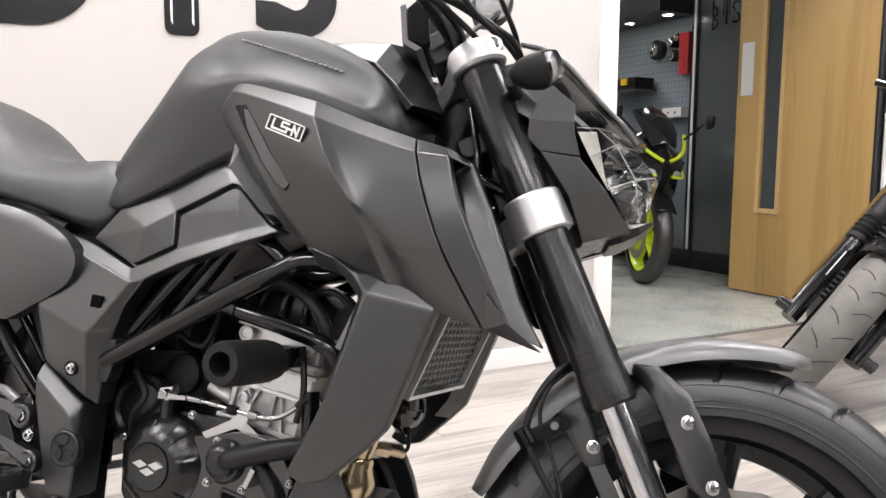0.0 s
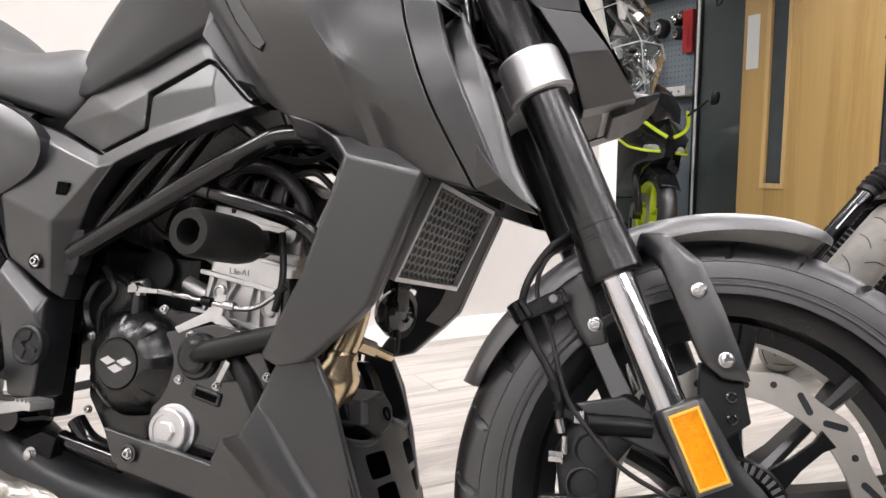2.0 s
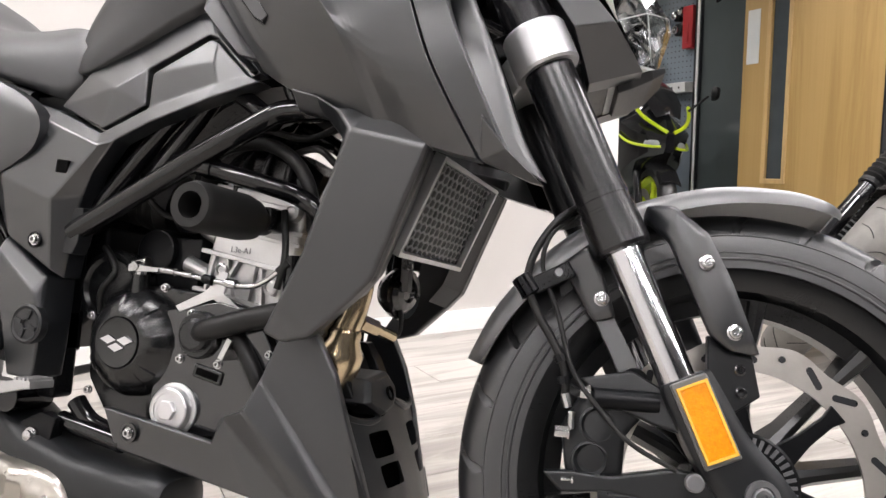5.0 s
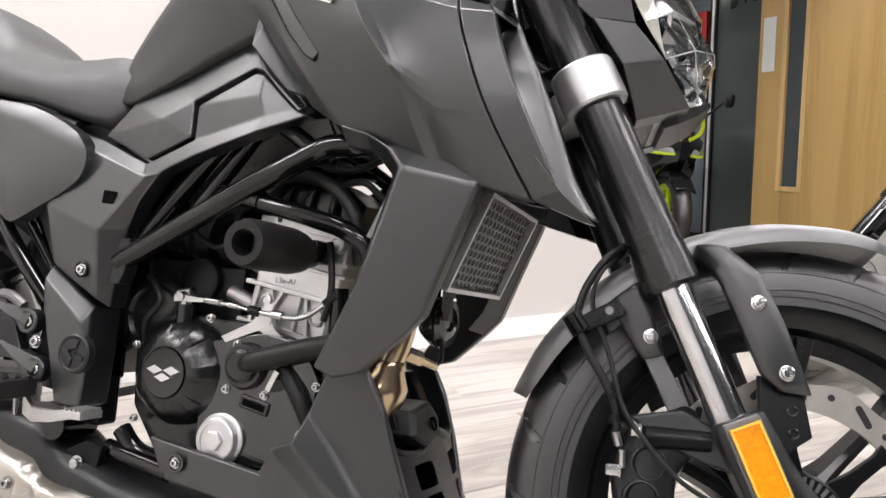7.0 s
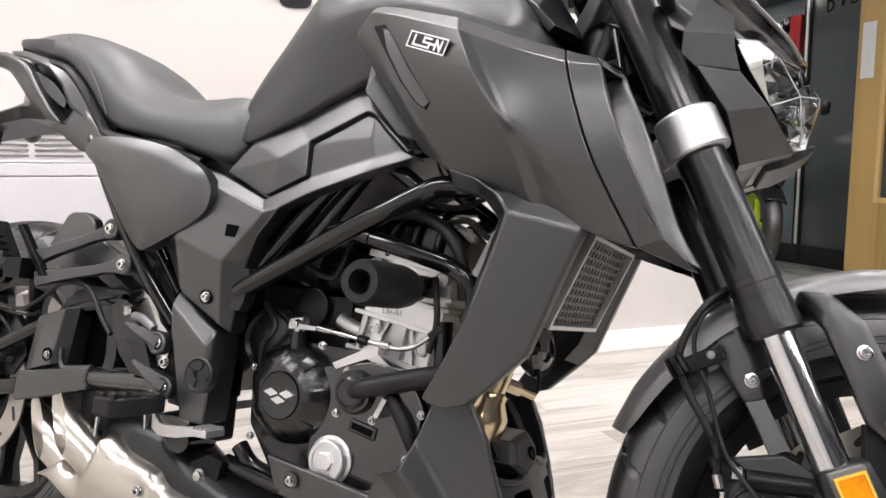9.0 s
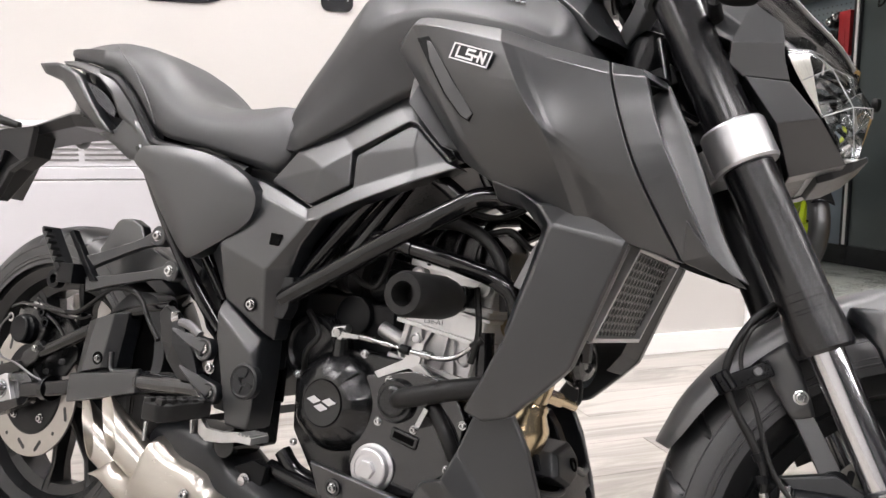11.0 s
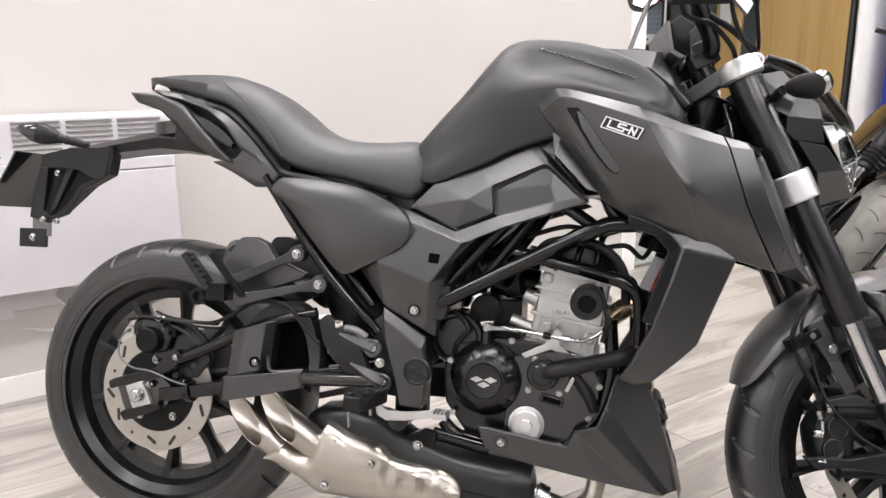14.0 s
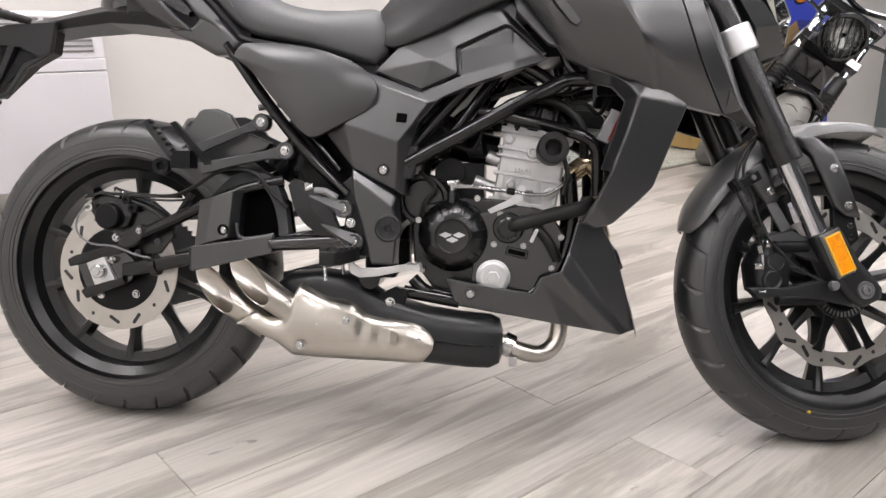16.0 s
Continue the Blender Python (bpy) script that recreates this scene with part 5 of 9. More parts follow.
grid = [[bm.verts.new(nose(y + (0.009 * r if c in (1, 2, 3, 4) else 0) * 0.6, HIGH[c] if r == 0 else z)) for c, y in enumerate(ACROSS)] for r, z in enumerate(DOWN)]
for r in range(5):
    for c in range(5):
        if r in (0, 2, 4) or c in (0, 2, 4):
            bm.faces.new((grid[r][c], grid[r][c + 1], grid[r + 1][c + 1], grid[r + 1][c]))
bmesh.ops.solidify(bm, geom=bm.faces[:], thickness=0.022)
front = part("pan_nose", bm, M_PLASTIC, pan, "matte black moulded front with slanted openings", blend=0.5)
# near-black sheet that paints shade behind the slanted openings
bm = B()
facets(bm, [(0.93, 0.33, -0.1), (0.93, 0.33, 0.1), (0.965, 0.21, 0.1), (0.965, 0.21, -0.1)], [(0, 1, 2, 3)], 0.004)
part("nose_back", bm, M_HOLLOW_SHADE, pan)
for a in ([(-0.105, 0.327), (-0.09, 0.319), (-0.06, 0.313), (-0.036, 0.314), (-0.03, 0.322)], [(0.016, 0.34), (0.03, 0.33), (0.06, 0.32), (0.09, 0.32), (0.104, 0.33)]):
    bm = B()
    tube(bm, [nose(y, z, -0.001) for y, z in a], 0.0042, 10)
    part("cup_rim", bm, M_PLASTIC, front)
bm = B()
CLIP = [(-0.05, 0.361), (0.012, 0.368), (0.026, 0.35), (0.018, 0.336), (0.0, 0.326), (-0.034, 0.318), (-0.064, 0.334)]
rings(bm, [[nose(-0.02 + (y + 0.02) * k, 0.342 + (z - 0.342) * k, d) for y, z in CLIP] for d, k in ((-0.03, 1.0), (0.004, 1.0), (0.01, 0.82))])
clip_ = part("pan_clip", bm, M_PLASTIC, pan, "moulded black mounting block", bevel=0.003)
bm = B()
turned(bm, nose(-0.004, 0.341, 0.004), (0.95, 0.0, 0.3), [(0, 0.009), (0.0068, 0.009), (0.0068, 0.006), (0.003, 0.005)], 20, True, True)
part("clip_hole", bm, M_HOLLOW_SHADE, clip_)
for y in (-0.05, 0.05):
    bm = B()
    rings(bm, [[(x, y - 0.012, z), (x, y + 0.012, z), (x - 0.015, y + 0.012, z), (x - 0.015, y - 0.012, z)] for x, z in ((0.965, 0.33), (0.94, 0.38), (0.925, 0.4))])
    part("pan_bracket", bm, M_DARK, pan, bevel=0.004)

# ---- exhaust ----
bm = B()
loops = []
for x, yc, zc, hy, hz in ((0.33, -0.075, 0.268, 0.03, 0.02), (0.36, -0.08, 0.272, 0.045, 0.036), (0.42, -0.085, 0.268, 0.05, 0.046), (0.48, -0.088, 0.25, 0.052, 0.056), (0.54, -0.09, 0.212, 0.053, 0.056), (0.62, -0.09, 0.193, 0.054, 0.052), (0.7, -0.09, 0.185, 0.054, 0.05), (0.738, -0.09, 0.184, 0.053, 0.049), (0.756, -0.09, 0.184, 0.044, 0.04), (0.762, -0.09, 0.184, 0.024, 0.02)):
    loops.append([(x, yc + hy * math.copysign(abs(math.cos(a)) ** 0.6, math.cos(a)), zc + hz * math.copysign(abs(math.sin(a)) ** 0.6, math.sin(a))) for a in (2 * math.pi * i / 28 for i in range(28))])
rings(bm, loops)
silencer = part("silencer", bm, M_PLASTIC, bike, "satin black silencer box", smooth=45)
rod("weld_seam", [(0.62, -0.1445, 0.19), (0.69, -0.145, 0.184), (0.745, -0.14, 0.182)], 0.0018, M_DARK, parent=silencer, n=6)
bm = B()
tube(bm, [(0.758, -0.09, 0.182), (0.8, -0.088, 0.164), (0.835, -0.08, 0.16), (0.86, -0.072, 0.178), (0.868, -0.065, 0.21), (0.87, -0.06, 0.25)], 0.0165, 18)
link = part("link_pipe", bm, M_STAINLESS, bike, "bright stainless link pipe", smooth=50)
bm = B()
turned(bm, (0.762, -0.09, 0.181), (0.9, 0.03, -0.42), [(0, 0.02), (0.0, 0.0225), (0.02, 0.0225), (0.02, 0.017)], 28)
box(bm, (0.774, -0.114, 0.14), (0.788, -0.1, 0.158))
part("clamp", bm, M_STEEL, link, "exhaust clamp band", bevel=0.001)
SHIELD = [(0.268, 0.216, 0.268, 0.21, 0.0), (0.285, 0.226, 0.285, 0.205, 0.0), (0.305, 0.238, 0.302, 0.193, 0.004), (0.323, 0.229, 0.32, 0.185, 0.006), (0.34, 0.226, 0.338, 0.177, 0.006), (0.358, 0.233, 0.355, 0.163, 0.008), (0.37, 0.258, 0.366, 0.155, 0.009), (0.382, 0.288, 0.376, 0.153, 0.01),
          (0.4, 0.283, 0.4, 0.152, 0.01), (0.431, 0.268, 0.43, 0.15, 0.01), (0.47, 0.263, 0.47, 0.149, 0.01), (0.492, 0.257, 0.49, 0.148, 0.01), (0.508, 0.242, 0.505, 0.148, 0.009), (0.525, 0.235, 0.522, 0.148, 0.009), (0.56, 0.231, 0.555, 0.147, 0.008), (0.595, 0.226, 0.59, 0.146, 0.007), (0.615, 0.219, 0.61, 0.147, 0.006), (0.63, 0.205, 0.624, 0.157, 0.003), (0.637, 0.19, 0.634, 0.171, 0.0)]
SHY = lambda x, f: -0.148 - 0.012 * min(1, (0.66 - x) / 0.25) * math.sin(math.pi * min(1, f * 1.1)) ** 0.5
cols = []
for x0, z0, x1, z1, b in spline_n(SHIELD, 3):
    col = []
    for k in range(15):
        f = k / 14
        x, z = x0 + (x1 - x0) * f, z0 + (z1 - z0) * f
        y = SHY(x, f) - b * 0.7 * math.sin(math.pi * f) + (0.016 * (1 - f / 0.14) ** 2 if f < 0.14 and x > 0.37 else 0.0) + (0.012 * ((f - 0.88) / 0.12) ** 2 if f > 0.88 else 0.0)
        y += 0.007 * math.sin((x - 0.5) * 2 * math.pi / 0.034 + 2.2 * f) * math.exp(-((x - 0.555) / 0.05) ** 2 - ((f - 0.42) / 0.28) ** 2)
        y -= 0.004 * math.exp(-((z - (0.285 - 0.42 * (x - 0.38))) / 0.008) ** 2) * (1 if x > 0.38 else 0.3)
        col.append((x, z, y))
    cols.append(col)
bm = B()
facets(bm, [p for c in cols for p in c], grid_faces(len(cols), 15), 0.003)
shield = part("heat_shield", bm, M_STAINLESS, bike, "brushed stainless exhaust heat shield", smooth=50)
for x, y, z in ((0.391, -0.164, 0.178), (0.611, -0.15, 0.189), (0.476, -0.163, 0.226)):
    bolt("bolt", (x, y, z), (0, -1, 0), 0.0062, shield)
# slash-cut tips
for (x, y, z), L in (((0.213, -0.128, 0.275), 0.125), ((0.29, -0.152, 0.295), 0.125)):
    bm = B()
    d = Vector((0.8, 0.17, -0.6)).normalized()
    side = d.cross(Vector((0, 1, 0))).normalized()
    if side.z < 0:
        side = -side
    out = side.cross(d)
    if out.y > 0:
        out = -out
    n = 32
    c = Vector((x, y, z))
    def ring(r, s, cut):
        return [c + d * (s + cut * (1.15 * math.cos(a) - 0.35 * math.sin(a))) + r * (math.sin(a) * side + math.cos(a) * out) for a in (2 * math.pi * i / n for i in range(n))]
    rings(bm, [ring(0.0265, L, 0), ring(0.0275, 0.06, 0.012), ring(0.0285, 0, 0.044), ring(0.0268, 0, 0.044), ring(0.0262, 0.06, 0.012), ring(0.025, L * 0.9, 0)], True, True)
    part("exhaust_tip", bm, M_STAINLESS, bike, "slash-cut polished stainless exhaust tip", smooth=45)

# ---- swingarm and rear end ----
def arm(bm, sec):
    """Loft of rectangles: (x, y0, y1, z0, z1)."""
    rings(bm, [[(x, y0, z0), (x, y1, z0), (x, y1, z1), (x, y0, z1)] for x, y0, y1, z0, z1 in sec])


bm = B()
arm(bm, [(0.03, -0.132, -0.105, 0.29, 0.318), (0.1, -0.134, -0.1, 0.304, 0.33), (0.17, -0.136, -0.095, 0.318, 0.344), (0.32, -0.13, -0.09, 0.347, 0.376), (0.42, -0.12, -0.085, 0.352, 0.39), (0.56, -0.1, -0.07, 0.36, 0.415)])
swing = twin("swingarm", bm, M_FRAME, None, "black box-section swingarm", bevel=0.008, seg=3)
bm = B()
cyl(bm, (0.085, -0.118, 0.3145), (0.098, -0.118, 0.317), 0.0215, n=20)
part("collar", bm, M_FRAME, swing, bevel=0.002)
# upper tube of the swingarm, from the axle plate to the casting
bm = B()
tube(bm, [(0.03, -0.12, 0.362), (0.075, -0.122, 0.378), (0.13, -0.122, 0.402), (0.19, -0.12, 0.43), (0.26, -0.112, 0.462), (0.34, -0.1, 0.48)], 0.0115, 14)
part("swingarm_stay", bm, M_FRAME, swing, "glossy black upper swingarm tube", smooth=50)
bm = B()
facets(bm, [(0.018, 0.348, -0.132), (0.034, 0.372, -0.136), (0.07, 0.396, -0.136), (0.082, 0.386, -0.134), (0.066, 0.36, -0.134), (0.04, 0.345, -0.132)], [(0, 1, 2, 3, 4, 5)], 0.022)
part("stay_lug", bm, M_ENGINE, swing, bevel=0.004)
bolt("bolt", (0.07, -0.137, 0.382), (0, -1, 0), 0.0042, swing)
# casting with a deep opening
bm = B()
GA = [(0.178, 0.352, -0.136), (0.186, 0.441, -0.13), (0.216, 0.449, -0.14), (0.202, 0.36, -0.146), (0.254, 0.461, -0.138), (0.246, 0.372, -0.148), (0.272, 0.464, -0.126), (0.264, 0.43, -0.124), (0.262, 0.373, -0.13)]
facets(bm, GA, [(0, 1, 2, 3), (3, 2, 4, 5), (5, 4, 6, 7, 8)], 0.03)
guard = part("swingarm_casting", bm, M_SATIN, bike, "matte black angular swingarm casting", bevel=0.004)
bm = B()
AO = spline([(0.2, -0.112, 0.446), (0.225, -0.112, 0.472), (0.252, -0.112, 0.492), (0.285, -0.11, 0.498), (0.318, -0.11, 0.487), (0.342, -0.114, 0.447), (0.354, -0.12, 0.398), (0.356, -0.126, 0.376)], 4)
AI = spline([(0.214, -0.118, 0.443), (0.238, -0.118, 0.459), (0.262, -0.116, 0.47), (0.286, -0.116, 0.474), (0.306, -0.116, 0.466), (0.326, -0.118, 0.436), (0.337, -0.124, 0.396), (0.34, -0.13, 0.376)], 4)
rings(bm, [[tuple(a), tuple(b), (b[0], b[1] + 0.03, b[2]), (a[0], a[1] + 0.04, a[2])] for a, b in zip(AO, AI)])
part("casting_arch", bm, M_PLASTIC, guard, "black arched rim of the casting", smooth=40)
bm = B()
arm(bm, [(0.168, -0.14, -0.1, 0.31, 0.352), (0.176, -0.147, -0.1, 0.308, 0.355), (0.25, -0.15, -0.1, 0.325, 0.366), (0.332, -0.148, -0.1, 0.345, 0.378)])
part("casting_foot", bm, M_SATIN, guard, bevel=0.004)
bm = B()
tube(bm, [(0.264, -0.142, 0.4), (0.266, -0.142, 0.378), (0.276, -0.143, 0.371), (0.3, -0.144, 0.373), (0.334, -0.143, 0.379)], 0.0042, 8)
part("opening_lip", bm, M_SATIN, guard, "rounded lip of the opening", smooth=60)
# back plate; the opening's shade is put into its colour
bm = B()
facets(bm, [(0.25, 0.36, -0.088), (0.25, 0.47, -0.088), (0.3, 0.475, -0.088), (0.35, 0.44, -0.088), (0.36, 0.37, -0.088)], [(0, 1, 2, 3, 4)], 0.01)
part("opening_back", bm, M_HOLLOW_SHADE, guard, "near-black plate painted as the casting's shaded hollow")
bm = B()
turned(bm, (0.238, -0.1455, 0.387), (0, -1, 0), [(0, 0.0105), (0.002, 0.0105), (0.002, 0.0082), (0.0005, 0.008), (0.0005, 0.001)], 24, True, True)
part("bolt_recess", bm, M_HOLLOW_SHADE, guard)
bolt("bolt", (0.239, -0.1455, 0.387), (0, -1, 0), 0.0042, guard)
bm = B()
cyl(bm, (0.326, -0.134, 0.362), (0.47, -0.134, 0.371), 0.0145, n=28)
cyl(bm, (0.326, -0.134, 0.362), (0.332, -0.134, 0.3624), 0.016, n=28)
part("spacer", bm, M_GLOSS, bike, "glossy black cylindrical spacer", bevel=0.0015)
# axle plates with the adjuster between them
bm = B()
facets(bm, [(-0.076, 0.324, -0.136), (-0.06, 0.332, -0.139), (0.022, 0.356, -0.139), (0.034, 0.346, -0.136), (0.03, 0.338, -0.136), (-0.072, 0.31, -0.136)], [(0, 1, 4, 5), (1, 2, 3, 4)], 0.03)
plate_up = part("axle_plate", bm, M_ENGINE, swing, bevel=0.004)
bm = B()
facets(bm, [(-0.05, 0.263, -0.136), (-0.042, 0.27, -0.139), (0.036, 0.293, -0.139), (0.04, 0.28, -0.136), (-0.02, 0.255, -0.136), (-0.04, 0.249, -0.136)], [(0, 1, 4, 5), (1, 2, 3, 4)], 0.03)
part("axle_plate", bm, M_ENGINE, swing, bevel=0.004)
bm = B()
facets(bm, [(-0.062, 0.318, -0.128), (0.03, 0.345, -0.128), (0.055, 0.325, -0.128), (0.05, 0.288, -0.128), (0.04, 0.28, -0.128), (-0.04, 0.262, -0.128)], [(0, 1, 2, 3, 4, 5)], 0.02)
part("axle_core", bm, M_GLOSS, swing, bevel=0.003)
bm = B()
facets(bm, [(-0.037, 0.318, -0.137), (-0.002, 0.331, -0.137), (0.02, 0.287, -0.137), (-0.02, 0.273, -0.137)], [(0, 1, 2, 3)], 0.012)
box(bm, (-0.004, -0.134, 0.327), (0.002, -0.128, 0.338))
adj = part("chain_adjuster", bm, M_ALU, swing, "bare metal chain adjuster block", bevel=0.0025)
bm = B()
turned(bm, (-0.01, -0.137, 0.3025), (0, -1, 0), [(0, 0.0165), (0.003, 0.016), (0.003, 0.0125), (0.011, 0.0125), (0.0125, 0.0105), (0.0125, 0.007), (0.015, 0.0065), (0.015, 0.001)], 18, True, True)
part("axle_nut", bm, M_STEEL, adj, "steel axle nut")
bm = B()
cyl(bm, (0.006, -0.134, 0.322), (0.022, -0.134, 0.327), 0.0042, n=8)
cyl(bm, (0.012, -0.134, 0.324), (0.017, -0.134, 0.3255), 0.0075, n=6)
part("adjuster_screw", bm, M_STEEL, adj, "bright adjuster screw and nut")


def disc(r, r0, y, c, lobes, depth, slots, fork=False, parent=None):
    """A brake disc with a wavy or plain rim and slots cut through it."""
    n = 120
    bm = B()
    def radius(a):
        return r - depth * (0.5 + 0.5 * math.cos(lobes * a)) if lobes else r
    loops = [[(c[0] + q * math.cos(a), c[1] + yy, c[2] + q * math.sin(a)) for a, q in ((2 * math.pi * i / n, f(2 * math.pi * i / n)) for i in range(n))] for f, yy in ((radius, y - 0.002), (lambda a: r0, y - 0.002), (lambda a: r0, y + 0.002), (radius, y + 0.002))]
    rings(bm, loops + [loops[0]], False, False)
    put = fpart if fork else part
    d = put("brake_disc", bm, M_DISC, parent or bike, "ground steel brake disc with slots", smooth=30)
    for k in range(slots):
        bm = B()
        a = 2 * math.pi * (k + 0.3) / slots
        m = Matrix.Translation((c[0], c[1] + y - 0.0023, c[2])) @ Matrix.Rotation(-a, 4, "Y") @ Matrix.Translation(((r + r0) / 2 + 0.003 * (k % 2), 0, 0)) @ Matrix.Rotation(radians(55 if k % 2 else 120), 4, "Y")
        rings(bm, [[m @ Vector(((0.009 if k % 3 else 0.0) * math.copysign(1, math.cos(t)) + 0.0036 * math.cos(t), yy, 0.0036 * math.sin(t))) for t in (2 * math.pi * (i + 0.5) / 12 for i in range(12))] for yy in (0.0, 0.0012)])
        put("slot", bm, M_BLACKTRIM, d)
    return d


rdisc = disc(0.121, 0.082, -0.085, (0, 0, 0.303), 0, 0, 14)
bm = B()
turned(bm, (0, -0.083, 0.303), (0, -1, 0), [(-0.02, 0.05), (0.0, 0.078), (0.004, 0.083), (0.006, 0.08), (0.006, 0.03)], 40, False, True)
part("disc_carrier", bm, M_DARK, rdisc)
bm = B()
facets(bm, [(-0.036, 0.436, -0.092), (0.03, 0.446, -0.092), (0.075, 0.438, -0.092), (0.11, 0.41, -0.092), (0.118, 0.37, -0.092), (0.09, 0.335, -0.092), (0.03, 0.33, -0.092), (0.02, 0.36, -0.092), (-0.03, 0.385, -0.092)], [(0, 1, 7, 8), (1, 2, 3, 7), (3, 4, 5, 6, 7)], 0.014)
part("caliper_carrier", bm, M_ENGINE, bike, "black rear caliper carrier", bevel=0.004)
for p in ((0.04, -0.094, 0.425), (0.085, -0.094, 0.36), (0.045, -0.094, 0.338)):
    bolt("bolt", p, (0, -1, 0), 0.0042, bike, M_STEELDARK)
for k in range(5):
    a = radians(20 + 72 * k)
    bolt("bolt", (0.062 * math.cos(a), -0.089, 0.303 + 0.062 * math.sin(a)), (0, -1, 0), 0.006, rdisc)
bm = B()
facets(bm, [(-0.046, 0.44, -0.1), (-0.03, 0.45, -0.104), (0.01, 0.446, -0.108), (0.036, 0.438, -0.104), (0.04, 0.41, -0.104), (0.03, 0.386, -0.104), (-0.006, 0.378, -0.108), (-0.026, 0.388, -0.104), (-0.05, 0.42, -0.1), (0.0, 0.412, -0.116)], [(0, 1, 9, 8), (1, 2, 9), (2, 3, 4, 9), (4, 5, 6, 9), (6, 7, 8, 9)], 0.04)
rcal = part("rear_caliper", bm, M_ENGINE, bike, "black rear brake caliper", bevel=0.005, seg=3)
bm = B()
turned(bm, (-0.001, -0.106, 0.408), (0, -1, 0), [(0, 0.027), (0.01, 0.0265), (0.013, 0.0245), (0.02, 0.024), (0.022, 0.022), (0.022, 0.001)], 32, True, True)
part("piston_housing", bm, M_DARK, rcal, smooth=30)
for x, z, r in ((0.043, 0.424, 0.009), (0.03, 0.44, 0.008)):
    bm = B()
    turned(bm, (x, -0.1, z), (0, -1, 0), [(0, r), (0.01, r), (0.01, r * 0.55), (0.004, r * 0.5)], 16, True, True)
    part("pin_boot", bm, M_DARK, rcal)
bm = B()
rings(bm, [[(x, -0.113, z), (x, -0.1, z), (x, -0.1, z + 0.006), (x, -0.113, z + 0.006)] for x, z in ((-0.052, 0.44), (-0.02, 0.45), (0.06, 0.445), (0.14, 0.444))])
part("caliper_bridge", bm, M_FRAME, rcal, "thin black bar over the caliper", bevel=0.002)
bm = B()
turned(bm, (-0.043, -0.112, 0.425), (0, -1, 0), [(0, 0.0085), (0.005, 0.0085), (0.005, 0.0045), (0.002, 0.004)], 16, True, True)
part("eyelet", bm, M_STEEL, rcal)
bm = B()
cyl(bm, (0.01, -0.104, 0.446), (0.016, -0.104, 0.458), 0.008, n=8)
cyl(bm, (0.004, -0.104, 0.455), (0.028, -0.104, 0.451), 0.0052, n=10)
part("banjo_union", bm, M_STEEL, rcal, "bright banjo union", bevel=0.001)
rod("sensor_wire", [(0.03, -0.105, 0.45), (0.08, -0.11, 0.442), (0.115, -0.112, 0.44), (0.15, -0.115, 0.442), (0.17, -0.115, 0.45)], 0.0026, M_SOFT, n=6)
rod("sensor_wire", [(0.04, -0.106, 0.438), (0.075, -0.108, 0.424), (0.11, -0.11, 0.4), (0.14, -0.112, 0.395)], 0.003, M_SOFT, n=6)
rod("brake_hose", [(0.003, -0.1, 0.462), (0.04, -0.105, 0.452), (0.1, -0.11, 0.448), (0.14, -0.12, 0.452), (0.18, -0.125, 0.47), (0.23, -0.128, 0.498), (0.29, -0.13, 0.495), (0.33, -0.135, 0.455), (0.36, -0.14, 0.43)], 0.0038, M_SOFT, "thin black brake hose", n=8)
rod("speed_lead", [(-0.043, -0.118, 0.428), (-0.062, -0.12, 0.408), (-0.064, -0.122, 0.38), (-0.045, -0.128, 0.362), (-0.02, -0.134, 0.354), (0.02, -0.138, 0.351), (0.06, -0.134, 0.336), (0.09, -0.134, 0.33)], 0.0019, M_STEELDARK, "thin sensor lead", n=6)
# sprocket and chain run on the far side
bm = B()
n = 42
loops = [[(q * math.cos(a), y, 0.303 + q * math.sin(a)) for a, q in ((2 * math.pi * i / (2 * n), 0.094 if i % 2 else 0.102) for i in range(2 * n))] for y in (0.088, 0.094)]
rings(bm, loops)
part("sprocket", bm, M_STEELDARK, bike, "toothed rear sprocket")
for z0, z1 in ((0.4, 0.425), (0.207, 0.35)):
    bm = B()
    arm(bm, [(0.0, 0.086, 0.098, z0 - 0.007, z0 + 0.007), (0.55, 0.086, 0.098, z1 - 0.007, z1 + 0.007)])
    part("chain", bm, M_STEELDARK, bike, "drive chain run")
# hugger
bm = B()
loops = []
for a, r, w in ((33, 0.366, 0.055), (38, 0.356, 0.062), (45, 0.344, 0.068), (53, 0.333, 0.07), (61, 0.327, 0.066), (66, 0.325, 0.055), (69, 0.324, 0.03)):
    loops.append([(r2 * math.cos(radians(a)), y, 0.303 + r2 * math.sin(radians(a))) for y, r2 in ((-w, r - 0.036), (-w, r - 0.012), (-w * 0.7, r), (0, r + 0.005), (w * 0.7, r), (w, r - 0.012), (w, r - 0.036), (w * 0.9, r - 0.036), (w * 0.65, r - 0.006), (0, r), (-w * 0.65, r - 0.006), (-w * 0.9, r - 0.036))])
rings(bm, loops)
part("hugger", bm, M_SATIN, bike, "matte black rear mudguard hugger", bevel=0.003)
bm = B()
facets(bm, [(0.135, 0.558, -0.092), (0.168, 0.612, -0.088), (0.176, 0.617, -0.086), (0.204, 0.618, -0.086), (0.23, 0.607, -0.088), (0.25, 0.579, -0.094), (0.313, 0.552, -0.094), (0.304, 0.541, -0.094), (0.189, 0.503, -0.092), (0.161, 0.532, -0.092), (0.205, 0.56, -0.095)], [(0, 1, 10), (1, 2, 3, 4, 10), (4, 5, 10), (5, 6, 7, 8, 10), (8, 9, 10), (9, 0, 10)], 0.02)
twin("hugger_side", bm, M_SATIN, None, "matte black side of the rear hugger", bevel=0.006, seg=3)
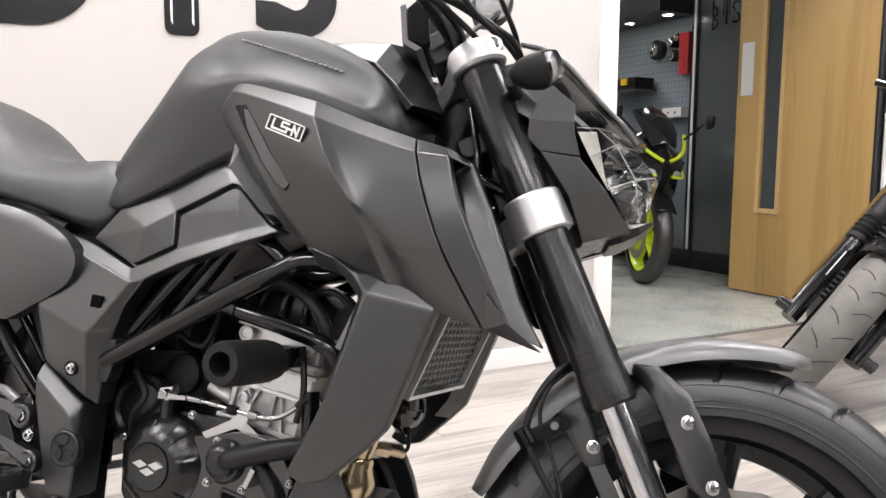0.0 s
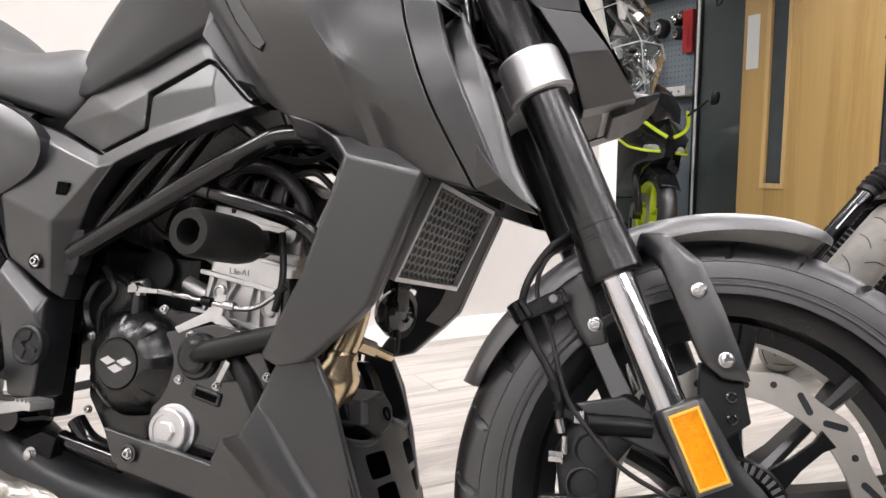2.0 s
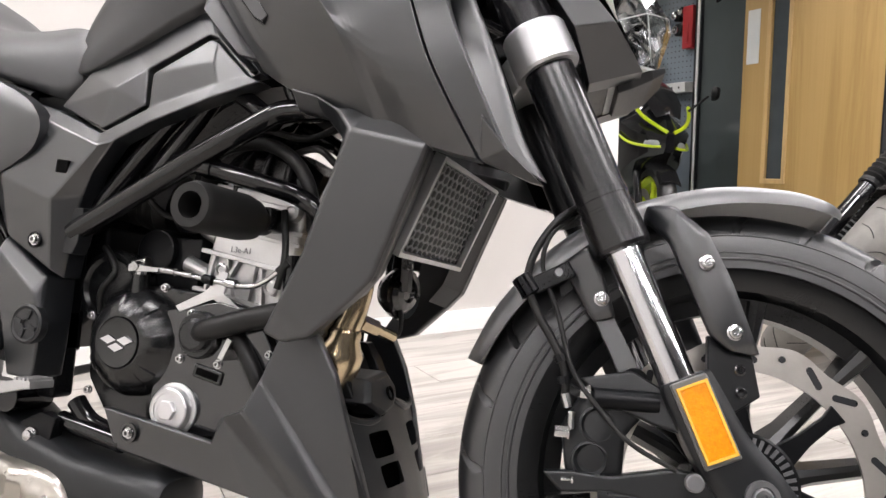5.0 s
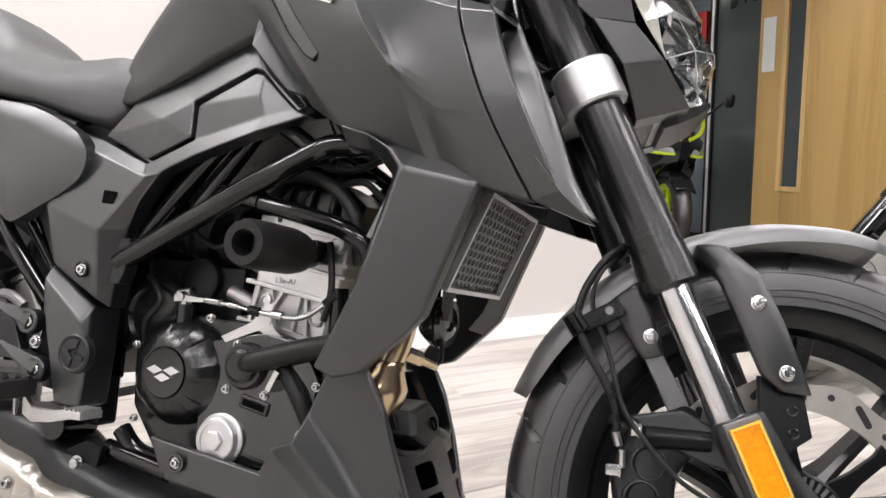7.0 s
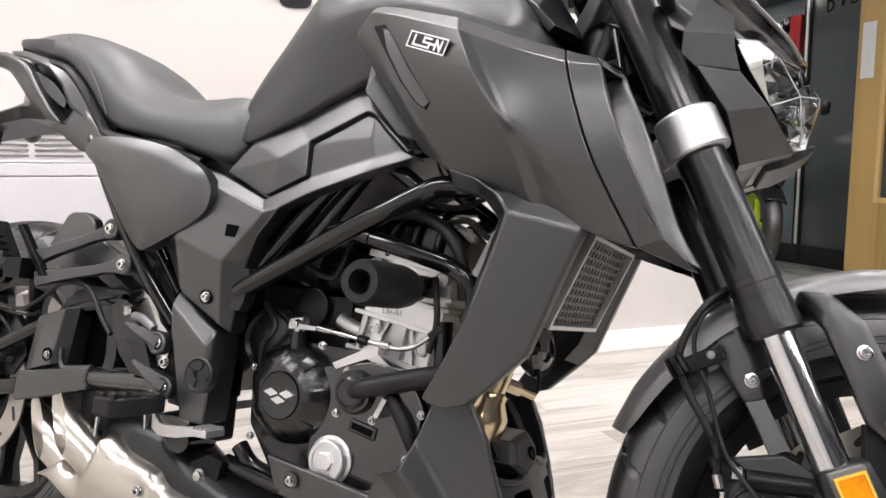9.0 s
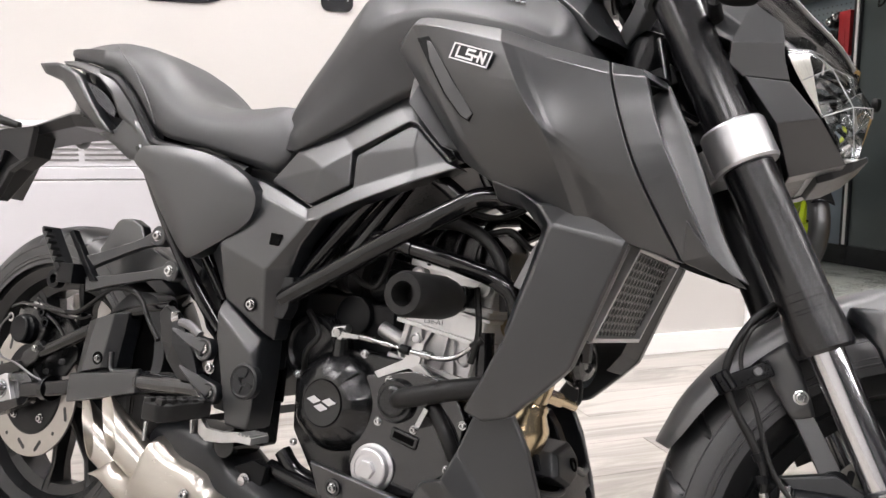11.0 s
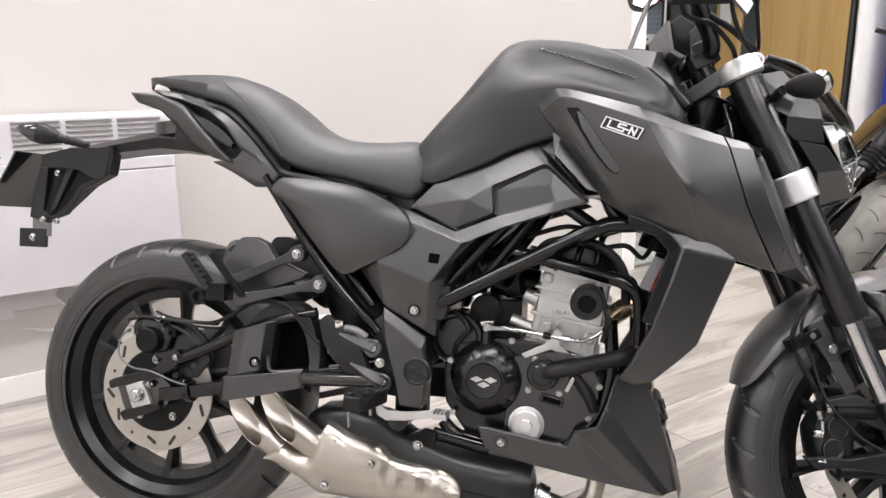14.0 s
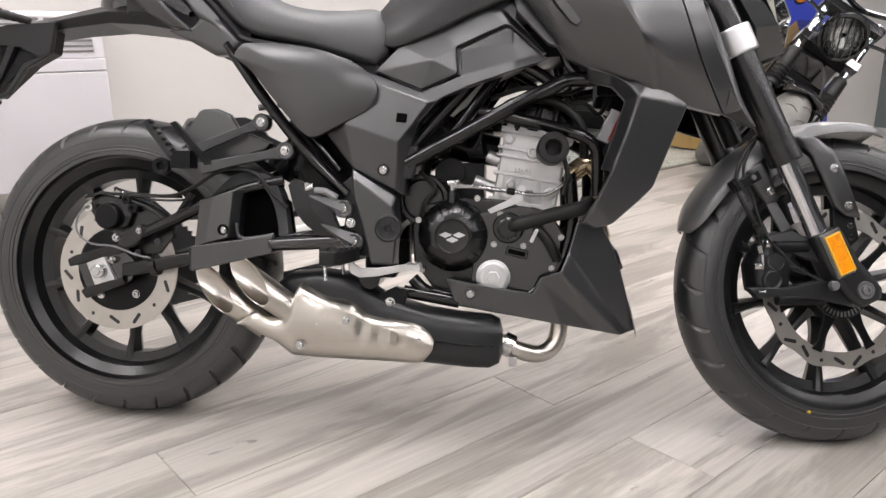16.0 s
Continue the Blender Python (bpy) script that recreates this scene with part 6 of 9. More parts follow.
# added dark block that closes the view through to the wall
bm = B()
loft(bm, [(0.33, 0.6, 0.5, 0.04), (0.36, 0.62, 0.45, 0.055), (0.42, 0.62, 0.42, 0.06), (0.5, 0.6, 0.42, 0.06)], lambda x, zt, zb, w: [(0, zt), (w * 0.8, zt), (w, zt - 0.02), (w, zb + 0.02), (w * 0.8, zb), (0, zb)], 2)
part("battery_tray", bm, M_DARK, bike, "black block added to fill the gap ahead of the rear wheel", smooth=30)
bm = B()
cyl(bm, (0.3, 0, 0.5), (0.42, 0, 0.63), 0.032, n=20)
part("shock_absorber", bm, M_DARK, bike, "black rear shock absorber")

# pillion footrest with its twin struts
for p0, p1, y0 in (((0.3, 0.59), (0.17, 0.535), -0.1), ((0.351, 0.536), (0.19, 0.505), -0.114)):
    bm = B()
    a, b = Vector((p0[0], y0, p0[1])), Vector((p1[0] + 0.008, -0.15, p1[1] - 0.004))
    d = (b - a).normalized()
    up = Vector((0, 0, 1)) - d * d.z
    up.normalize()
    rings(bm, [[p + up * h * s + Vector((0, t, 0)) for s, t in ((-1, -0.007), (1, -0.007), (1, 0.007), (-1, 0.007))] for p, h in ((a, 0.013), (a + (b - a) * 0.25, 0.0075), (a + (b - a) * 0.7, 0.0085), (b, 0.012))])
    strut = part("pillion_strut", bm, M_SATIN, bike, "black alloy pillion footrest strut", bevel=0.003)
    bm = B()
    turned(bm, a + Vector((0, 0.006, 0)), (0, -1, 0), [(0, 0.0165), (0.018, 0.0165), (0.02, 0.0145)], 24, True, True)
    part("lug", bm, M_SATIN, strut)
    bolt("bolt", a + Vector((0, -0.013, 0)), (0, -1, 0), 0.0065, strut)
bm = B()
tube(bm, [(0.302, -0.1, 0.588), (0.318, -0.1, 0.606), (0.31, -0.1, 0.619), (0.292, -0.1, 0.618)], 0.006, 10)
part("luggage_hook", bm, M_SATIN, bike, "black luggage hook")
PEG = Matrix.Translation((0.128, -0.162, 0.552)) @ pose(0, 0, 0, 0, 52, 0)
bm = B()
box(bm, (-0.042, -0.014, -0.007), (0.04, 0.014, 0.007), PEG)
peg = part("pillion_peg", bm, M_PLASTIC, bike, "black folding pillion peg", bevel=0.004)
for k in range(6):
    bm = B()
    box(bm, (-0.036 + 0.0125 * k, -0.024, 0.007), (-0.03 + 0.0125 * k, -0.008, 0.013), PEG)
    part("tooth", bm, M_WHEEL, peg, bevel=0.001)
bm = B()
box(bm, (0.15, -0.175, 0.5), (0.188, -0.14, 0.532))
rings(bm, [[(x, y, z) for x, z in q] for y, q in ((-0.158, ((0.142, 0.583), (0.152, 0.587), (0.222, 0.508), (0.208, 0.506))), (-0.146, ((0.142, 0.583), (0.152, 0.587), (0.222, 0.508), (0.208, 0.506))))])
turned(bm, (0.126, -0.15, 0.504), (0, -1, 0), [(0, 0.016), (0.014, 0.016), (0.014, 0.008), (0.004, 0.008)], 24, True, True)
part("peg_clevis", bm, M_DARK, bike, bevel=0.004)

# rider's footrest bracket, peg and brake pedal
bm = B()
facets(bm, [(0.362, 0.472, -0.146), (0.376, 0.484, -0.148), (0.4, 0.474, -0.153), (0.43, 0.452, -0.156), (0.446, 0.43, -0.156), (0.462, 0.392, -0.154), (0.455, 0.378, -0.152), (0.42, 0.38, -0.15), (0.39, 0.404, -0.147), (0.372, 0.43, -0.145), (0.41, 0.43, -0.159)],
       [(0, 1, 2, 10, 9), (2, 3, 4, 10), (4, 5, 6, 10), (6, 7, 8, 10), (8, 9, 10)], 0.016)
hanger = part("footrest_hanger", bm, M_PLASTIC, bike, "black alloy rider's footrest hanger", bevel=0.003)
for tip, boss in (((0.405, 0.452), (0.468, 0.429)), ((0.428, 0.4), (0.488, 0.369))):
    bm = B()
    t_, b_ = Vector((tip[0], -0.156, tip[1])), Vector((boss[0], -0.153, boss[1]))
    n_ = Vector((-(b_ - t_).z, 0, (b_ - t_).x)).normalized()
    rings(bm, [[p - n_ * h, p - n_ * h * 0.3 + Vector((0, -d, 0)), p + n_ * h, p + n_ * h + Vector((0, 0.014, 0)), p - n_ * h + Vector((0, 0.014, 0))] for p, h, d in ((t_, 0.002, 0.001), (t_.lerp(b_, 0.5), 0.009, 0.006), (b_, 0.015, 0.003))])
    turned(bm, b_ + Vector((0, 0.012, 0)), (0, -1, 0), [(0, 0.0165), (0.013, 0.0165), (0.015, 0.0145), (0.014, 0.0105), (0.009, 0.0095)], 24, True, True)
    part("hanger_spike", bm, M_SATIN, hanger, "pointed rib of the hanger", smooth=35)
for x, z in ((0.468, 0.429), (0.488, 0.369), (0.481, 0.404)):
    bolt("bolt", (x, -0.148, z), (0, -1, 0), 0.0065, hanger)
bm = B()
cyl(bm, (0.4, -0.145, 0.455), (0.4, -0.15, 0.477), 0.007, n=12)
cyl(bm, (0.398, -0.15, 0.465), (0.412, -0.15, 0.47), 0.006, n=10)
part("master_cylinder_cap", bm, M_STEEL, hanger, "bright brake line union", bevel=0.001)
bm = B()
tube(bm, [(0.415, -0.15, 0.462), (0.435, -0.152, 0.46), (0.455, -0.15, 0.448)], 0.007, 10)
part("brake_line", bm, M_STEELDARK, bike)
bm = B()
rings(bm, [[(x - w, y, z - 0.014), (x + w, y, z - 0.014), (x + w, y, z + 0.012), (x - w, y, z + 0.012)] for x, y, z, w in ((0.486, -0.155, 0.35, 0.015), (0.478, -0.175, 0.349, 0.019), (0.462, -0.215, 0.345, 0.02), (0.456, -0.228, 0.345, 0.015))])
peg2 = part("rider_peg", bm, M_SOFT, bike, "black rubber-topped rider's footpeg", bevel=0.007)
for k in range(5):
    for q in (-1, 1):
        bm = B()
        yy = -0.166 - 0.0135 * k
        xx = 0.481 - 0.0055 * k + q * 0.0105
        box(bm, (xx - 0.007, yy - 0.005, 0.354), (xx + 0.007, yy + 0.005, 0.3625))
        part("ridge", bm, M_SOFT, peg2, bevel=0.003)
bm = B()
cyl(bm, (0.452, -0.225, 0.33), (0.455, -0.228, 0.305), 0.0028, n=8)
part("peg_feeler", bm, M_STEEL, peg2, "steel peg feeler")
bm = B()
rings(bm, [[(x, y + d, z + e) for d, e in ((-0.004, -h), (0.004, -h), (0.004, h), (-0.004, h))] for x, y, z, h in ((0.475, -0.15, 0.345, 0.009), (0.482, -0.155, 0.325, 0.012), (0.5, -0.158, 0.314, 0.009), (0.535, -0.162, 0.316, 0.0075), (0.58, -0.168, 0.325, 0.006), (0.6, -0.17, 0.33, 0.0055))])
pedal = part("brake_pedal", bm, M_ALU, bike, "bare alloy brake pedal", bevel=0.002)
bm = B()
box(bm, (0.59, -0.2, 0.324), (0.616, -0.165, 0.333))
for k in range(4):
    box(bm, (0.591 + 0.0065 * k, -0.2, 0.332), (0.594 + 0.0065 * k, -0.165, 0.336))
part("pedal_tip", bm, M_ALU, pedal, bevel=0.001)
rod("pedal_spring", [(0.465, -0.155, 0.36), (0.468, -0.157, 0.33), (0.47, -0.157, 0.31)], 0.0035, M_STEEL, n=8)
# lower mounts by the silencer
for x, z, r in ((0.552, 0.256, 0.0065), (0.552, 0.233, 0.0105)):
    bm = B()
    turned(bm, (x, -0.125, z), (0, -1, 0), [(0, r * 1.5), (0.006, r * 1.5), (0.006, r), (0.012, r), (0.013, r * 0.7)], 20, True, True)
    part("mount_bolt", bm, M_STEEL, bike, "bright mounting bolt")
bm = B()
facets(bm, [(0.528, 0.27, -0.126), (0.56, 0.285, -0.126), (0.585, 0.28, -0.126), (0.575, 0.235, -0.126), (0.566, 0.215, -0.126), (0.536, 0.215, -0.126), (0.53, 0.24, -0.126)], [(0, 1, 2, 3, 4, 5, 6)], 0.02)
part("silencer_hanger", bm, M_DARK, bike, bevel=0.003)
bm = B()
cyl(bm, (0.515, -0.14, 0.3), (0.515, -0.08, 0.3), 0.019, n=24)
part("pivot_boss", bm, M_FRAME, bike, bevel=0.002)
bm = B()
cyl(bm, (0.575, -0.105, 0.275), (0.68, -0.11, 0.258), 0.012, n=16)
part("cross_tube", bm, M_FRAME, bike, "glossy black lower frame tube")
bm = B()
box(bm, (0.5, -0.11, 0.3), (0.56, -0.075, 0.5))
twin("pivot_casting", bm, M_DARK, None, "black pivot casting", bevel=0.01)

bm = B()
turned(bm, (0.607, -0.02, 0.448), (0, -1, 0), [(0, 0.05), (0.06, 0.05), (0.066, 0.046), (0.066, 0.04), (0.061, 0.036), (0.061, 0.001)], 36, True, True)
part("generator_cover", bm, M_ENGINE, engine, "round black casing behind the clutch", smooth=30)
bm = B()
arm(bm, [(0.47, -0.07, 0.07, 0.37, 0.47), (0.52, -0.08, 0.08, 0.36, 0.5), (0.585, -0.07, 0.07, 0.42, 0.53)])
part("frame_casting", bm, M_DARK, bike, "black frame casting round the swingarm pivot", bevel=0.01)
bm = B()
facets(bm, [(0.452, 0.47, -0.128), (0.492, 0.5, -0.132), (0.525, 0.44, -0.132), (0.52, 0.34, -0.13), (0.478, 0.345, -0.13), (0.462, 0.385, -0.13), (0.468, 0.42, -0.13)], [(0, 1, 2, 6), (6, 2, 3, 4, 5)], 0.03)
twin("pivot_plate", bm, M_PLASTIC, None, "black plate behind the footrest hanger", bevel=0.003)

# ---- tail bracket, lamps and plate ----
bm = B()
rings(bm, [[(x, y, z + e) for y, e in ((-w, 0), (-w * 0.6, h), (w * 0.6, h), (w, 0), (w * 0.8, -h), (-w * 0.8, -h))] for x, z, w, h in ((0.15, 0.79, 0.09, 0.025), (0.05, 0.805, 0.08, 0.022), (-0.03, 0.81, 0.065, 0.02), (-0.12, 0.798, 0.055, 0.016), (-0.2, 0.785, 0.05, 0.014), (-0.26, 0.772, 0.045, 0.012))])
tail = part("tail_bracket", bm, M_PLASTIC, bike, "black plastic number plate bracket", bevel=0.004)
for v, f in (([(-0.3, 0.772), (-0.235, 0.786), (-0.135, 0.79), (-0.15, 0.73), (-0.175, 0.722), (-0.215, 0.742), (-0.255, 0.745), (-0.305, 0.745)], [(0, 1, 6, 7), (1, 2, 5, 6), (2, 3, 4, 5)]),
             ([(-0.305, 0.745), (-0.285, 0.745), (-0.3, 0.655), (-0.28, 0.64), (-0.29, 0.628), (-0.335, 0.64), (-0.325, 0.69)], [(0, 1, 2, 6), (2, 3, 4, 5, 6)]),
             ([(-0.24, 0.745), (-0.225, 0.743), (-0.27, 0.66), (-0.285, 0.65)], [(0, 1, 2, 3)]),
             ([(-0.175, 0.722), (-0.15, 0.73), (-0.16, 0.722), (-0.205, 0.7), (-0.245, 0.648), (-0.285, 0.634), (-0.28, 0.645), (-0.25, 0.655), (-0.21, 0.71)], [(0, 1, 2, 3, 8), (3, 4, 7, 8), (4, 5, 6, 7)])):
    bm = B()
    facets(bm, [(x, z, -0.058 - 0.08 * (z - 0.7)) for x, z in v], f, 0.012)
    part("plate_wing", bm, M_PLASTIC, tail, "black slotted plate bracket cheek", bevel=0.003)
bm = B()
rings(bm, [[(x, y, z) for x, z in ((-0.3, 0.765), (-0.15, 0.78), (-0.158, 0.735), (-0.205, 0.71), (-0.28, 0.645), (-0.328, 0.648))] for y in (-0.05, -0.005)])
part("bracket_core", bm, M_DARK, tail, "black inner plate bracket", bevel=0.004)
bm = B()
rings(bm, [[(x - d, y, z + d * 0.55) for x, z in ((-0.33, 0.775), (-0.395, 0.66))] + [(x - d, -y, z + d * 0.55) for x, z in ((-0.395, 0.66), (-0.33, 0.775))] for d, y in ((0, -0.1), (0.004, -0.1))])
part("number_plate", bm, M_GLOSS, bike, "dark blank number plate holder", bevel=0.002)
bm = B()
box(bm, (-0.335, -0.044, 0.6), (-0.29, -0.041, 0.65))
part("reflector_stay", bm, M_STEELDARK, tail)
bm = B()
box(bm, (-0.367, -0.045, 0.576), (-0.3, -0.038, 0.616))
refl = part("reflector_plate", bm, M_PLASTIC, bike, "black square reflector plate", bevel=0.003)
bolt("bolt", (-0.332, -0.045, 0.597), (0, -1, 0), 0.006, refl)
for x, z in ((-0.295, 0.635), (-0.262, 0.633), (-0.262, 0.734)):
    bolt("bolt", (x, -0.06, z), (0, -1, 0), 0.005, tail)


def lamp_pod(base, tip, r, lens, name, stem=0.5):
    """A leaf-shaped indicator on a rubber stalk."""
    base, tip = Vector(base), Vector(tip)
    bm = B()
    d = (tip - base)
    tube(bm, [base + d * (stem + 0.06) * (i / 10) for i in range(11)], lambda t: r * (0.34 + 0.12 * t + 0.05 * math.sin(30 * t)), 14, smooth=False)
    stalk = part(name, bm, M_SOFT, bike, "black leaf-shaped indicator on a rubber stalk", smooth=50)
    u, v = frame_of(d.normalized())
    if abs(u.z) > abs(v.z):
        u, v = v, u
    def loop(t):
        k = math.sin(math.pi * (0.06 + 0.92 * t)) ** 0.7
        return [base + d * (stem + (1 - stem) * t) + u * (r * 0.8 * k * math.cos(a)) + v * (r * k * math.sin(a)) for a in (2 * math.pi * i / 24 for i in range(24))]
    bm = B()
    rings(bm, [loop(0.55 * q / 8) for q in range(9)])
    part("shell", bm, M_PLASTIC, stalk, smooth=60)
    bm = B()
    rings(bm, [loop(0.56 + 0.44 * q / 7) for q in range(8)])
    part("lens", bm, lens, stalk, "indicator lens", smooth=60)
    return stalk


lamp_pod((-0.19, -0.06, 0.792), (-0.312, -0.12, 0.821), 0.0215, M_SMOKEDARK, "rear_indicator", 0.38)
lamp_pod((-0.19, 0.06, 0.792), (-0.27, 0.15, 0.815), 0.0215, M_SMOKEDARK, "rear_indicator", 0.38)
bm = B()
loft(bm, [(-0.06, 0.838, 0.81, 0.03), (-0.04, 0.848, 0.812, 0.05), (0.0, 0.85, 0.82, 0.06), (0.05, 0.87, 0.82, 0.07)], lambda x, zt, zb, w: [(0, zt), (w, zt - 0.004), (w, zb), (0, zb)], 2)
part("tail_light", bm, M_SMOKEDARK, bike, "dark smoked tail light under the seat", smooth=30)

# ---- fork, front brake, mudguard ----
M_AMBERRIM = surf("pale amber plastic", (0.75, 0.42, 0.06), 0.2, var=0.1, coat=0.5)
# base raised above the bodywork black to paint in overhead sheen
M_MUDGUARD = surf("matte black lightened for sheen", (0.08, 0.081, 0.084), 0.38, coat=0.2, film=0.36, var=0.08, fine=900, bump=0.02, rvar=0.03, spec=1.0, depth=0.0003)
M_FORK = surf("semi-gloss black fork tube", (0.006, 0.006, 0.007), 0.25, var=0.05, fine=900, bump=0.0, rvar=0.015, depth=0.0003)
TU, TV = 0.0245, 0.1
for s in (-1, 1):
    v = s * TV
    bm = B()
    turned(bm, (TU, v, 0.13), (0, 0, 1), [(0, 0.0265), (0.0, 0.0275), (0.245, 0.0275), (0.25, 0.026)], 32, True, True)
    leg = fpart("fork_leg", bm, M_FORK, label="gloss black upside-down fork leg", smooth=40)
    bm = B()
    turned(bm, (TU, v, 0.13), (0, 0, -1), [(0, 0.0275), (0.148, 0.0278), (0.1485, 0.0285), (0.156, 0.0285), (0.1565, 0.0279), (0.166, 0.0279), (0.1665, 0.0288), (0.17, 0.0288), (0.1705, 0.0295), (0.2, 0.0303), (0.208, 0.0303), (0.212, 0.0288), (0.212, 0.019)], 48, False, True)
    fpart("lower_tube", bm, M_FORK, leg, smooth=14)
    bm = B()
    cyl(bm, (TU, v, -0.08), (TU, v, -0.235), 0.0188, n=32)
    fpart("slider", bm, M_CHROME, leg, "polished chrome slider")
    bm = B()
    rings(bm, [[(u0, v - hv, w), (u0, v + hv, w), (u1, v + hv, w), (u1, v - hv, w)] for u0, u1, hv, w in ((0.006, 0.054, 0.024, -0.22), (0.004, 0.056, 0.026, -0.235), (0.006, 0.062, 0.026, -0.29), (0.012, 0.076, 0.026, -0.33), (0.022, 0.082, 0.026, -0.355), (0.035, 0.075, 0.022, -0.372))])
    foot = fpart("axle_clamp", bm, M_PLASTIC, leg, "black cast fork foot", blend=0.4)
    bm = B()
    turned(bm, (0.05, v + s * 0.026, -0.344), (0, s, 0), [(0, 0.016), (0.004, 0.0155), (0.004, 0.011), (0.001, 0.0105), (0.001, 0.001)], 24, True, True)
    fpart("axle_end", bm, M_STEELDARK, foot)
    if s < 0:
        bm = B()
        turned(bm, (0.05, v - 0.027, -0.344), (0, -1, 0), [(0, 0.009), (0.005, 0.009), (0.006, 0.0075), (0.006, 0.004), (0.003, 0.004)], 16, True, True)
        fpart("bolt", bm, M_STEELDARK, foot)
        bm = B()
        turned(bm, (-0.002, v - 0.024, -0.312), (0, -1, 0), [(0, 0.009), (0.008, 0.0085), (0.009, 0.007)], 16, True, True)
        fpart("bolt", bm, M_STEELDARK, foot)
        m = Matrix.Translation((0.0295, -0.127, -0.264))
        bm = B()
        box(bm, (-0.018, -0.002, -0.042), (0.018, 0.008, 0.042), m)
        plate = fpart("reflector_mount", bm, M_SMOKEPLATE, leg, "translucent grey reflector backing", bevel=0.003)
        bm = B()
        box(bm, (-0.0135, -0.0065, -0.035), (0.0135, -0.002, 0.035), m)
        fpart("reflector", bm, M_ORANGE, plate, "amber rectangular reflector", bevel=0.0025)
        for lo, hi in (((-0.0152, -0.0085, -0.037), (-0.0128, -0.004, 0.037)), ((0.0128, -0.0085, -0.037), (0.0152, -0.004, 0.037)), ((-0.0128, -0.0085, 0.0345), (0.0128, -0.004, 0.037)), ((-0.0128, -0.0085, -0.037), (0.0128, -0.004, -0.0345))):
            bm = B()
            box(bm, lo, hi, m)
            fpart("reflector_rim", bm, M_AMBERRIM, plate, "pale amber rim")
# triple clamps
for s in (1, -1):
    bm = B()
    turned(bm, (TU, s * TV, 0.128), (0, 0, 1), [(0, 0.0256), (0.0, 0.034), (0.003, 0.036), (0.046, 0.036), (0.049, 0.034), (0.049, 0.0256)], 48)
    lower = fpart("lower_clamp", bm, M_SILVER, label="satin silver lower fork clamp")
bm = B()
rings(bm, [[(a, v, w) for a, w in ((u - 0.03, 0.132), (u + 0.03, 0.132), (u + 0.03, 0.172), (u - 0.03, 0.172))] for v, u in ((-0.075, 0.02), (-0.04, 0.0), (0.04, 0.0), (0.075, 0.02))])
fpart("clamp_bridge", bm, M_ALU, lower, bevel=0.006)
for w in (0.14, 0.164):
    bm = B()
    cyl(bm, (0.062, -0.075, w), (0.062, -0.055, w), 0.006, n=12)
    fpart("bolt", bm, M_STEELDARK, lower)
for s in (1, -1):
    bm = B()
    turned(bm, (TU, s * TV, 0.352), (0, 0, 1), [(0, 0.0256), (0.0, 0.033), (0.004, 0.036), (0.024, 0.036), (0.03, 0.033), (0.03, 0.028), (0.034, 0.026), (0.034, 0.001)], 48, False, True)
    upper = fpart("upper_clamp", bm, M_SILVER, label="satin silver upper fork clamp")
for s in (-1, 1):
    bm = B()
    rings(bm, [[(u - h, v, 0.358), (u + h, v, 0.358), (u + h, v, 0.384), (u - h, v, 0.384)] for v, u, h in ((s * 0.088, 0.014, 0.02), (s * 0.065, 0.0, 0.014), (s * 0.04, -0.01, 0.012), (s * 0.018, -0.018, 0.014), (0, -0.02, 0.018))])
    fpart("clamp_wing", bm, M_SILVER, upper, "satin silver arm of the clamp", bevel=0.006)
    bm = B()
    cyl(bm, (0.049, s * 0.12, 0.372), (0.049, s * 0.085, 0.372), 0.0125, n=24)
    box(bm, (0.024, s * 0.112, 0.361), (0.049, s * 0.09, 0.383))
    ear = fpart("clamp_ear", bm, M_SILVER, upper, bevel=0.002)
    bm = B()
    turned(bm, (0.049, s * 0.12, 0.372), (0, s, 0), [(0, 0.0085), (0.003, 0.0085), (0.004, 0.007), (0.004, 0.004), (0.001, 0.0035)], 16, True, True)
    fpart("bolt", bm, M_STEEL, ear)
bm = B()
cyl(bm, (0, 0, -0.02), (0, 0, 0.4), 0.018, n=20)
fpart("steering_stem", bm, M_DARK)
for k, (u, v, w) in enumerate(((0.005, -0.03, 0.2), (0.0, 0.03, 0.24), (-0.015, -0.04, 0.28), (0.01, 0.0, 0.31))):
    bm = B()
    box(bm, (u - 0.02, v - 0.018, w - 0.014), (u + 0.015, v + 0.018, w + 0.014))
    fpart("wiring_block", bm, M_GLOSS if k % 2 else M_DARK, label="black wiring connector", bevel=0.005)
for q in ([(-0.03, -0.05, 0.12), (-0.05, -0.06, 0.17), (-0.04, -0.05, 0.24), (0.0, -0.04, 0.3)], [(-0.02, -0.06, 0.19), (-0.06, -0.065, 0.2), (-0.09, -0.06, 0.19)], [(-0.05, -0.03, 0.22), (-0.02, -0.055, 0.25), (0.0, -0.05, 0.33)], [(-0.06, -0.05, 0.24), (-0.03, -0.07, 0.235), (0.0, -0.06, 0.21)]):
    rod("wiring", q, 0.006, M_GLOSS, fork=True, n=8)

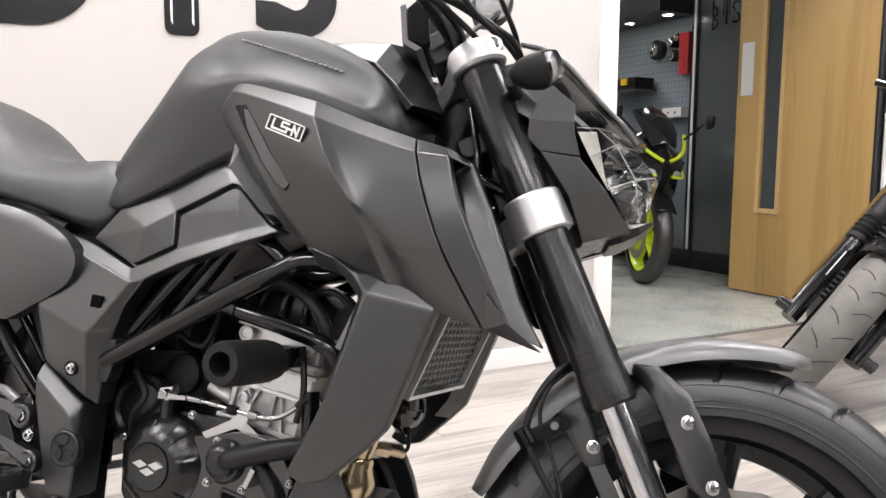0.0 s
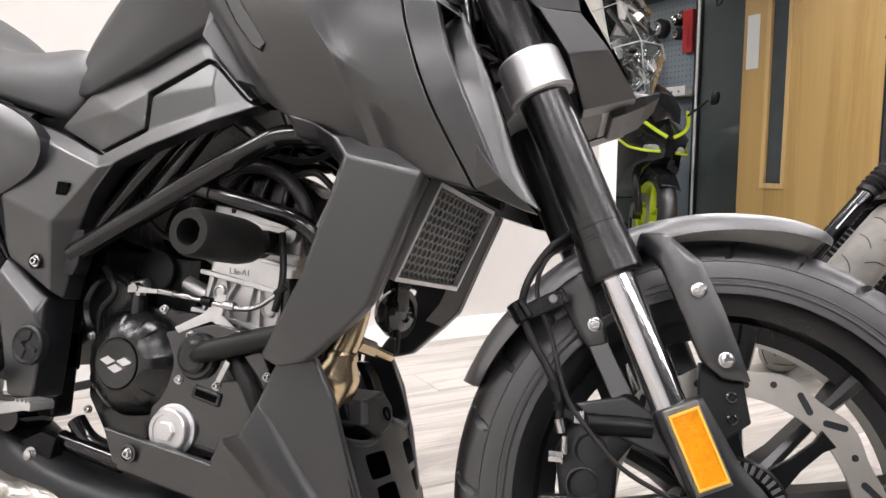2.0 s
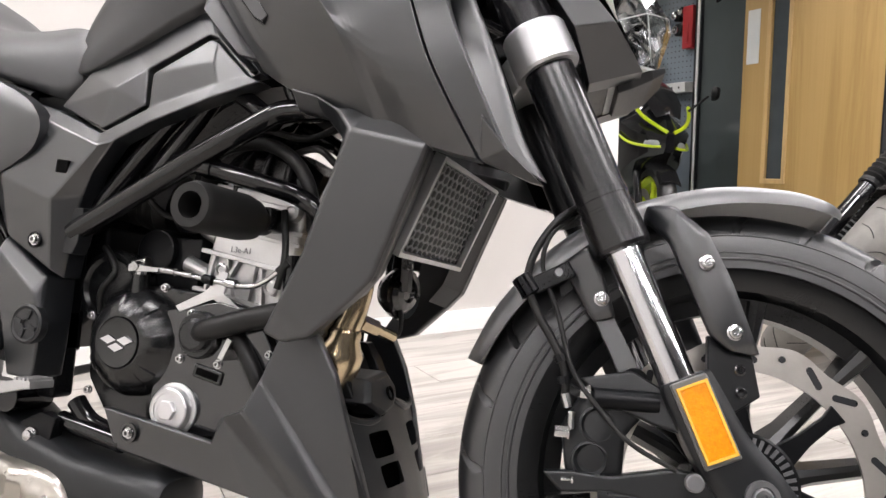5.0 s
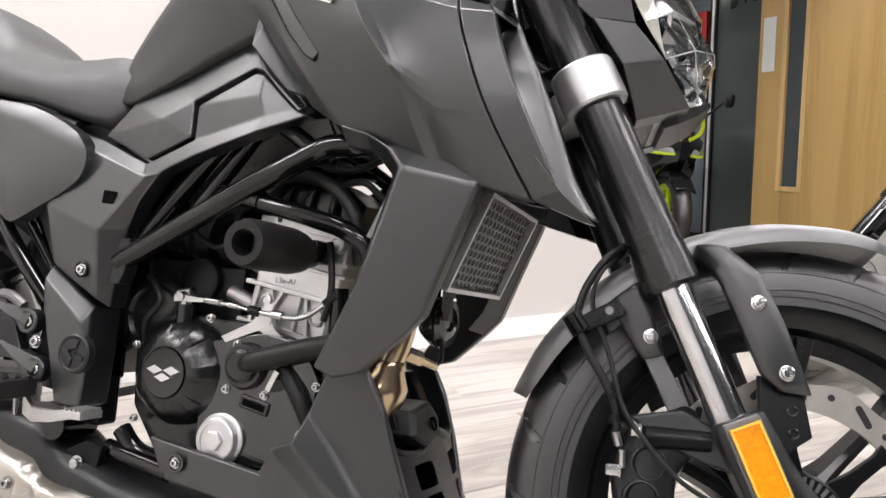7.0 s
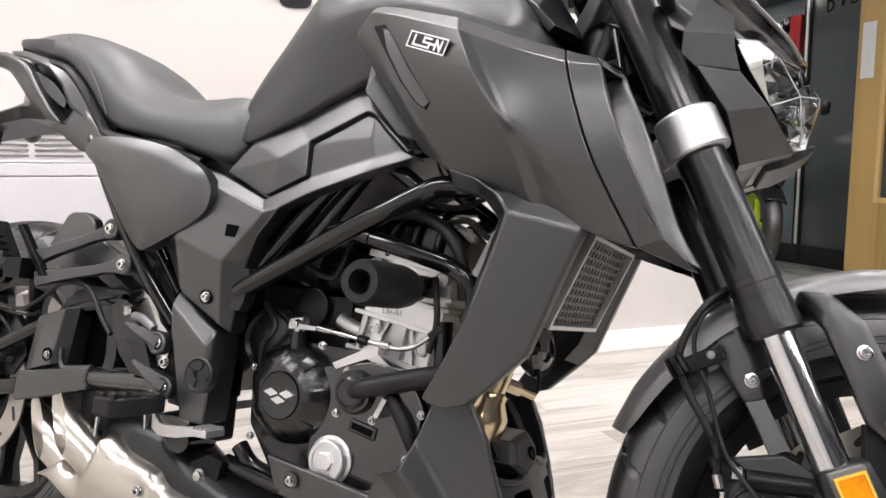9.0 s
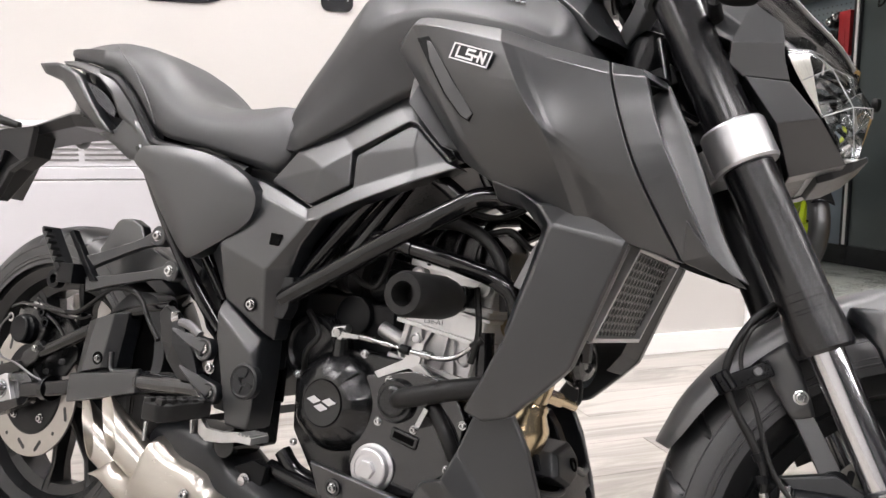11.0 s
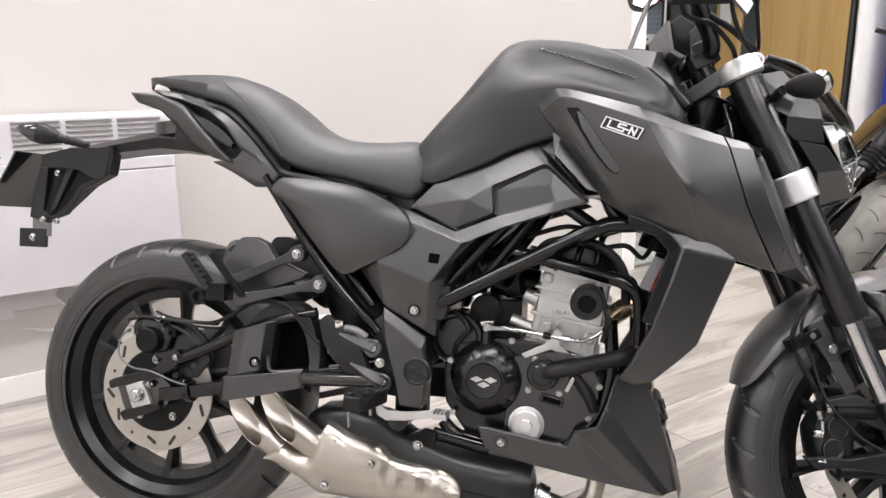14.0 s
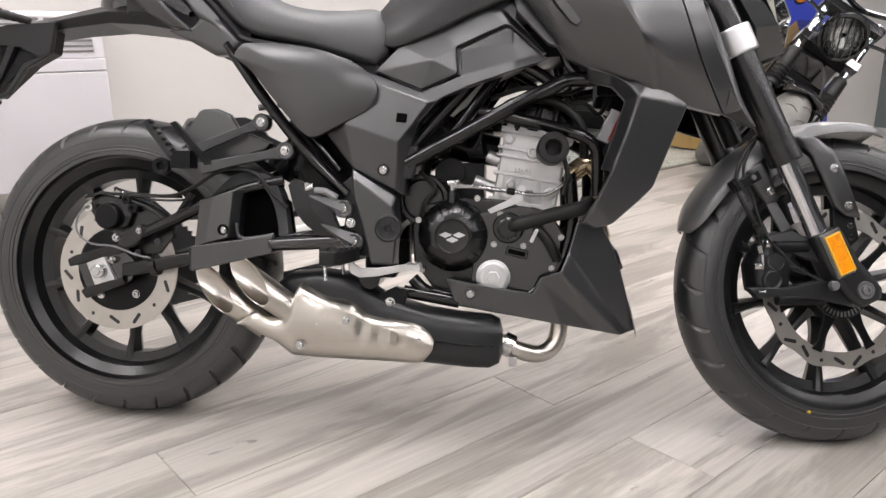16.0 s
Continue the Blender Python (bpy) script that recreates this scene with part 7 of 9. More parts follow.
# handlebar, instruments and cables
for s in (-1, 1):
    bm = B()
    rings(bm, [[(u, s * 0.04 + d, w) for u, w in ((-0.024, 0.405), (-0.026, 0.428), (-0.014, 0.444), (0.012, 0.446), (0.026, 0.43), (0.024, 0.404))] for d in (-0.016, 0.016)])
    riser = fpart("bar_riser", bm, M_PLASTIC, upper, "black forged handlebar riser", bevel=0.004)
    bm = B()
    rings(bm, [[(u, s * 0.04 + d, w) for u, w in ((-0.022, 0.424), (-0.018, 0.446), (0.01, 0.45), (0.024, 0.43))] for d in (-0.019, 0.019)])
    fpart("riser_cap", bm, M_SATIN, riser, bevel=0.004)
    bm = B()
    cyl(bm, (0.0, s * 0.04, 0.38), (0.0, s * 0.04, 0.41), 0.014, n=16)
    fpart("riser_post", bm, M_GLOSS, riser)
bm = B()
HALF = [(0.004, 0.03, 0.425), (0.012, 0.058, 0.425), (0.008, 0.085, 0.441), (-0.004, 0.118, 0.468), (-0.016, 0.15, 0.495), (-0.034, 0.2, 0.524), (-0.066, 0.27, 0.54), (-0.12, 0.37, 0.535)]
tube(bm, [(u, -v, w) for u, v, w in reversed(HALF)] + [(u, v, w) for u, v, w in HALF], 0.0148, 18)
bar = fpart("handlebar", bm, M_FORK, label="black tapered handlebar", smooth=50)


def barpart(name, bm, material, label="", parent=None, **kw):
    """A fitting on the right half of the bar."""
    bmesh.ops.translate(bm, vec=(-0.004, 0.0, -0.031), verts=bm.verts)
    return fpart(name, bm, material, parent or bar, label, **kw)


for s in (-1, 1):
    bm = B()
    cyl(bm, (-0.066, s * 0.27, 0.54), (-0.125, s * 0.38, 0.535), 0.018, n=16)
    fpart("grip", bm, M_SOFT, bar, "black rubber grip")
bm = B()
rings(bm, [[(u + o, v, w) for u, w in ((-0.074, 0.58), (-0.078, 0.54), (-0.068, 0.526), (-0.047, 0.518), (-0.028, 0.524), (-0.012, 0.575), (-0.03, 0.592))] for v, o in ((-0.25, -0.02), (-0.2, -0.002), (-0.185, 0.004))])
barpart("switch_block", bm, M_DARK, "black switch block", bevel=0.006)
# instrument: a wedge of a case with a grey rim on the rider's side, on two stays
bm = B()
rings(bm, [[(u, v, w) for u, w in ((-0.028, 0.434), (-0.046, 0.452), (-0.032, 0.498), (-0.01, 0.506), (0.008, 0.48), (0.0, 0.444))] for v in (-0.055, -0.05, 0.05, 0.055)])
dash = fpart("instrument_panel", bm, M_DARK, label="black instrument case behind the handlebar", bevel=0.006)
bm = B()
rings(bm, [[(u, v, w) for u, w in ((-0.042, 0.432), (-0.055, 0.45), (-0.04, 0.502), (-0.032, 0.502), (-0.046, 0.452), (-0.032, 0.432))] for v in (-0.058, 0.058)])
fpart("instrument_rim", bm, M_STEELDARK, dash, "grey rim of the instrument", bevel=0.002)
bm = B()
rings(bm, [[(u, v, w) for u, w in ((-0.02, 0.44), (0.012, 0.452), (0.02, 0.476), (-0.01, 0.47))] for v in (-0.058, 0.02)])
fpart("connector_cover", bm, M_PLASTIC, dash, "black ribbed connector cover", bevel=0.003)
bm = B()
tube(bm, [(-0.02, -0.03, 0.43), (-0.01, -0.035, 0.41), (0.004, -0.04, 0.392)], 0.007, 10)
fpart("instrument_stay", bm, M_GLOSS, dash, "black stay of the instrument")
# clutch side: perch, lever bracket and mirror boss, seen past the instrument
bm = B()
cyl(bm, (-0.03, 0.11, 0.455), (-0.058, 0.125, 0.43), 0.012, n=18)
cyl(bm, (-0.036, 0.113, 0.449), (-0.041, 0.116, 0.444), 0.0145, n=18)
cyl(bm, (-0.047, 0.119, 0.439), (-0.052, 0.122, 0.434), 0.0145, n=18)
fpart("lever_perch", bm, M_STEELDARK, bar, "grey ribbed boot on the clutch side")
for q in ((-0.034, 0.085, 0.475), (-0.02, 0.088, 0.46)):
    bm = B()
    cyl(bm, q, (q[0] - 0.004, q[1] - 0.006, q[2]), 0.0045, n=10)
    fpart("screw", bm, M_STEEL, bar)
bm = B()
facets(bm, [(0.018, 0.53, -0.2), (0.02, 0.488, -0.2), (0.028, 0.462, -0.2), (0.044, 0.474, -0.2), (0.04, 0.522, -0.2)], [(0, 1, 2, 3, 4)], 0.01)
barpart("lever_bracket", bm, M_ALU, "bare alloy lever bracket", bevel=0.003)
bm = B()
rings(bm, [[(u, v, w) for u, w in ((-0.075, 0.522), (-0.042, 0.511), (0.014, 0.488), (0.027, 0.502), (0.03, 0.57), (-0.066, 0.582))] for v in (-0.232, -0.19)])
barpart("master_cylinder", bm, M_PLASTIC, "black front brake master cylinder", bevel=0.008)
for u, w in ((0.0, 0.512), (-0.018, 0.522), (0.012, 0.5), (0.004, 0.535)):
    bm = B()
    turned(bm, (u, -0.231, w), (0, -1, 0), [(0, 0.0045), (0.003, 0.0045), (0.004, 0.003)], 12, False, True)
    barpart("screw", bm, M_STEEL)
# mirror of the clutch side on its stalk
bm = B()
dome(bm, [(0.09, 0.68), (0.116, 0.657), (0.15, 0.661), (0.178, 0.69), (0.184, 0.734), (0.108, 0.728)], 0.425, -0.014, -0.012, 5)
mirr = fpart("mirror", bm, M_SOFT, bar, "black mirror with a pale glass", smooth=50)
bm = B()
facets(bm, [(0.095, 0.68, 0.41), (0.118, 0.661, 0.41), (0.149, 0.665, 0.41), (0.173, 0.692, 0.41), (0.178, 0.728, 0.41), (0.112, 0.723, 0.41)], [(0, 1, 2, 3, 4, 5)], 0.003)
fpart("mirror_glass", bm, M_REFLECTOR, mirr, "pale mirror glass")
rod("mirror_stalk", [(-0.034, 0.2, 0.53), (0.0, 0.24, 0.56), (0.07, 0.33, 0.62), (0.15, 0.42, 0.685)], 0.005, M_SOFT, fork=True, parent=mirr)
for q, r in (([(-0.056, -0.2, 0.51), (-0.02, -0.148, 0.487), (0.006, -0.128, 0.462), (0.033, -0.111, 0.439), (0.06, -0.085, 0.412), (0.083, -0.055, 0.388), (0.08, -0.03, 0.34)], 0.0058),
             ([(0.045, -0.27, 0.555), (0.07, -0.19, 0.5), (0.078, -0.128, 0.446), (0.086, -0.075, 0.405), (0.087, -0.05, 0.388), (0.08, -0.04, 0.35)], 0.0036),
             ([(-0.06, -0.2, 0.5), (-0.052, -0.17, 0.476), (-0.03, -0.148, 0.466), (0.0, -0.13, 0.452), (0.03, -0.095, 0.415), (0.045, -0.06, 0.395)], 0.0042),
             ([(0.02, -0.21, 0.49), (0.03, -0.15, 0.455), (0.048, -0.105, 0.418), (0.072, -0.065, 0.392), (0.085, -0.04, 0.36)], 0.004)):
    rod("control_cable", q, r, M_SOFT, fork=True, n=10, label="black control cable")

# headlight
bm = B()
facets(bm, [(0.05, 0.35, -0.1), (0.083, 0.34, -0.113), (0.096, 0.304, -0.112), (0.073, 0.28, -0.122), (0.056, 0.265, -0.122), (0.036, 0.3, -0.104),
            (0.114, 0.264, -0.116), (0.104, 0.239, -0.127), (0.099, 0.226, -0.125), (0.096, 0.2, -0.116), (0.054, 0.225, -0.115), (0.046, 0.245, -0.115)],
       [(0, 1, 2, 3), (0, 3, 4, 5), (3, 2, 6), (3, 6, 7, 4), (4, 7, 8, 9, 10, 11)], 0.03)
cowl = twin("headlight_cowl", bm, M_SATIN, None, "matte black faceted headlight cowl", fork=True, bevel=0.0022)
bm = B()
facets(bm, [(0.054, 0.222, -0.122), (0.094, 0.197, -0.122), (0.109, 0.149, -0.113), (0.126, 0.102, -0.068), (0.064, 0.108, -0.077), (0.066, 0.161, -0.114)], [(0, 1, 2, 5), (5, 2, 3, 4)], 0.028)
twin("cowl_cheek", bm, M_SATIN, None, "matte black lower cheek of the headlight", fork=True, bevel=0.0022)
bm = B()
rings(bm, [[(u, v, w) for u, v in ((0.03, -h), (u1 - 0.012, -h), (u1, -h * 0.35), (u1, h * 0.35), (u1 - 0.012, h), (0.03, h))] for w, h, u1 in ((0.108, 0.052, 0.112), (0.16, 0.084, 0.1), (0.23, 0.09, 0.1), (0.3, 0.086, 0.1))])
fpart("headlight_bucket", bm, M_DARK, bevel=0.008)
SHELL = [[(0.104, -0.122, 0.233), (0.128, -0.112, 0.226), (0.15, -0.076, 0.226), (0.162, 0.0, 0.228)], [(0.107, -0.118, 0.195), (0.142, -0.106, 0.2), (0.172, -0.062, 0.195), (0.188, 0.0, 0.192)],
         [(0.112, -0.108, 0.152), (0.15, -0.09, 0.155), (0.183, -0.045, 0.158), (0.194, 0.0, 0.158)], [(0.128, -0.067, 0.109), (0.142, -0.05, 0.111), (0.154, -0.03, 0.115), (0.159, 0.0, 0.116)]]


def across(row):
    """A row of the lens from side to side."""
    return row + [(u, -v, w) for u, v, w in row[-2::-1]]


bm = B()
rings(bm, [across(r) for r in SHELL], False, False, False)
lens = fpart("headlight_lens", bm, M_CLEAR, label="clear faceted headlight lens", smooth=8)
# edges where the lens facets meet
for line in ([r[1] for r in SHELL], SHELL[1][:], SHELL[2][:], SHELL[0][:]):
    for s in (1, -1):
        bm = B()
        tube(bm, [(u, s * v, w) for u, v, w in line], 0.0007, 5, smooth=False)
        fpart("lens_edge", bm, M_CLEARDULL, lens)
# inner reflector: many flat mirror facets
facet = random.Random(12)
for s in (-1, 1):
    bm = B()
    rows = []
    for i in range(6):
        f = i / 5
        row = []
        for k in range(5):
            g = k / 4
            a, b = SHELL[min(int(f * 3), 2)], SHELL[min(int(f * 3), 2) + 1]
            q = f * 3 - min(int(f * 3), 2)
            edge, mid = Vector(a[0]).lerp(Vector(b[0]), q), Vector(a[3]).lerp(Vector(b[3]), q)
            p = edge.lerp(mid, 0.05 + 0.92 * g)
            p.x = 0.104 + 0.03 * abs(g - 0.45) + 0.012 * abs(f - 0.45) + 0.011 * (facet.random() - 0.5)
            row.append((p.x, s * -abs(p.y), p.z))
        rows.append(row)
    rings(bm, rows, False, False, False)
    bowl = fpart("reflector_bowl", bm, M_REFLECTOR, lens, "bright faceted reflector", smooth=4)
    bm = B()
    m = Matrix.Translation((0.138, s * 0.058, 0.164)) @ pose(0, 0, 0, 0, 0, s * 12)
    rings(bm, [[m @ Vector((d, y * h, z * h)) for y, z in ((-1, -1), (1, -1), (1, 1), (-1, 1))] for d, h in ((-0.03, 0.011), (0, 0.0115), (0, 0.0085), (-0.006, 0.0075))])
    fpart("bulb_cap", bm, M_REFLECTOR, bowl, "square bright projector", smooth=4)
    bm = B()
    turned(bm, (0.116, s * 0.045, 0.137), (1, 0, -0.1), [(0, 0.017), (0.014, 0.016), (0.018, 0.011), (0.018, 0.001)], 20, True, True)
    fpart("bulb_shield", bm, M_GLOSS, bowl, "dark bulb shield")
    for p, q in (((0.13, 0.092, 0.202), (0.152, 0.05, 0.178)), ((0.152, 0.05, 0.178), (0.136, 0.085, 0.156)), ((0.152, 0.05, 0.178), (0.168, 0.012, 0.172)), ((0.13, 0.08, 0.14), (0.15, 0.045, 0.122))):
        bm = B()
        cyl(bm, (p[0], s * p[1], p[2]), (q[0], s * q[1], q[2]), 0.0028, n=4)
        fpart("trim_blade", bm, M_REFLECTOR, bowl, "bright trim blade", smooth=5)
    bm = B()
    facets(bm, [(0.104, 0.229, s * 0.119), (0.126, 0.223, s * 0.109), (0.123, 0.205, s * 0.11), (0.115, 0.17, s * 0.108), (0.113, 0.152, s * 0.105), (0.11, 0.168, s * 0.111), (0.106, 0.198, s * 0.116)], [(0, 1, 2, 6), (2, 3, 5, 6), (3, 4, 5)], 0.004, -s)
    fpart("light_guide", bm, M_CREAM, lens, "pale light guide strip", bevel=0.001)
bm = B()
rings(bm, [[(u, v, w) for u, v in ((0.09, -0.062), (0.128, -0.064), (0.152, -0.03), (0.156, 0.0), (0.152, 0.03), (0.128, 0.064), (0.09, 0.062))] for w in (0.107, 0.111)])
fpart("lens_floor", bm, M_PALEGREY, lens, bevel=0.001)
# fly screen: a bowed clear sheet with a rim
SCREEN = [(0.088, 0.374, 0.084), (0.108, 0.346, 0.106), (0.124, 0.312, 0.119), (0.142, 0.256, 0.117), (0.16, 0.22, 0.1), (0.172, 0.2, 0.072)]
fine = spline_n(SCREEN, 4)
bm = B()
rings(bm, [[(u + 0.026 * (1 - g * g), h * g, w + 0.008 * (1 - g * g)) for g in (-1, -0.8, -0.5, 0, 0.5, 0.8, 1)] + [(u - 0.003 + 0.026 * (1 - g * g), h * g * 0.99, w - 0.003 + 0.008 * (1 - g * g)) for g in (1, 0.8, 0.5, 0, -0.5, -0.8, -1)] for u, w, h in fine])
screen = fpart("fly_screen", bm, M_SMOKE, label="grey tinted fly screen over the headlight", smooth=40)
for s in (-1, 1):
    for k, r in ((1.0, 0.0026), (0.9, 0.0014)):
        rod("screen_edge", [(u + 0.026 * (1 - k * k), s * h * k, w + 0.008 * (1 - k * k)) for u, w, h in SCREEN], r, M_SMOKEPLATE, "grey rim of the fly screen", fork=True, parent=screen, n=6)
rod("screen_edge", [(0.088 + 0.026 * (1 - g * g), 0.084 * g, 0.374 + 0.008 * (1 - g * g)) for g in (-1, -0.6, 0, 0.6, 1)], 0.0026, M_SMOKEPLATE, "grey rim of the fly screen", fork=True, parent=screen, n=6)
bm = B()
rings(bm, [[(u, y, w) for y, w in ((-h, w0 - 0.012), (-h * 0.6, w0), (h * 0.6, w0), (h, w0 - 0.012), (h, w0 - 0.03), (-h, w0 - 0.03))] for u, w0, h in ((0.05, 0.352, 0.084), (0.083, 0.335, 0.1), (0.105, 0.285, 0.1), (0.125, 0.243, 0.098))])
fpart("cowl_roof", bm, M_SATIN, bevel=0.004)
bm = B()
rings(bm, [[(u, y, w) for y, w in ((-h, w0), (-h * 0.8, w1), (h * 0.8, w1), (h, w0))] for u, w0, w1, h in ((0.098, 0.108, 0.098, 0.05), (0.115, 0.107, 0.096, 0.055), (0.14, 0.107, 0.098, 0.05), (0.162, 0.111, 0.106, 0.03))])
fpart("cowl_chin", bm, M_PLASTIC, label="matte black chin under the headlight", bevel=0.003)


def front_indicator(s):
    """A teardrop indicator: pointed behind, with a clear lens in front."""
    back, front = Vector((0.05, s * 0.17, 0.304)), Vector((0.08, s * 0.184, 0.291))
    d = front - back
    def loop(c, hv, hw):
        return [c + Vector((-0.35 * hv * math.cos(a) * -s, hv * math.cos(a), hw * math.copysign(abs(math.sin(a)) ** 0.85, math.sin(a)))) for a in (2 * math.pi * i / 28 for i in range(28))]
    bm = B()
    rings(bm, [loop(back + d * t, hv, hw) for t, hv, hw in ((0, 0.006, 0.006), (0.08, 0.01, 0.01), (0.25, 0.014, 0.0145), (0.5, 0.0175, 0.018), (0.8, 0.02, 0.0205), (1, 0.0205, 0.021))])
    pod = fpart("front_indicator", bm, M_SOFT, label="black teardrop indicator with a clear lens", smooth=60)
    bm = B()
    rings(bm, [loop(front + Vector((e, 0, 0)), hv, hw) for e, hv, hw in ((0.0005, 0.0204, 0.0208), (0.01, 0.02, 0.0204), (0.018, 0.017, 0.0175), (0.022, 0.01, 0.011), (0.023, 0.002, 0.002))])
    fpart("lens", bm, M_CLEAR, pod, "clear indicator lens", smooth=50)
    bm = B()
    rings(bm, [loop(front + Vector((e, 0, 0)), hv, hw) for e, hv, hw in ((0.012, 0.0188, 0.019), (0.006, 0.0165, 0.0165), (0.003, 0.012, 0.012), (0.012, 0.008, 0.008), (0.013, 0.004, 0.004))], True, True)
    fpart("bowl", bm, M_REFLECTOR, pod, "bright bowl behind the lens", smooth=8)
    rod("indicator_stem", [(0.055, s * 0.105, 0.3), (0.052, s * 0.13, 0.305), (0.05, s * 0.155, 0.305)], 0.008, M_SOFT, "rubber indicator stem", fork=True, parent=pod)


for s in (-1, 1):
    front_indicator(s)

# front mudguard
bm = B()
WC = Vector((0.05, 0, -0.344))
loops = []
for a, w, lift, drop in ((135, 0.02, 0.002, 0.008), (131, 0.045, 0.002, 0.02), (122, 0.062, 0.004, 0.035), (108, 0.068, 0.006, 0.04), (95, 0.071, 0.008, 0.044), (82, 0.072, 0.009, 0.05), (70, 0.07, 0.011, 0.048), (58, 0.064, 0.013, 0.04), (50, 0.054, 0.014, 0.03), (46, 0.032, 0.0145, 0.014)):
    r, c, s_ = 0.302 + lift, math.cos(radians(a)), math.sin(radians(a))
    loops.append([(WC.x + q * c, y, WC.z + q * s_) for y, q in ((-w * 1.1, r - 0.006 - drop * 0.35), (-w * 1.09, r - 0.004 - drop * 0.15), (-w * 1.0, r - 0.003), (-w * 0.5, r + 0.005), (0, r + 0.008), (w * 0.5, r + 0.005), (w * 1.0, r - 0.003), (w * 1.09, r - 0.004 - drop * 0.15), (w * 1.1, r - 0.006 - drop * 0.35), (w * 1.05, r - 0.006 - drop * 0.35), (w * 0.95, r - 0.009), (0, r + 0.003), (-w * 0.95, r - 0.009), (-w * 1.05, r - 0.006 - drop * 0.35))])
loops = [list(map(Vector, l)) for l in loops]
fine = []
for i in range(len(loops) - 1):
    for k in range(4):
        t = k / 4
        a_, b_, c_, d_ = loops[max(i - 1, 0)], loops[i], loops[i + 1], loops[min(i + 2, len(loops) - 1)]
        fine.append([0.5 * (2 * b + (c - a) * t + (2 * a - 5 * b + 4 * c - d) * t * t + (3 * b - a - 3 * c + d) * t ** 3) for a, b, c, d in zip(a_, b_, c_, d_)])
fine.append(loops[-1])
rings(bm, fine)
fender = fpart("front_mudguard", bm, M_MUDGUARD, label="matte black front mudguard", smooth=40)
bm = B()
facets(bm, [(0.06, -0.055, -0.085), (0.066, -0.046, -0.095), (0.088, -0.059, -0.112), (0.106, -0.098, -0.119), (0.108, -0.15, -0.12), (0.104, -0.226, -0.116), (0.079, -0.212, -0.116), (0.068, -0.19, -0.117), (0.07, -0.09, -0.112), (0.08, -0.082, -0.116)], [(0, 1, 9, 8), (1, 2, 9), (2, 3, 4, 7, 8, 9), (4, 5, 6, 7)], 0.014)
stay = twin("mudguard_stay", bm, M_SATIN, None, "matte black mudguard stay", fork=True, blend=0.7)
bm = B()
facets(bm, [(0.068, -0.19, -0.105), (0.1, -0.222, -0.105), (0.09, -0.262, -0.108), (0.058, -0.268, -0.112), (0.05, -0.23, -0.108)], [(0, 1, 2, 3, 4)], 0.012)
low = twin("stay_foot", bm, M_DARK, None, "black bracket under the mudguard stay", fork=True, bevel=0.003)
for p in ((0.082, -0.108, -0.232), (0.074, -0.109, -0.252)):
    bm = B()
    turned(bm, p, (0, -1, 0), [(0, 0.0055), (0.002, 0.0055), (0.003, 0.004), (0.001, 0.003)], 14, True, True)
    fpart("bolt", bm, M_GLOSS, low)
for p in ((0.092, -0.118, -0.125), (0.09, -0.116, -0.197)):
    bm = B()
    turned(bm, p, (0, -1, 0), [(0, 0.0078), (0.002, 0.0078), (0.0025, 0.006), (0.005, 0.0055), (0.006, 0.004), (0.006, 0.0028), (0.004, 0.0026)], 18, True, True)
    fpart("bolt", bm, M_STEEL, stay)
bm = B()
facets(bm, [(-0.036, -0.062, -0.07), (-0.001, -0.062, -0.08), (0.0, -0.09, -0.08), (-0.005, -0.142, -0.078), (-0.028, -0.138, -0.076), (-0.033, -0.102, -0.074)], [(0, 1, 2, 5), (2, 3, 4, 5)], 0.008)
stay2 = twin("mudguard_stay", bm, M_SATIN, None, "matte black rear mudguard stay", fork=True, blend=0.7)
bm = B()
turned(bm, (-0.012, -0.077, -0.119), (0, -1, 0), [(0, 0.0078), (0.002, 0.0078), (0.0025, 0.006), (0.005, 0.0055), (0.006, 0.004), (0.006, 0.0028), (0.004, 0.0026)], 18, True, True)
fpart("bolt", bm, M_STEEL, stay2)
bm = B()
facets(bm, [(-0.026, -0.136, -0.07), (-0.006, -0.14, -0.072), (-0.003, -0.2, -0.079), (-0.024, -0.202, -0.077)], [(0, 1, 2, 3)], 0.005)
twin("stay_leg", bm, M_SATIN, None, "flat black bar of the stay", fork=True, bevel=0.002)
bm = B()
turned(bm, (-0.013, -0.074, -0.209), (0, -1, 0), [(0, 0.0135), (0.012, 0.0135), (0.014, 0.012), (0.014, 0.0075), (0.008, 0.007), (0.008, 0.001)], 24, True, True)
fpart("stay_eyelet", bm, M_DARK, stay2, "black eyelet of the stay")
# disc, carrier, ring
fdisc = disc(0.151, 0.118, -0.055, (0.05, 0.004, -0.344), 12, 0.006, 24, fork=True, parent=front_wheel)
for k in range(7):
    bm = B()
    a = 2 * math.pi * k / 7 + 0.3
    m = Matrix.Translation((0.05, -0.052, -0.344)) @ Matrix.Rotation(-a, 4, "Y")
    rings(bm, [[m @ Vector((r, y, z)) for y, z in ((-0.004, -h), (0.003, -h), (0.003, h), (-0.004, h))] for r, h in ((0.05, 0.014), (0.08, 0.008), (0.11, 0.007), (0.124, 0.011))])
    fpart("disc_arm", bm, M_DARK, fdisc, bevel=0.003)
bm = B()
turned(bm, (0.05, -0.058, -0.344), (0, -1, 0), [(-0.02, 0.05), (-0.002, 0.056), (0, 0.056), (0.002, 0.053), (0.002, 0.04), (-0.002, 0.038)], 48, False, True)
ring_ = fpart("sensor_ring", bm, M_DARK, fdisc, "slotted black sensor ring")
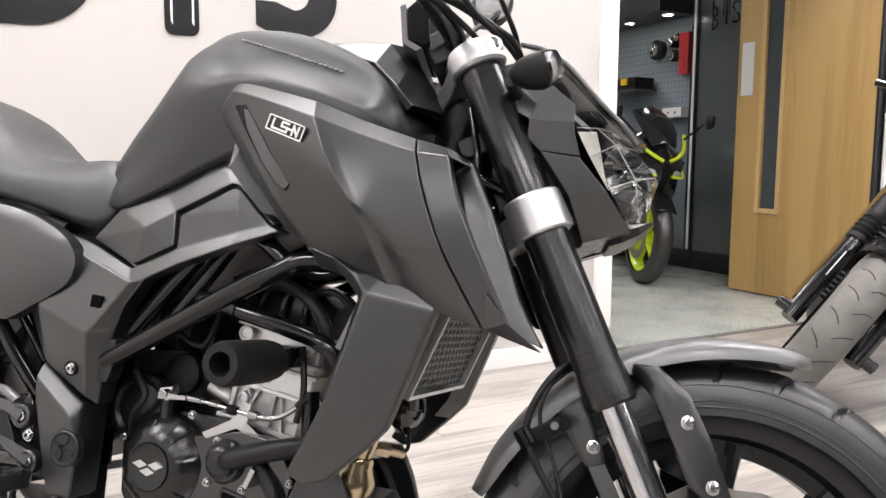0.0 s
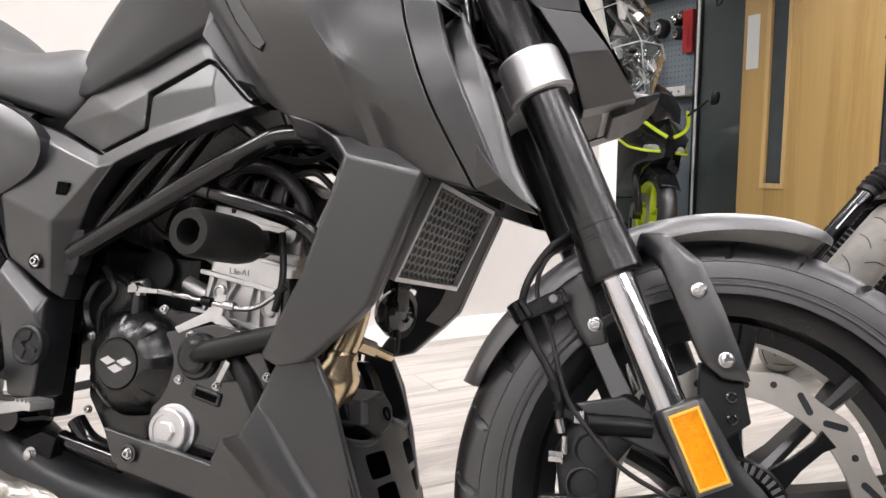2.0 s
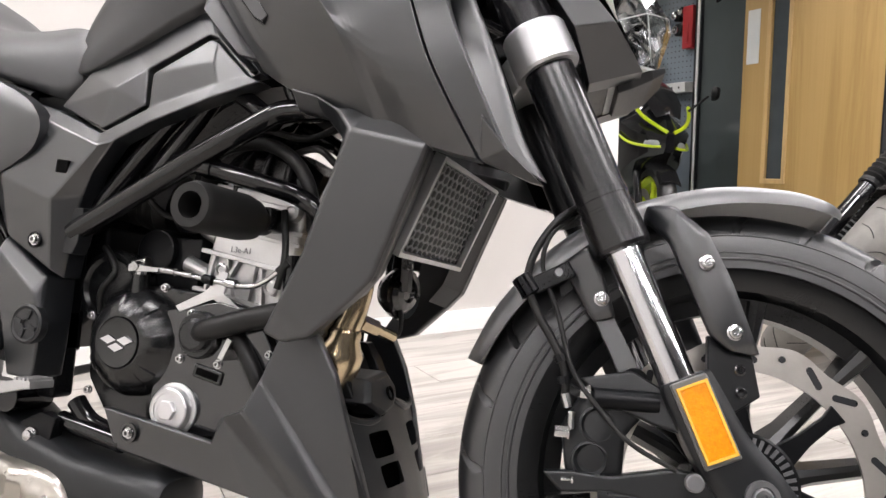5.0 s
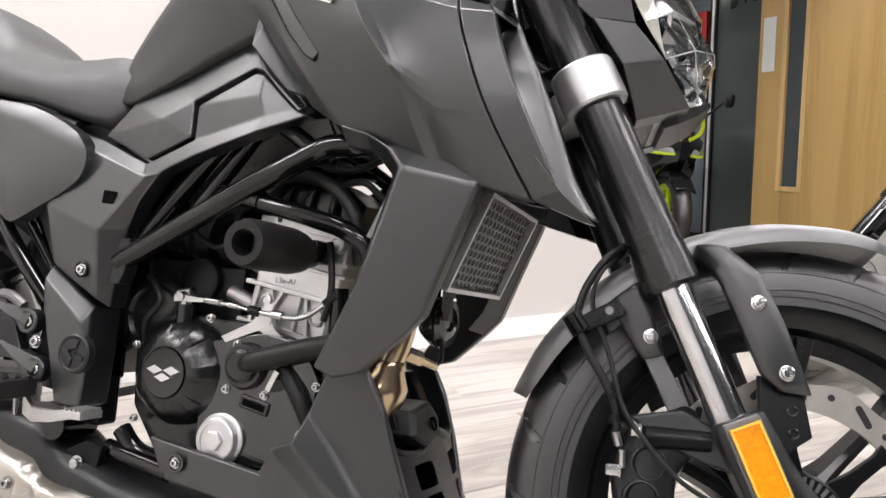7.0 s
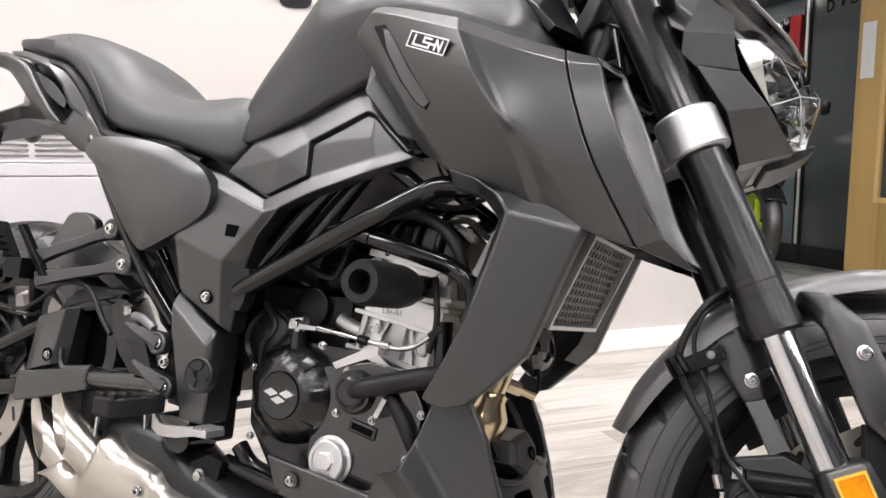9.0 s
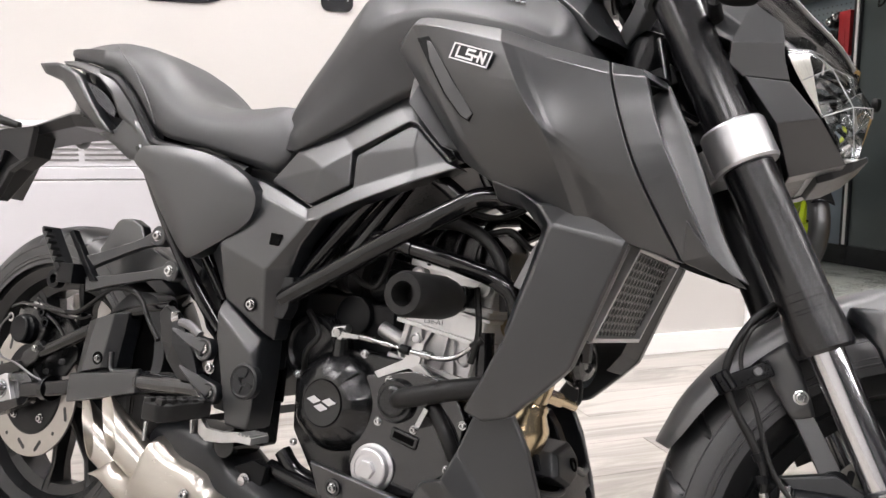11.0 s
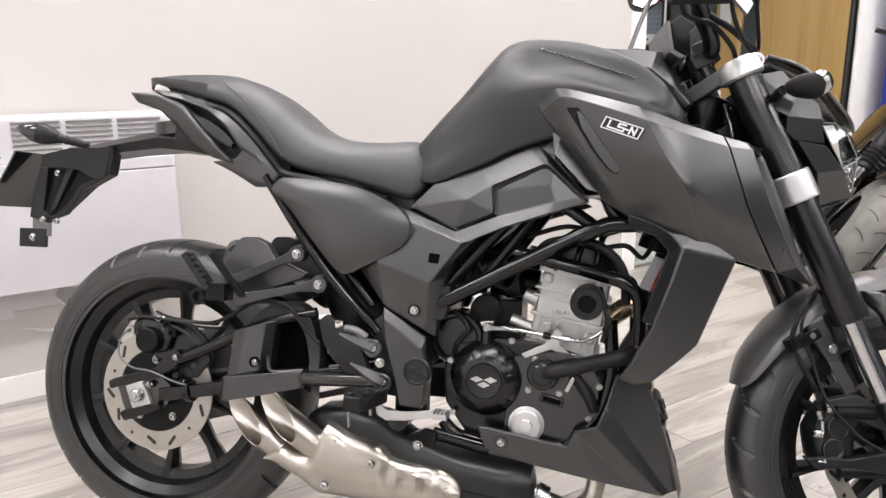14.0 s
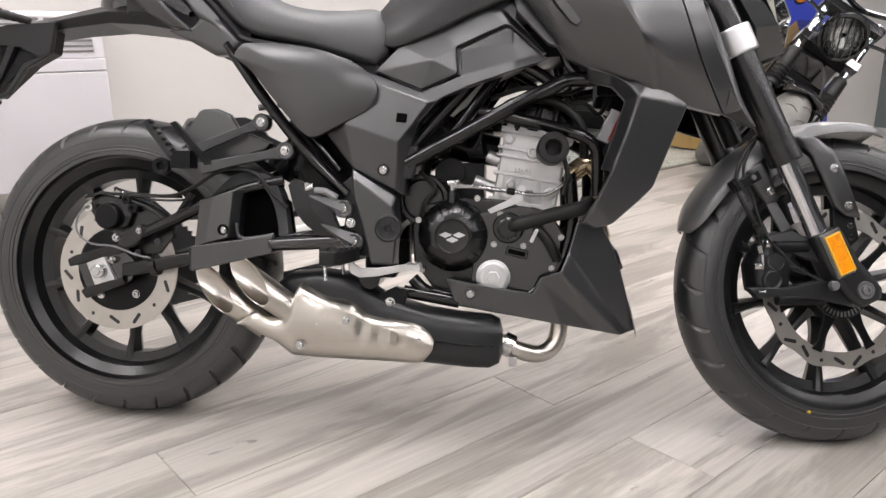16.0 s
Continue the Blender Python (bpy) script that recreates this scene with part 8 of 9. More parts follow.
for k in range(40):
    bm = B()
    m = Matrix.Translation((0.05, -0.0605, -0.344)) @ Matrix.Rotation(2 * math.pi * k / 40, 4, "Y")
    box(bm, (0.042, -0.0006, -0.0018), (0.052, 0.001, 0.0018), m)
    fpart("ring_slot", bm, M_STEELDARK, ring_)
# caliper with two pistons, hoses and fittings
bm = B()
facets(bm, [(-0.098, -0.226, -0.088), (-0.062, -0.2, -0.09), (-0.026, -0.203, -0.092), (-0.014, -0.242, -0.092), (-0.042, -0.255, -0.092), (-0.06, -0.29, -0.092), (-0.088, -0.292, -0.088), (-0.112, -0.276, -0.086), (-0.068, -0.248, -0.096)], [(0, 1, 8, 7), (1, 2, 3, 4, 8), (4, 5, 6, 8), (6, 7, 8)], 0.06)
cal = fpart("front_caliper", bm, M_PLASTIC, label="black two-piston front brake caliper", blend=0.5)
for u, w in ((-0.064, -0.236), (-0.084, -0.265)):
    bm = B()
    turned(bm, (u, -0.086, w), (0, -1, 0), [(0, 0.0185), (0.008, 0.018), (0.009, 0.016), (0.004, 0.012), (0.004, 0.008), (0.002, 0.007), (0.002, 0.001)], 28, True, True)
    fpart("piston_bore", bm, M_PLASTIC, cal, smooth=30)
for p, q, r in (((-0.058, -0.095, -0.21), (0.0, -0.095, -0.236), 0.0105), ((-0.09, -0.09, -0.3), (-0.01, -0.095, -0.335), 0.011)):
    bm = B()
    cyl(bm, p, q, r, n=16)
    fpart("slide_pin", bm, M_DARK, cal, "black slide pin boot")
bm = B()
facets(bm, [(-0.132, -0.259, -0.095), (-0.122, -0.284, -0.095), (-0.075, -0.3, -0.1), (-0.025, -0.33, -0.108), (0.024, -0.364, -0.114), (0.049, -0.336, -0.116), (-0.011, -0.298, -0.108), (-0.071, -0.285, -0.1), (-0.106, -0.268, -0.096)], [(0, 1, 8), (1, 2, 7, 8), (2, 3, 6, 7), (3, 4, 5, 6)], 0.022)
fpart("caliper_bracket", bm, M_PLASTIC, cal, "black lower caliper arm", bevel=0.006, seg=3)
bm = B()
facets(bm, [(-0.063, -0.187, -0.09), (-0.012, -0.198, -0.092), (0.028, -0.25, -0.104), (0.033, -0.291, -0.108), (-0.014, -0.254, -0.1), (-0.052, -0.215, -0.092)], [(0, 1, 4, 5), (1, 2, 3, 4)], 0.02)
fpart("caliper_bracket", bm, M_PLASTIC, cal, "black upper caliper arm", bevel=0.006, seg=3)
for p, q, r in (((-0.059, -0.09, -0.204), (-0.068, -0.09, -0.2), 0.007), ((-0.093, -0.095, -0.233), (-0.106, -0.095, -0.227), 0.0062), ((-0.083, -0.096, -0.215), (-0.09, -0.096, -0.231), 0.0042), ((-0.106, -0.09, -0.277), (-0.117, -0.09, -0.272), 0.0065)):
    bm = B()
    turned(bm, p, Vector(q) - Vector(p), [(0, r * 1.25), (0.002, r * 1.25), (0.002, r), ((Vector(q) - Vector(p)).length, r), ((Vector(q) - Vector(p)).length + 0.001, r * 0.7)], 6 if r > 0.005 else 12, True, True)
    fpart("banjo_bolt", bm, M_STEEL, cal, "bright banjo bolt")
rod("front_brake_hose", [(0.05, -0.06, 0.02), (0.01, -0.08, -0.015), (-0.026, -0.095, -0.028), (-0.059, -0.1, -0.051), (-0.078, -0.1, -0.078), (-0.08, -0.1, -0.112), (-0.076, -0.1, -0.143), (-0.075, -0.1, -0.174), (-0.084, -0.098, -0.2)], 0.0042, M_SOFT, "braided black brake hose", fork=True, n=10)
rod("sensor_cable", [(0.04, -0.06, 0.01), (-0.002, -0.08, -0.025), (-0.037, -0.1, -0.04), (-0.058, -0.1, -0.069), (-0.061, -0.1, -0.119), (-0.068, -0.105, -0.176), (-0.06, -0.11, -0.215), (-0.043, -0.115, -0.26), (-0.012, -0.12, -0.298)], 0.0026, M_SOFT, "thin black sensor cable", fork=True, n=8)
bm = B()
cyl(bm, (-0.083, -0.1, -0.07), (-0.079, -0.1, -0.092), 0.011, n=16)
box(bm, (-0.08, -0.104, -0.088), (-0.036, -0.092, -0.07), Matrix.Rotation(radians(-4), 4, "Y"))
clip = fpart("hose_clip", bm, M_DARK, label="black ribbed hose clip", bevel=0.005)
bm = B()
turned(bm, (-0.045, -0.104, -0.081), (0, -1, 0), [(0, 0.005), (0.003, 0.004)], 14, True, True)
fpart("bolt", bm, M_STEELDARK, clip)
for k in range(2):
    bm = B()
    cyl(bm, (-0.0745 - 0.004 * k, -0.1, -0.158 - 0.022 * k), (-0.0745 - 0.006 * k, -0.1, -0.166 - 0.022 * k), 0.0068, n=10)
    fpart("cable_tie", bm, M_DARK, clip)
bm = B()
cyl(bm, (-0.083, -0.099, -0.196), (-0.085, -0.098, -0.21), 0.0055, n=10)
fpart("hose_end", bm, M_STEEL, label="bright crimped hose end")

# ---- the wall behind: sign, heater ----
def flat(name, outline, y0, y1, material, parent, label="", m=None, **kw):
    """A flat piece cut to an outline of (x, z)."""
    bm = B()
    rings(bm, [[(x, y, z) for x, z in outline] for y in (y0, y1)])
    if m is not None:
        bmesh.ops.transform(bm, matrix=m, verts=bm.verts)
    return part(name, bm, material, parent, label, **kw)


def arc(cx, cz, r, a0, a1, n=14, sq=1.0):
    return [(cx + r * math.cos(radians(a0 + (a1 - a0) * i / n)) * sq, cz + r * math.sin(radians(a0 + (a1 - a0) * i / n))) for i in range(n + 1)]


sign = thing("wall_sign", "large gloss black shop logo shapes on the white wall", "wall sign", ROOM @ pose(0, WALL_B, 0))
flat("bowl_shape", [(0.157, 1.175)] + arc(0.29, 1.365, 0.19, -90, 90, 18, 1.0) + [(0.157, 1.555), (0.157, 1.46), (0.27, 1.46)] + arc(0.28, 1.365, 0.1, 90, -90, 14)[0:] + [(0.25, 1.265), (0.25, 1.4), (0.157, 1.4)], -0.004, -0.0005, M_SIGN, sign, "rounded black logo shape")
flat("bar_shape", [(0.655, 1.62), (0.655, 1.21)] + arc(0.68, 1.2, 0.025, 180, 270, 6) + arc(0.73, 1.2, 0.025, 270, 360, 6) + [(0.755, 1.62)], -0.004, -0.0005, M_SIGN, sign, "upright black logo bar")
for x in (0.672, 0.734):
    flat("highlight", [(x, 1.215), (x + 0.006, 1.205), (x + 0.007, 1.34), (x + 0.001, 1.34)], -0.0052, -0.0042, M_TRIM, sign, "white streak on the bar")
flat("hook_shape", [(0.928, 1.3), (0.928, 1.226), (0.97, 1.202)] + arc(1.06, 1.32, 0.128, -100, 60, 18, 1.05) + [(1.06, 1.5), (1.02, 1.46)] + arc(1.05, 1.33, 0.052, 60, -90, 10) + [(0.99, 1.3)], -0.004, -0.0005, M_SIGN, sign, "hooked black logo shape")

heater = thing("storage_heater", "white enamelled wall heater with slotted top grille", "heater", ROOM @ pose(0, WALL_B, 0))
H0, H1 = -0.62, 0.262
bm = B()
box(bm, (H0, -0.115, 0.345), (H1, -0.02, 0.662))
box(bm, (H0, -0.115, 0.664), (H1, -0.02, 0.698))
part("case", bm, M_HEATER, heater, bevel=0.006)
bm = B()
rings(bm, [[(x, y, z) for y, z in ((-0.02, 0.7), (-0.108, 0.7), (-0.104, 0.815), (-0.095, 0.825), (-0.02, 0.825))] for x in (H0, H1)])
part("grille_head", bm, M_HEATER, heater, bevel=0.004)
# slots are raised grey strips with the shade in their colour
for i in range(7):
    for x0 in (-0.6, -0.45, -0.3, -0.15, -0.017, 0.115):
        bm = B()
        z = 0.715 + 0.0145 * i
        box(bm, (x0, -0.1095, z), (x0 + 0.118, -0.1, z + 0.0062))
        part("slot", bm, M_SLOT_SHADE, heater)
bm = B()
box(bm, (-0.33, -0.02, 0.25), (-0.2, -0.002, 0.33))
part("wall_bracket", bm, M_HEATER, heater, bevel=0.003)
sk = thing("wall_socket", "white plastic socket with a cable under the heater", "socket", ROOM @ pose(-0.14, WALL_B, 0.3))
bm = B()
box(bm, (-0.06, -0.012, -0.03), (0.06, 0, 0.03))
part("faceplate", bm, M_HEATER, sk, bevel=0.003)
bm = B()
tube(bm, [(0.05, -0.01, 0.0), (0.09, -0.03, -0.06), (0.05, -0.03, -0.1), (-0.05, -0.02, -0.08)], 0.004, 8)
part("cable", bm, M_PALEGREY, sk)

# ---- doorway: open oak door ----
door = thing("door_1", "open oak-veneered door with a narrow glazed slot", "door", ROOM @ pose(4.05, 0, 0), kind="structure")
DB0, DB1 = 0.93, 1.826
WB0, WB1, WZ0, WZ1 = 1.512, 1.632, 0.515, 1.83


def upright(name, lo, hi, material, parent, label="", bevel=0.0):
    """A board whose grain runs upright."""
    sx, sy, sz = hi[2] - lo[2], hi[1] - lo[1], hi[0] - lo[0]
    bm = B()
    box(bm, (-sx / 2, -sy / 2, -sz / 2), (sx / 2, sy / 2, sz / 2))
    ob = part(name, bm, material, parent, label, bevel=bevel)
    ob.matrix_basis = Matrix.Translation([(a + b) / 2 for a, b in zip(lo, hi)]) @ pose(0, 0, 0, 0, -90, 0)
    return ob


upright("leaf", (0, DB0, 0.008), (0.044, WB0, 2.04), M_OAK, door)
upright("leaf", (0, WB1, 0.008), (0.044, DB1, 2.04), M_OAK, door)
upright("leaf", (0, WB0, 0.008), (0.044, WB1, WZ0), M_OAK, door)
upright("leaf", (0, WB0, WZ1), (0.044, WB1, 2.04), M_OAK, door)
for lo, hi in (((-0.008, WB0 - 0.024, WZ0 - 0.028), (0.02, WB0, WZ1 + 0.02)), ((-0.008, WB1, WZ0 - 0.028), (0.02, WB1 + 0.024, WZ1 + 0.02)), ((-0.0078, WB0, WZ0 - 0.028), (0.02, WB1, WZ0)), ((-0.0078, WB0, WZ1), (0.02, WB1, WZ1 + 0.02))):
    upright("glazing_bead", lo, hi, M_BEECH, door, "paler oak glazing bead", bevel=0.003)
bm = B()
box(bm, (0.018, WB0 - 0.005, WZ0 - 0.005), (0.024, WB1 + 0.005, WZ1 + 0.005))
pane = part("pane", bm, M_GLASS, door, "dark reflecting glass")
bm = B()
box(bm, (-0.003, 1.712, 1.182), (0.0, 1.8, 1.492))
part("push_plate", bm, M_PALEGREY, door, "pale grey push plate", bevel=0.001)
bm = B()
box(bm, (-0.006, DB0 - 0.006, 0.0), (0.05, DB0 + 0.004, 2.04))
part("edge_seal", bm, M_BLACKTRIM, door, "black edge seal")

# ---- things on the workshop wall ----
SW = ROOM @ pose(SIDE_A + 0.03, 0, 0)
# holes of the pegboard
bm = B()
for i in range(22):
    for j in range(24):
        b, z = 2.7 + 0.04 * i, 0.86 + 0.04 * j
        rings(bm, [[(-0.0012 * k, b + 0.005 * math.cos(t), z + 0.005 * math.sin(t)) for t in (2 * math.pi * q / 6 for q in range(6))] for k in (0, 1)])
holes = part("pegboard_holes", bm, M_BLACKTRIM, None, weld=False)
holes.matrix_basis = SW
tagged(holes, "rows of small dark holes in the pegboard", "holes", "", "stuff")
box_red = thing("fire_box", "red plastic wall box", "wall box", SW)
bm = B()
box(bm, (-0.06, 2.68, 1.42), (0, 2.775, 1.72))
part("case", bm, M_RED, box_red, bevel=0.006)
bm = B()
box(bm, (-0.064, 2.715, 1.46), (-0.06, 2.74, 1.6))
part("stripe", bm, M_RED, box_red)
for b, z, r in ((3.03, 1.63, 0.075), (2.85, 1.665, 0.04), (2.835, 1.565, 0.045), (2.79, 1.69, 0.035)):
    g = thing("spare_clutch", "round chrome and black spare part on the pegboard", "spare part", SW, "spare parts on the pegboard")
    bm = B()
    turned(bm, (0, b, z), (-1, 0, 0.0), [(0, r * 0.95), (0.05, r), (0.055, r * 0.9)], 28, True, True)
    part("drum", bm, M_SOFT, g)
    bm = B()
    turned(bm, (-0.05, b + 0.01, z), (-1, 0, 0), [(0, r * 0.72), (0.02, r * 0.66), (0.022, r * 0.45), (0.012, r * 0.3), (0.02, r * 0.1)], 28, True, True)
    part("face", bm, M_CHROME, g, "chromed face")
tb = thing("tool_case", "black tool case with yellow latches on a shelf", "tool case", SW)
bm = B()
box(bm, (-0.2, 3.08, 1.335), (-0.02, 3.5, 1.4))
box(bm, (-0.205, 3.075, 1.402), (-0.015, 3.505, 1.425))
part("case", bm, M_SOFT, tb, bevel=0.006)
for b in (3.16, 3.36):
    bm = B()
    box(bm, (-0.215, b, 1.37), (-0.203, b + 0.07, 1.42))
    part("latch", bm, M_YELLOW, tb, "yellow latch", bevel=0.003)
sh = thing("wall_shelf", "thin grey metal shelf on the pegboard", "shelf", SW)
bm = B()
box(bm, (-0.22, 3.06, 1.322), (0, 3.52, 1.334))
part("board", bm, M_STEELDARK, sh, bevel=0.002)
cd = thing("card_box", "pale card box of small parts", "box", SW)
bm = B()
box(bm, (-0.1, 2.685, 1.11), (-0.003, 2.88, 1.18))
part("carton", bm, M_PAPER, cd, bevel=0.003)
for b in (2.74, 2.81):
    bm = B()
    box(bm, (-0.102, b, 1.135), (-0.1005, b + 0.015, 1.15))
    part("mark", bm, M_BLACKTRIM, cd)
# lit canopy over the pegboard
can = thing("light_canopy", "black canopy with small round downlights", "canopy light", SW)
bm = B()
box(bm, (-0.35, 2.67, 1.84), (0, 4.6, 1.98))
part("hood", bm, M_BLACKTRIM, can, bevel=0.004)
for b in (2.75, 3.16, 3.57):
    bm = B()
    turned(bm, (-0.2, b, 1.8385), (0, 0, -1), [(0, 0.045), (0.008, 0.043), (0.008, 0.034), (0.003, 0.03)], 24, True, True)
    dl = part("downlight", bm, M_TRIM, can, "white downlight ring")
    bm = B()
    turned(bm, (-0.2, b, 1.833), (0, 0, -1), [(0, 0.03), (0.003, 0.028)], 24, True, True)
    part("lamp", bm, M_SPOT, dl, "glowing lamp lens")
logo = thing("wall_logo", "small black logo shapes on the grey panel", "wall sign", ROOM @ pose(SIDE_A, 0, 0))
ring_ = lambda b, z, rb, rz, a0, a1, n: [(b - rb * math.cos(radians(a0 + (a1 - a0) * i / n)), z + rz * math.sin(radians(a0 + (a1 - a0) * i / n))) for i in range(n + 1)]
SHAPES = ([(2.49, 1.7), (2.49, 1.9), (2.476, 1.9), (2.476, 1.7)],
          ring_(2.476, 1.74, 0.046, 0.04, 90, -90, 10) + ring_(2.476, 1.74, 0.03, 0.026, -90, 90, 10),
          ring_(2.476, 1.82, 0.04, 0.038, 90, -90, 10) + ring_(2.476, 1.82, 0.026, 0.024, -90, 90, 10),
          [(2.372, 1.73), (2.362, 1.72), (2.352, 1.73), (2.352, 1.9), (2.372, 1.9)], [(2.392, 1.79), (2.383, 1.78), (2.383, 1.9), (2.392, 1.9)], [(2.341, 1.79), (2.332, 1.78), (2.332, 1.9), (2.341, 1.9)],
          ring_(2.278, 1.755, 0.036, 0.036, -150, 80, 12) + ring_(2.278, 1.755, 0.022, 0.022, 80, -150, 12),
          ring_(2.278, 1.835, 0.036, 0.036, 30, 260, 12) + ring_(2.278, 1.835, 0.022, 0.022, 260, 30, 12))
for shape in SHAPES:
    bm = B()
    rings(bm, [[(x, b, z) for b, z in shape] for x in (-0.003, -0.0005)])
    part("logo_shape", bm, M_SIGN, logo)

# banner beside the doorway
ban = thing("pull_up_banner", "blue and purple printed pull-up banner with a price", "banner", ROOM @ pose(0, 0.8, 0))
BN0 = 4.24
bm = B()
box(bm, (BN0, -0.002, 0.08), (BN0 + 0.8, 0.002, 2.0))
part("sheet", bm, M_BLUE, ban, bevel=0.0)
bm = B()
box(bm, (BN0 + 0.02, -0.004, 1.02), (BN0 + 0.78, -0.0025, 1.25))
part("price_panel", bm, M_PURPLE, ban, "purple price panel")
bm = B()
box(bm, (BN0 - 0.02, -0.09, 0.0), (BN0 + 0.82, 0.09, 0.08))
part("base", bm, M_SILVER, ban, "silver roller base", bevel=0.01)
for k, ch in enumerate("\u00a349"):
    if k:
        bm = B()
        box(bm, (BN0 + 0.09 + 0.095 * k, -0.006, 1.115), (BN0 + 0.17 + 0.095 * k, -0.0045, 1.23))
        part("price_card", bm, M_PAPER, ban, "white price card")
    fc = bpy.data.curves.new("price_digit", "FONT")
    fc.body, fc.size, fc.extrude = ch, 0.13, 0.0006
    t = new("price_digit", fc)
    t.data.materials.append(M_SIGN if k else M_PAPER)
    t.matrix_basis = Matrix.Translation((BN0 + 0.095 + 0.095 * k, -0.008, 1.125)) @ pose(0, 0, 0, 90, 0, 0)
    t.parent = ban
for x, w in ((0.07, 0.03), (0.12, 0.22)):
    bm = B()
    box(bm, (BN0 + x, -0.006, 1.045), (BN0 + x + w, -0.0045, 1.07))
    part("caption_bar", bm, M_PAPER, ban, "white bar of small print")


# ---- the other two motorcycles ----
def simple_wheel(parent, c, radius, half, mat_rim, mat_tyre, rim_r, label, spokes=5):
    c = Vector(c)
    bm = B()
    prof = []
    for k in range(17):
        a = math.pi * (k / 16 - 0.5)
        prof.append((half * math.sin(a), rim_r + (radius - rim_r) * max(0, math.cos(a)) ** 0.55))
    turned(bm, c, (0, 1, 0), prof, 64)
    w = part("wheel", bm, mat_tyre, parent, label, smooth=50)
    bm = B()
    turned(bm, c, (0, 1, 0), [(-half * 0.75, rim_r), (-half * 0.75, rim_r - 0.012), (-half * 0.3, rim_r - 0.035), (half * 0.3, rim_r - 0.035), (half * 0.75, rim_r - 0.012), (half * 0.75, rim_r)], 48)
    r = part("rim", bm, mat_rim, w)
    for k in range(spokes):
        bm = B()
        spoke(bm, c, 2 * math.pi * k / spokes + 0.4, 0.03, rim_r - 0.02)
        part("spoke", bm, mat_rim, r)
    bm = B()
    turned(bm, c, (0, 1, 0), [(-0.05, 0.02), (-0.05, 0.05), (0.05, 0.05), (0.05, 0.02)], 24, True, True)
    part("hub", bm, mat_rim, r)
    return w


# sports bike in the workshop: x ahead, facing the doorway
sport = thing("sports_motorcycle", "black and fluorescent yellow sports motorcycle in the workshop", "motorcycle", ROOM @ pose(3.72, 2.24, 0.0, 0, 0, -110) @ pose(0, 0, 0, -6, 0, 0))
simple_wheel(sport, (0, 0, 0.295), 0.295, 0.056, M_LIME, M_RUBBER, 0.222, "front wheel with a fluorescent yellow rim")
simple_wheel(sport, (-1.36, 0, 0.3), 0.3, 0.07, M_LIME, M_RUBBER, 0.222, "rear wheel with a fluorescent yellow rim")
for s in (-1, 1):
    bm = B()
    cyl(bm, (0.02, s * 0.095, 0.3), (-0.2, s * 0.095, 0.72), 0.026, n=16)
    part("fork_leg", bm, M_GLOSS, sport)
    bm = B()
    turned(bm, (0, s * 0.07, 0.295), (0, s, 0), [(0, 0.14), (0.004, 0.14), (0.004, 0.09), (0, 0.09)], 40)
    part("brake_disc", bm, M_DISC, sport)
    bm = B()
    box(bm, (-0.13, s * 0.07 - 0.03, 0.26), (-0.06, s * 0.07 + 0.03, 0.36))
    part("caliper", bm, M_GLOSS, sport, bevel=0.008)
bm = B()
loops = []
for a in (40, 60, 85, 110, 130):
    loops.append([(0.31 * math.cos(radians(a)) , y, 0.295 + (0.315 - d) * math.sin(radians(a))) for y, d in ((-0.07, 0.05), (-0.06, 0.01), (0, 0), (0.06, 0.01), (0.07, 0.05), (0, 0.012))])
rings(bm, loops)
part("mudguard", bm, M_GLOSS, sport, bevel=0.003)
bm = B()
rings(bm, [[(x, s * w, z) for s, w, z in ((-1, 0.02, zt), (1, 0.02, zt), (1, w1, zm), (1, w1 * 0.8, zb), (1, 0.03, zb - 0.03), (-1, 0.03, zb - 0.03), (-1, w1 * 0.8, zb), (-1, w1, zm))] for x, zt, zm, zb, w1 in ((0.14, 0.78, 0.74, 0.7, 0.03), (0.08, 0.86, 0.76, 0.66, 0.13), (-0.05, 0.96, 0.8, 0.6, 0.2), (-0.2, 1.02, 0.86, 0.5, 0.23), (-0.45, 0.96, 0.88, 0.42, 0.24), (-0.7, 0.9, 0.84, 0.4, 0.22))])
fair = part("fairing", bm, M_GLOSS, sport, "glossy black front fairing", smooth=30)
bm = B()
rings(bm, [[(x, y, z) for y, z in ((-w, z0), (0, z0 + 0.05), (w, z0), (0, z0 + 0.03))] for x, z0, w in ((0.06, 0.88, 0.08), (-0.05, 0.985, 0.12), (-0.18, 1.07, 0.13), (-0.27, 1.12, 0.12))])
part("windscreen", bm, M_SMOKEDARK, sport, "dark windscreen", smooth=50)
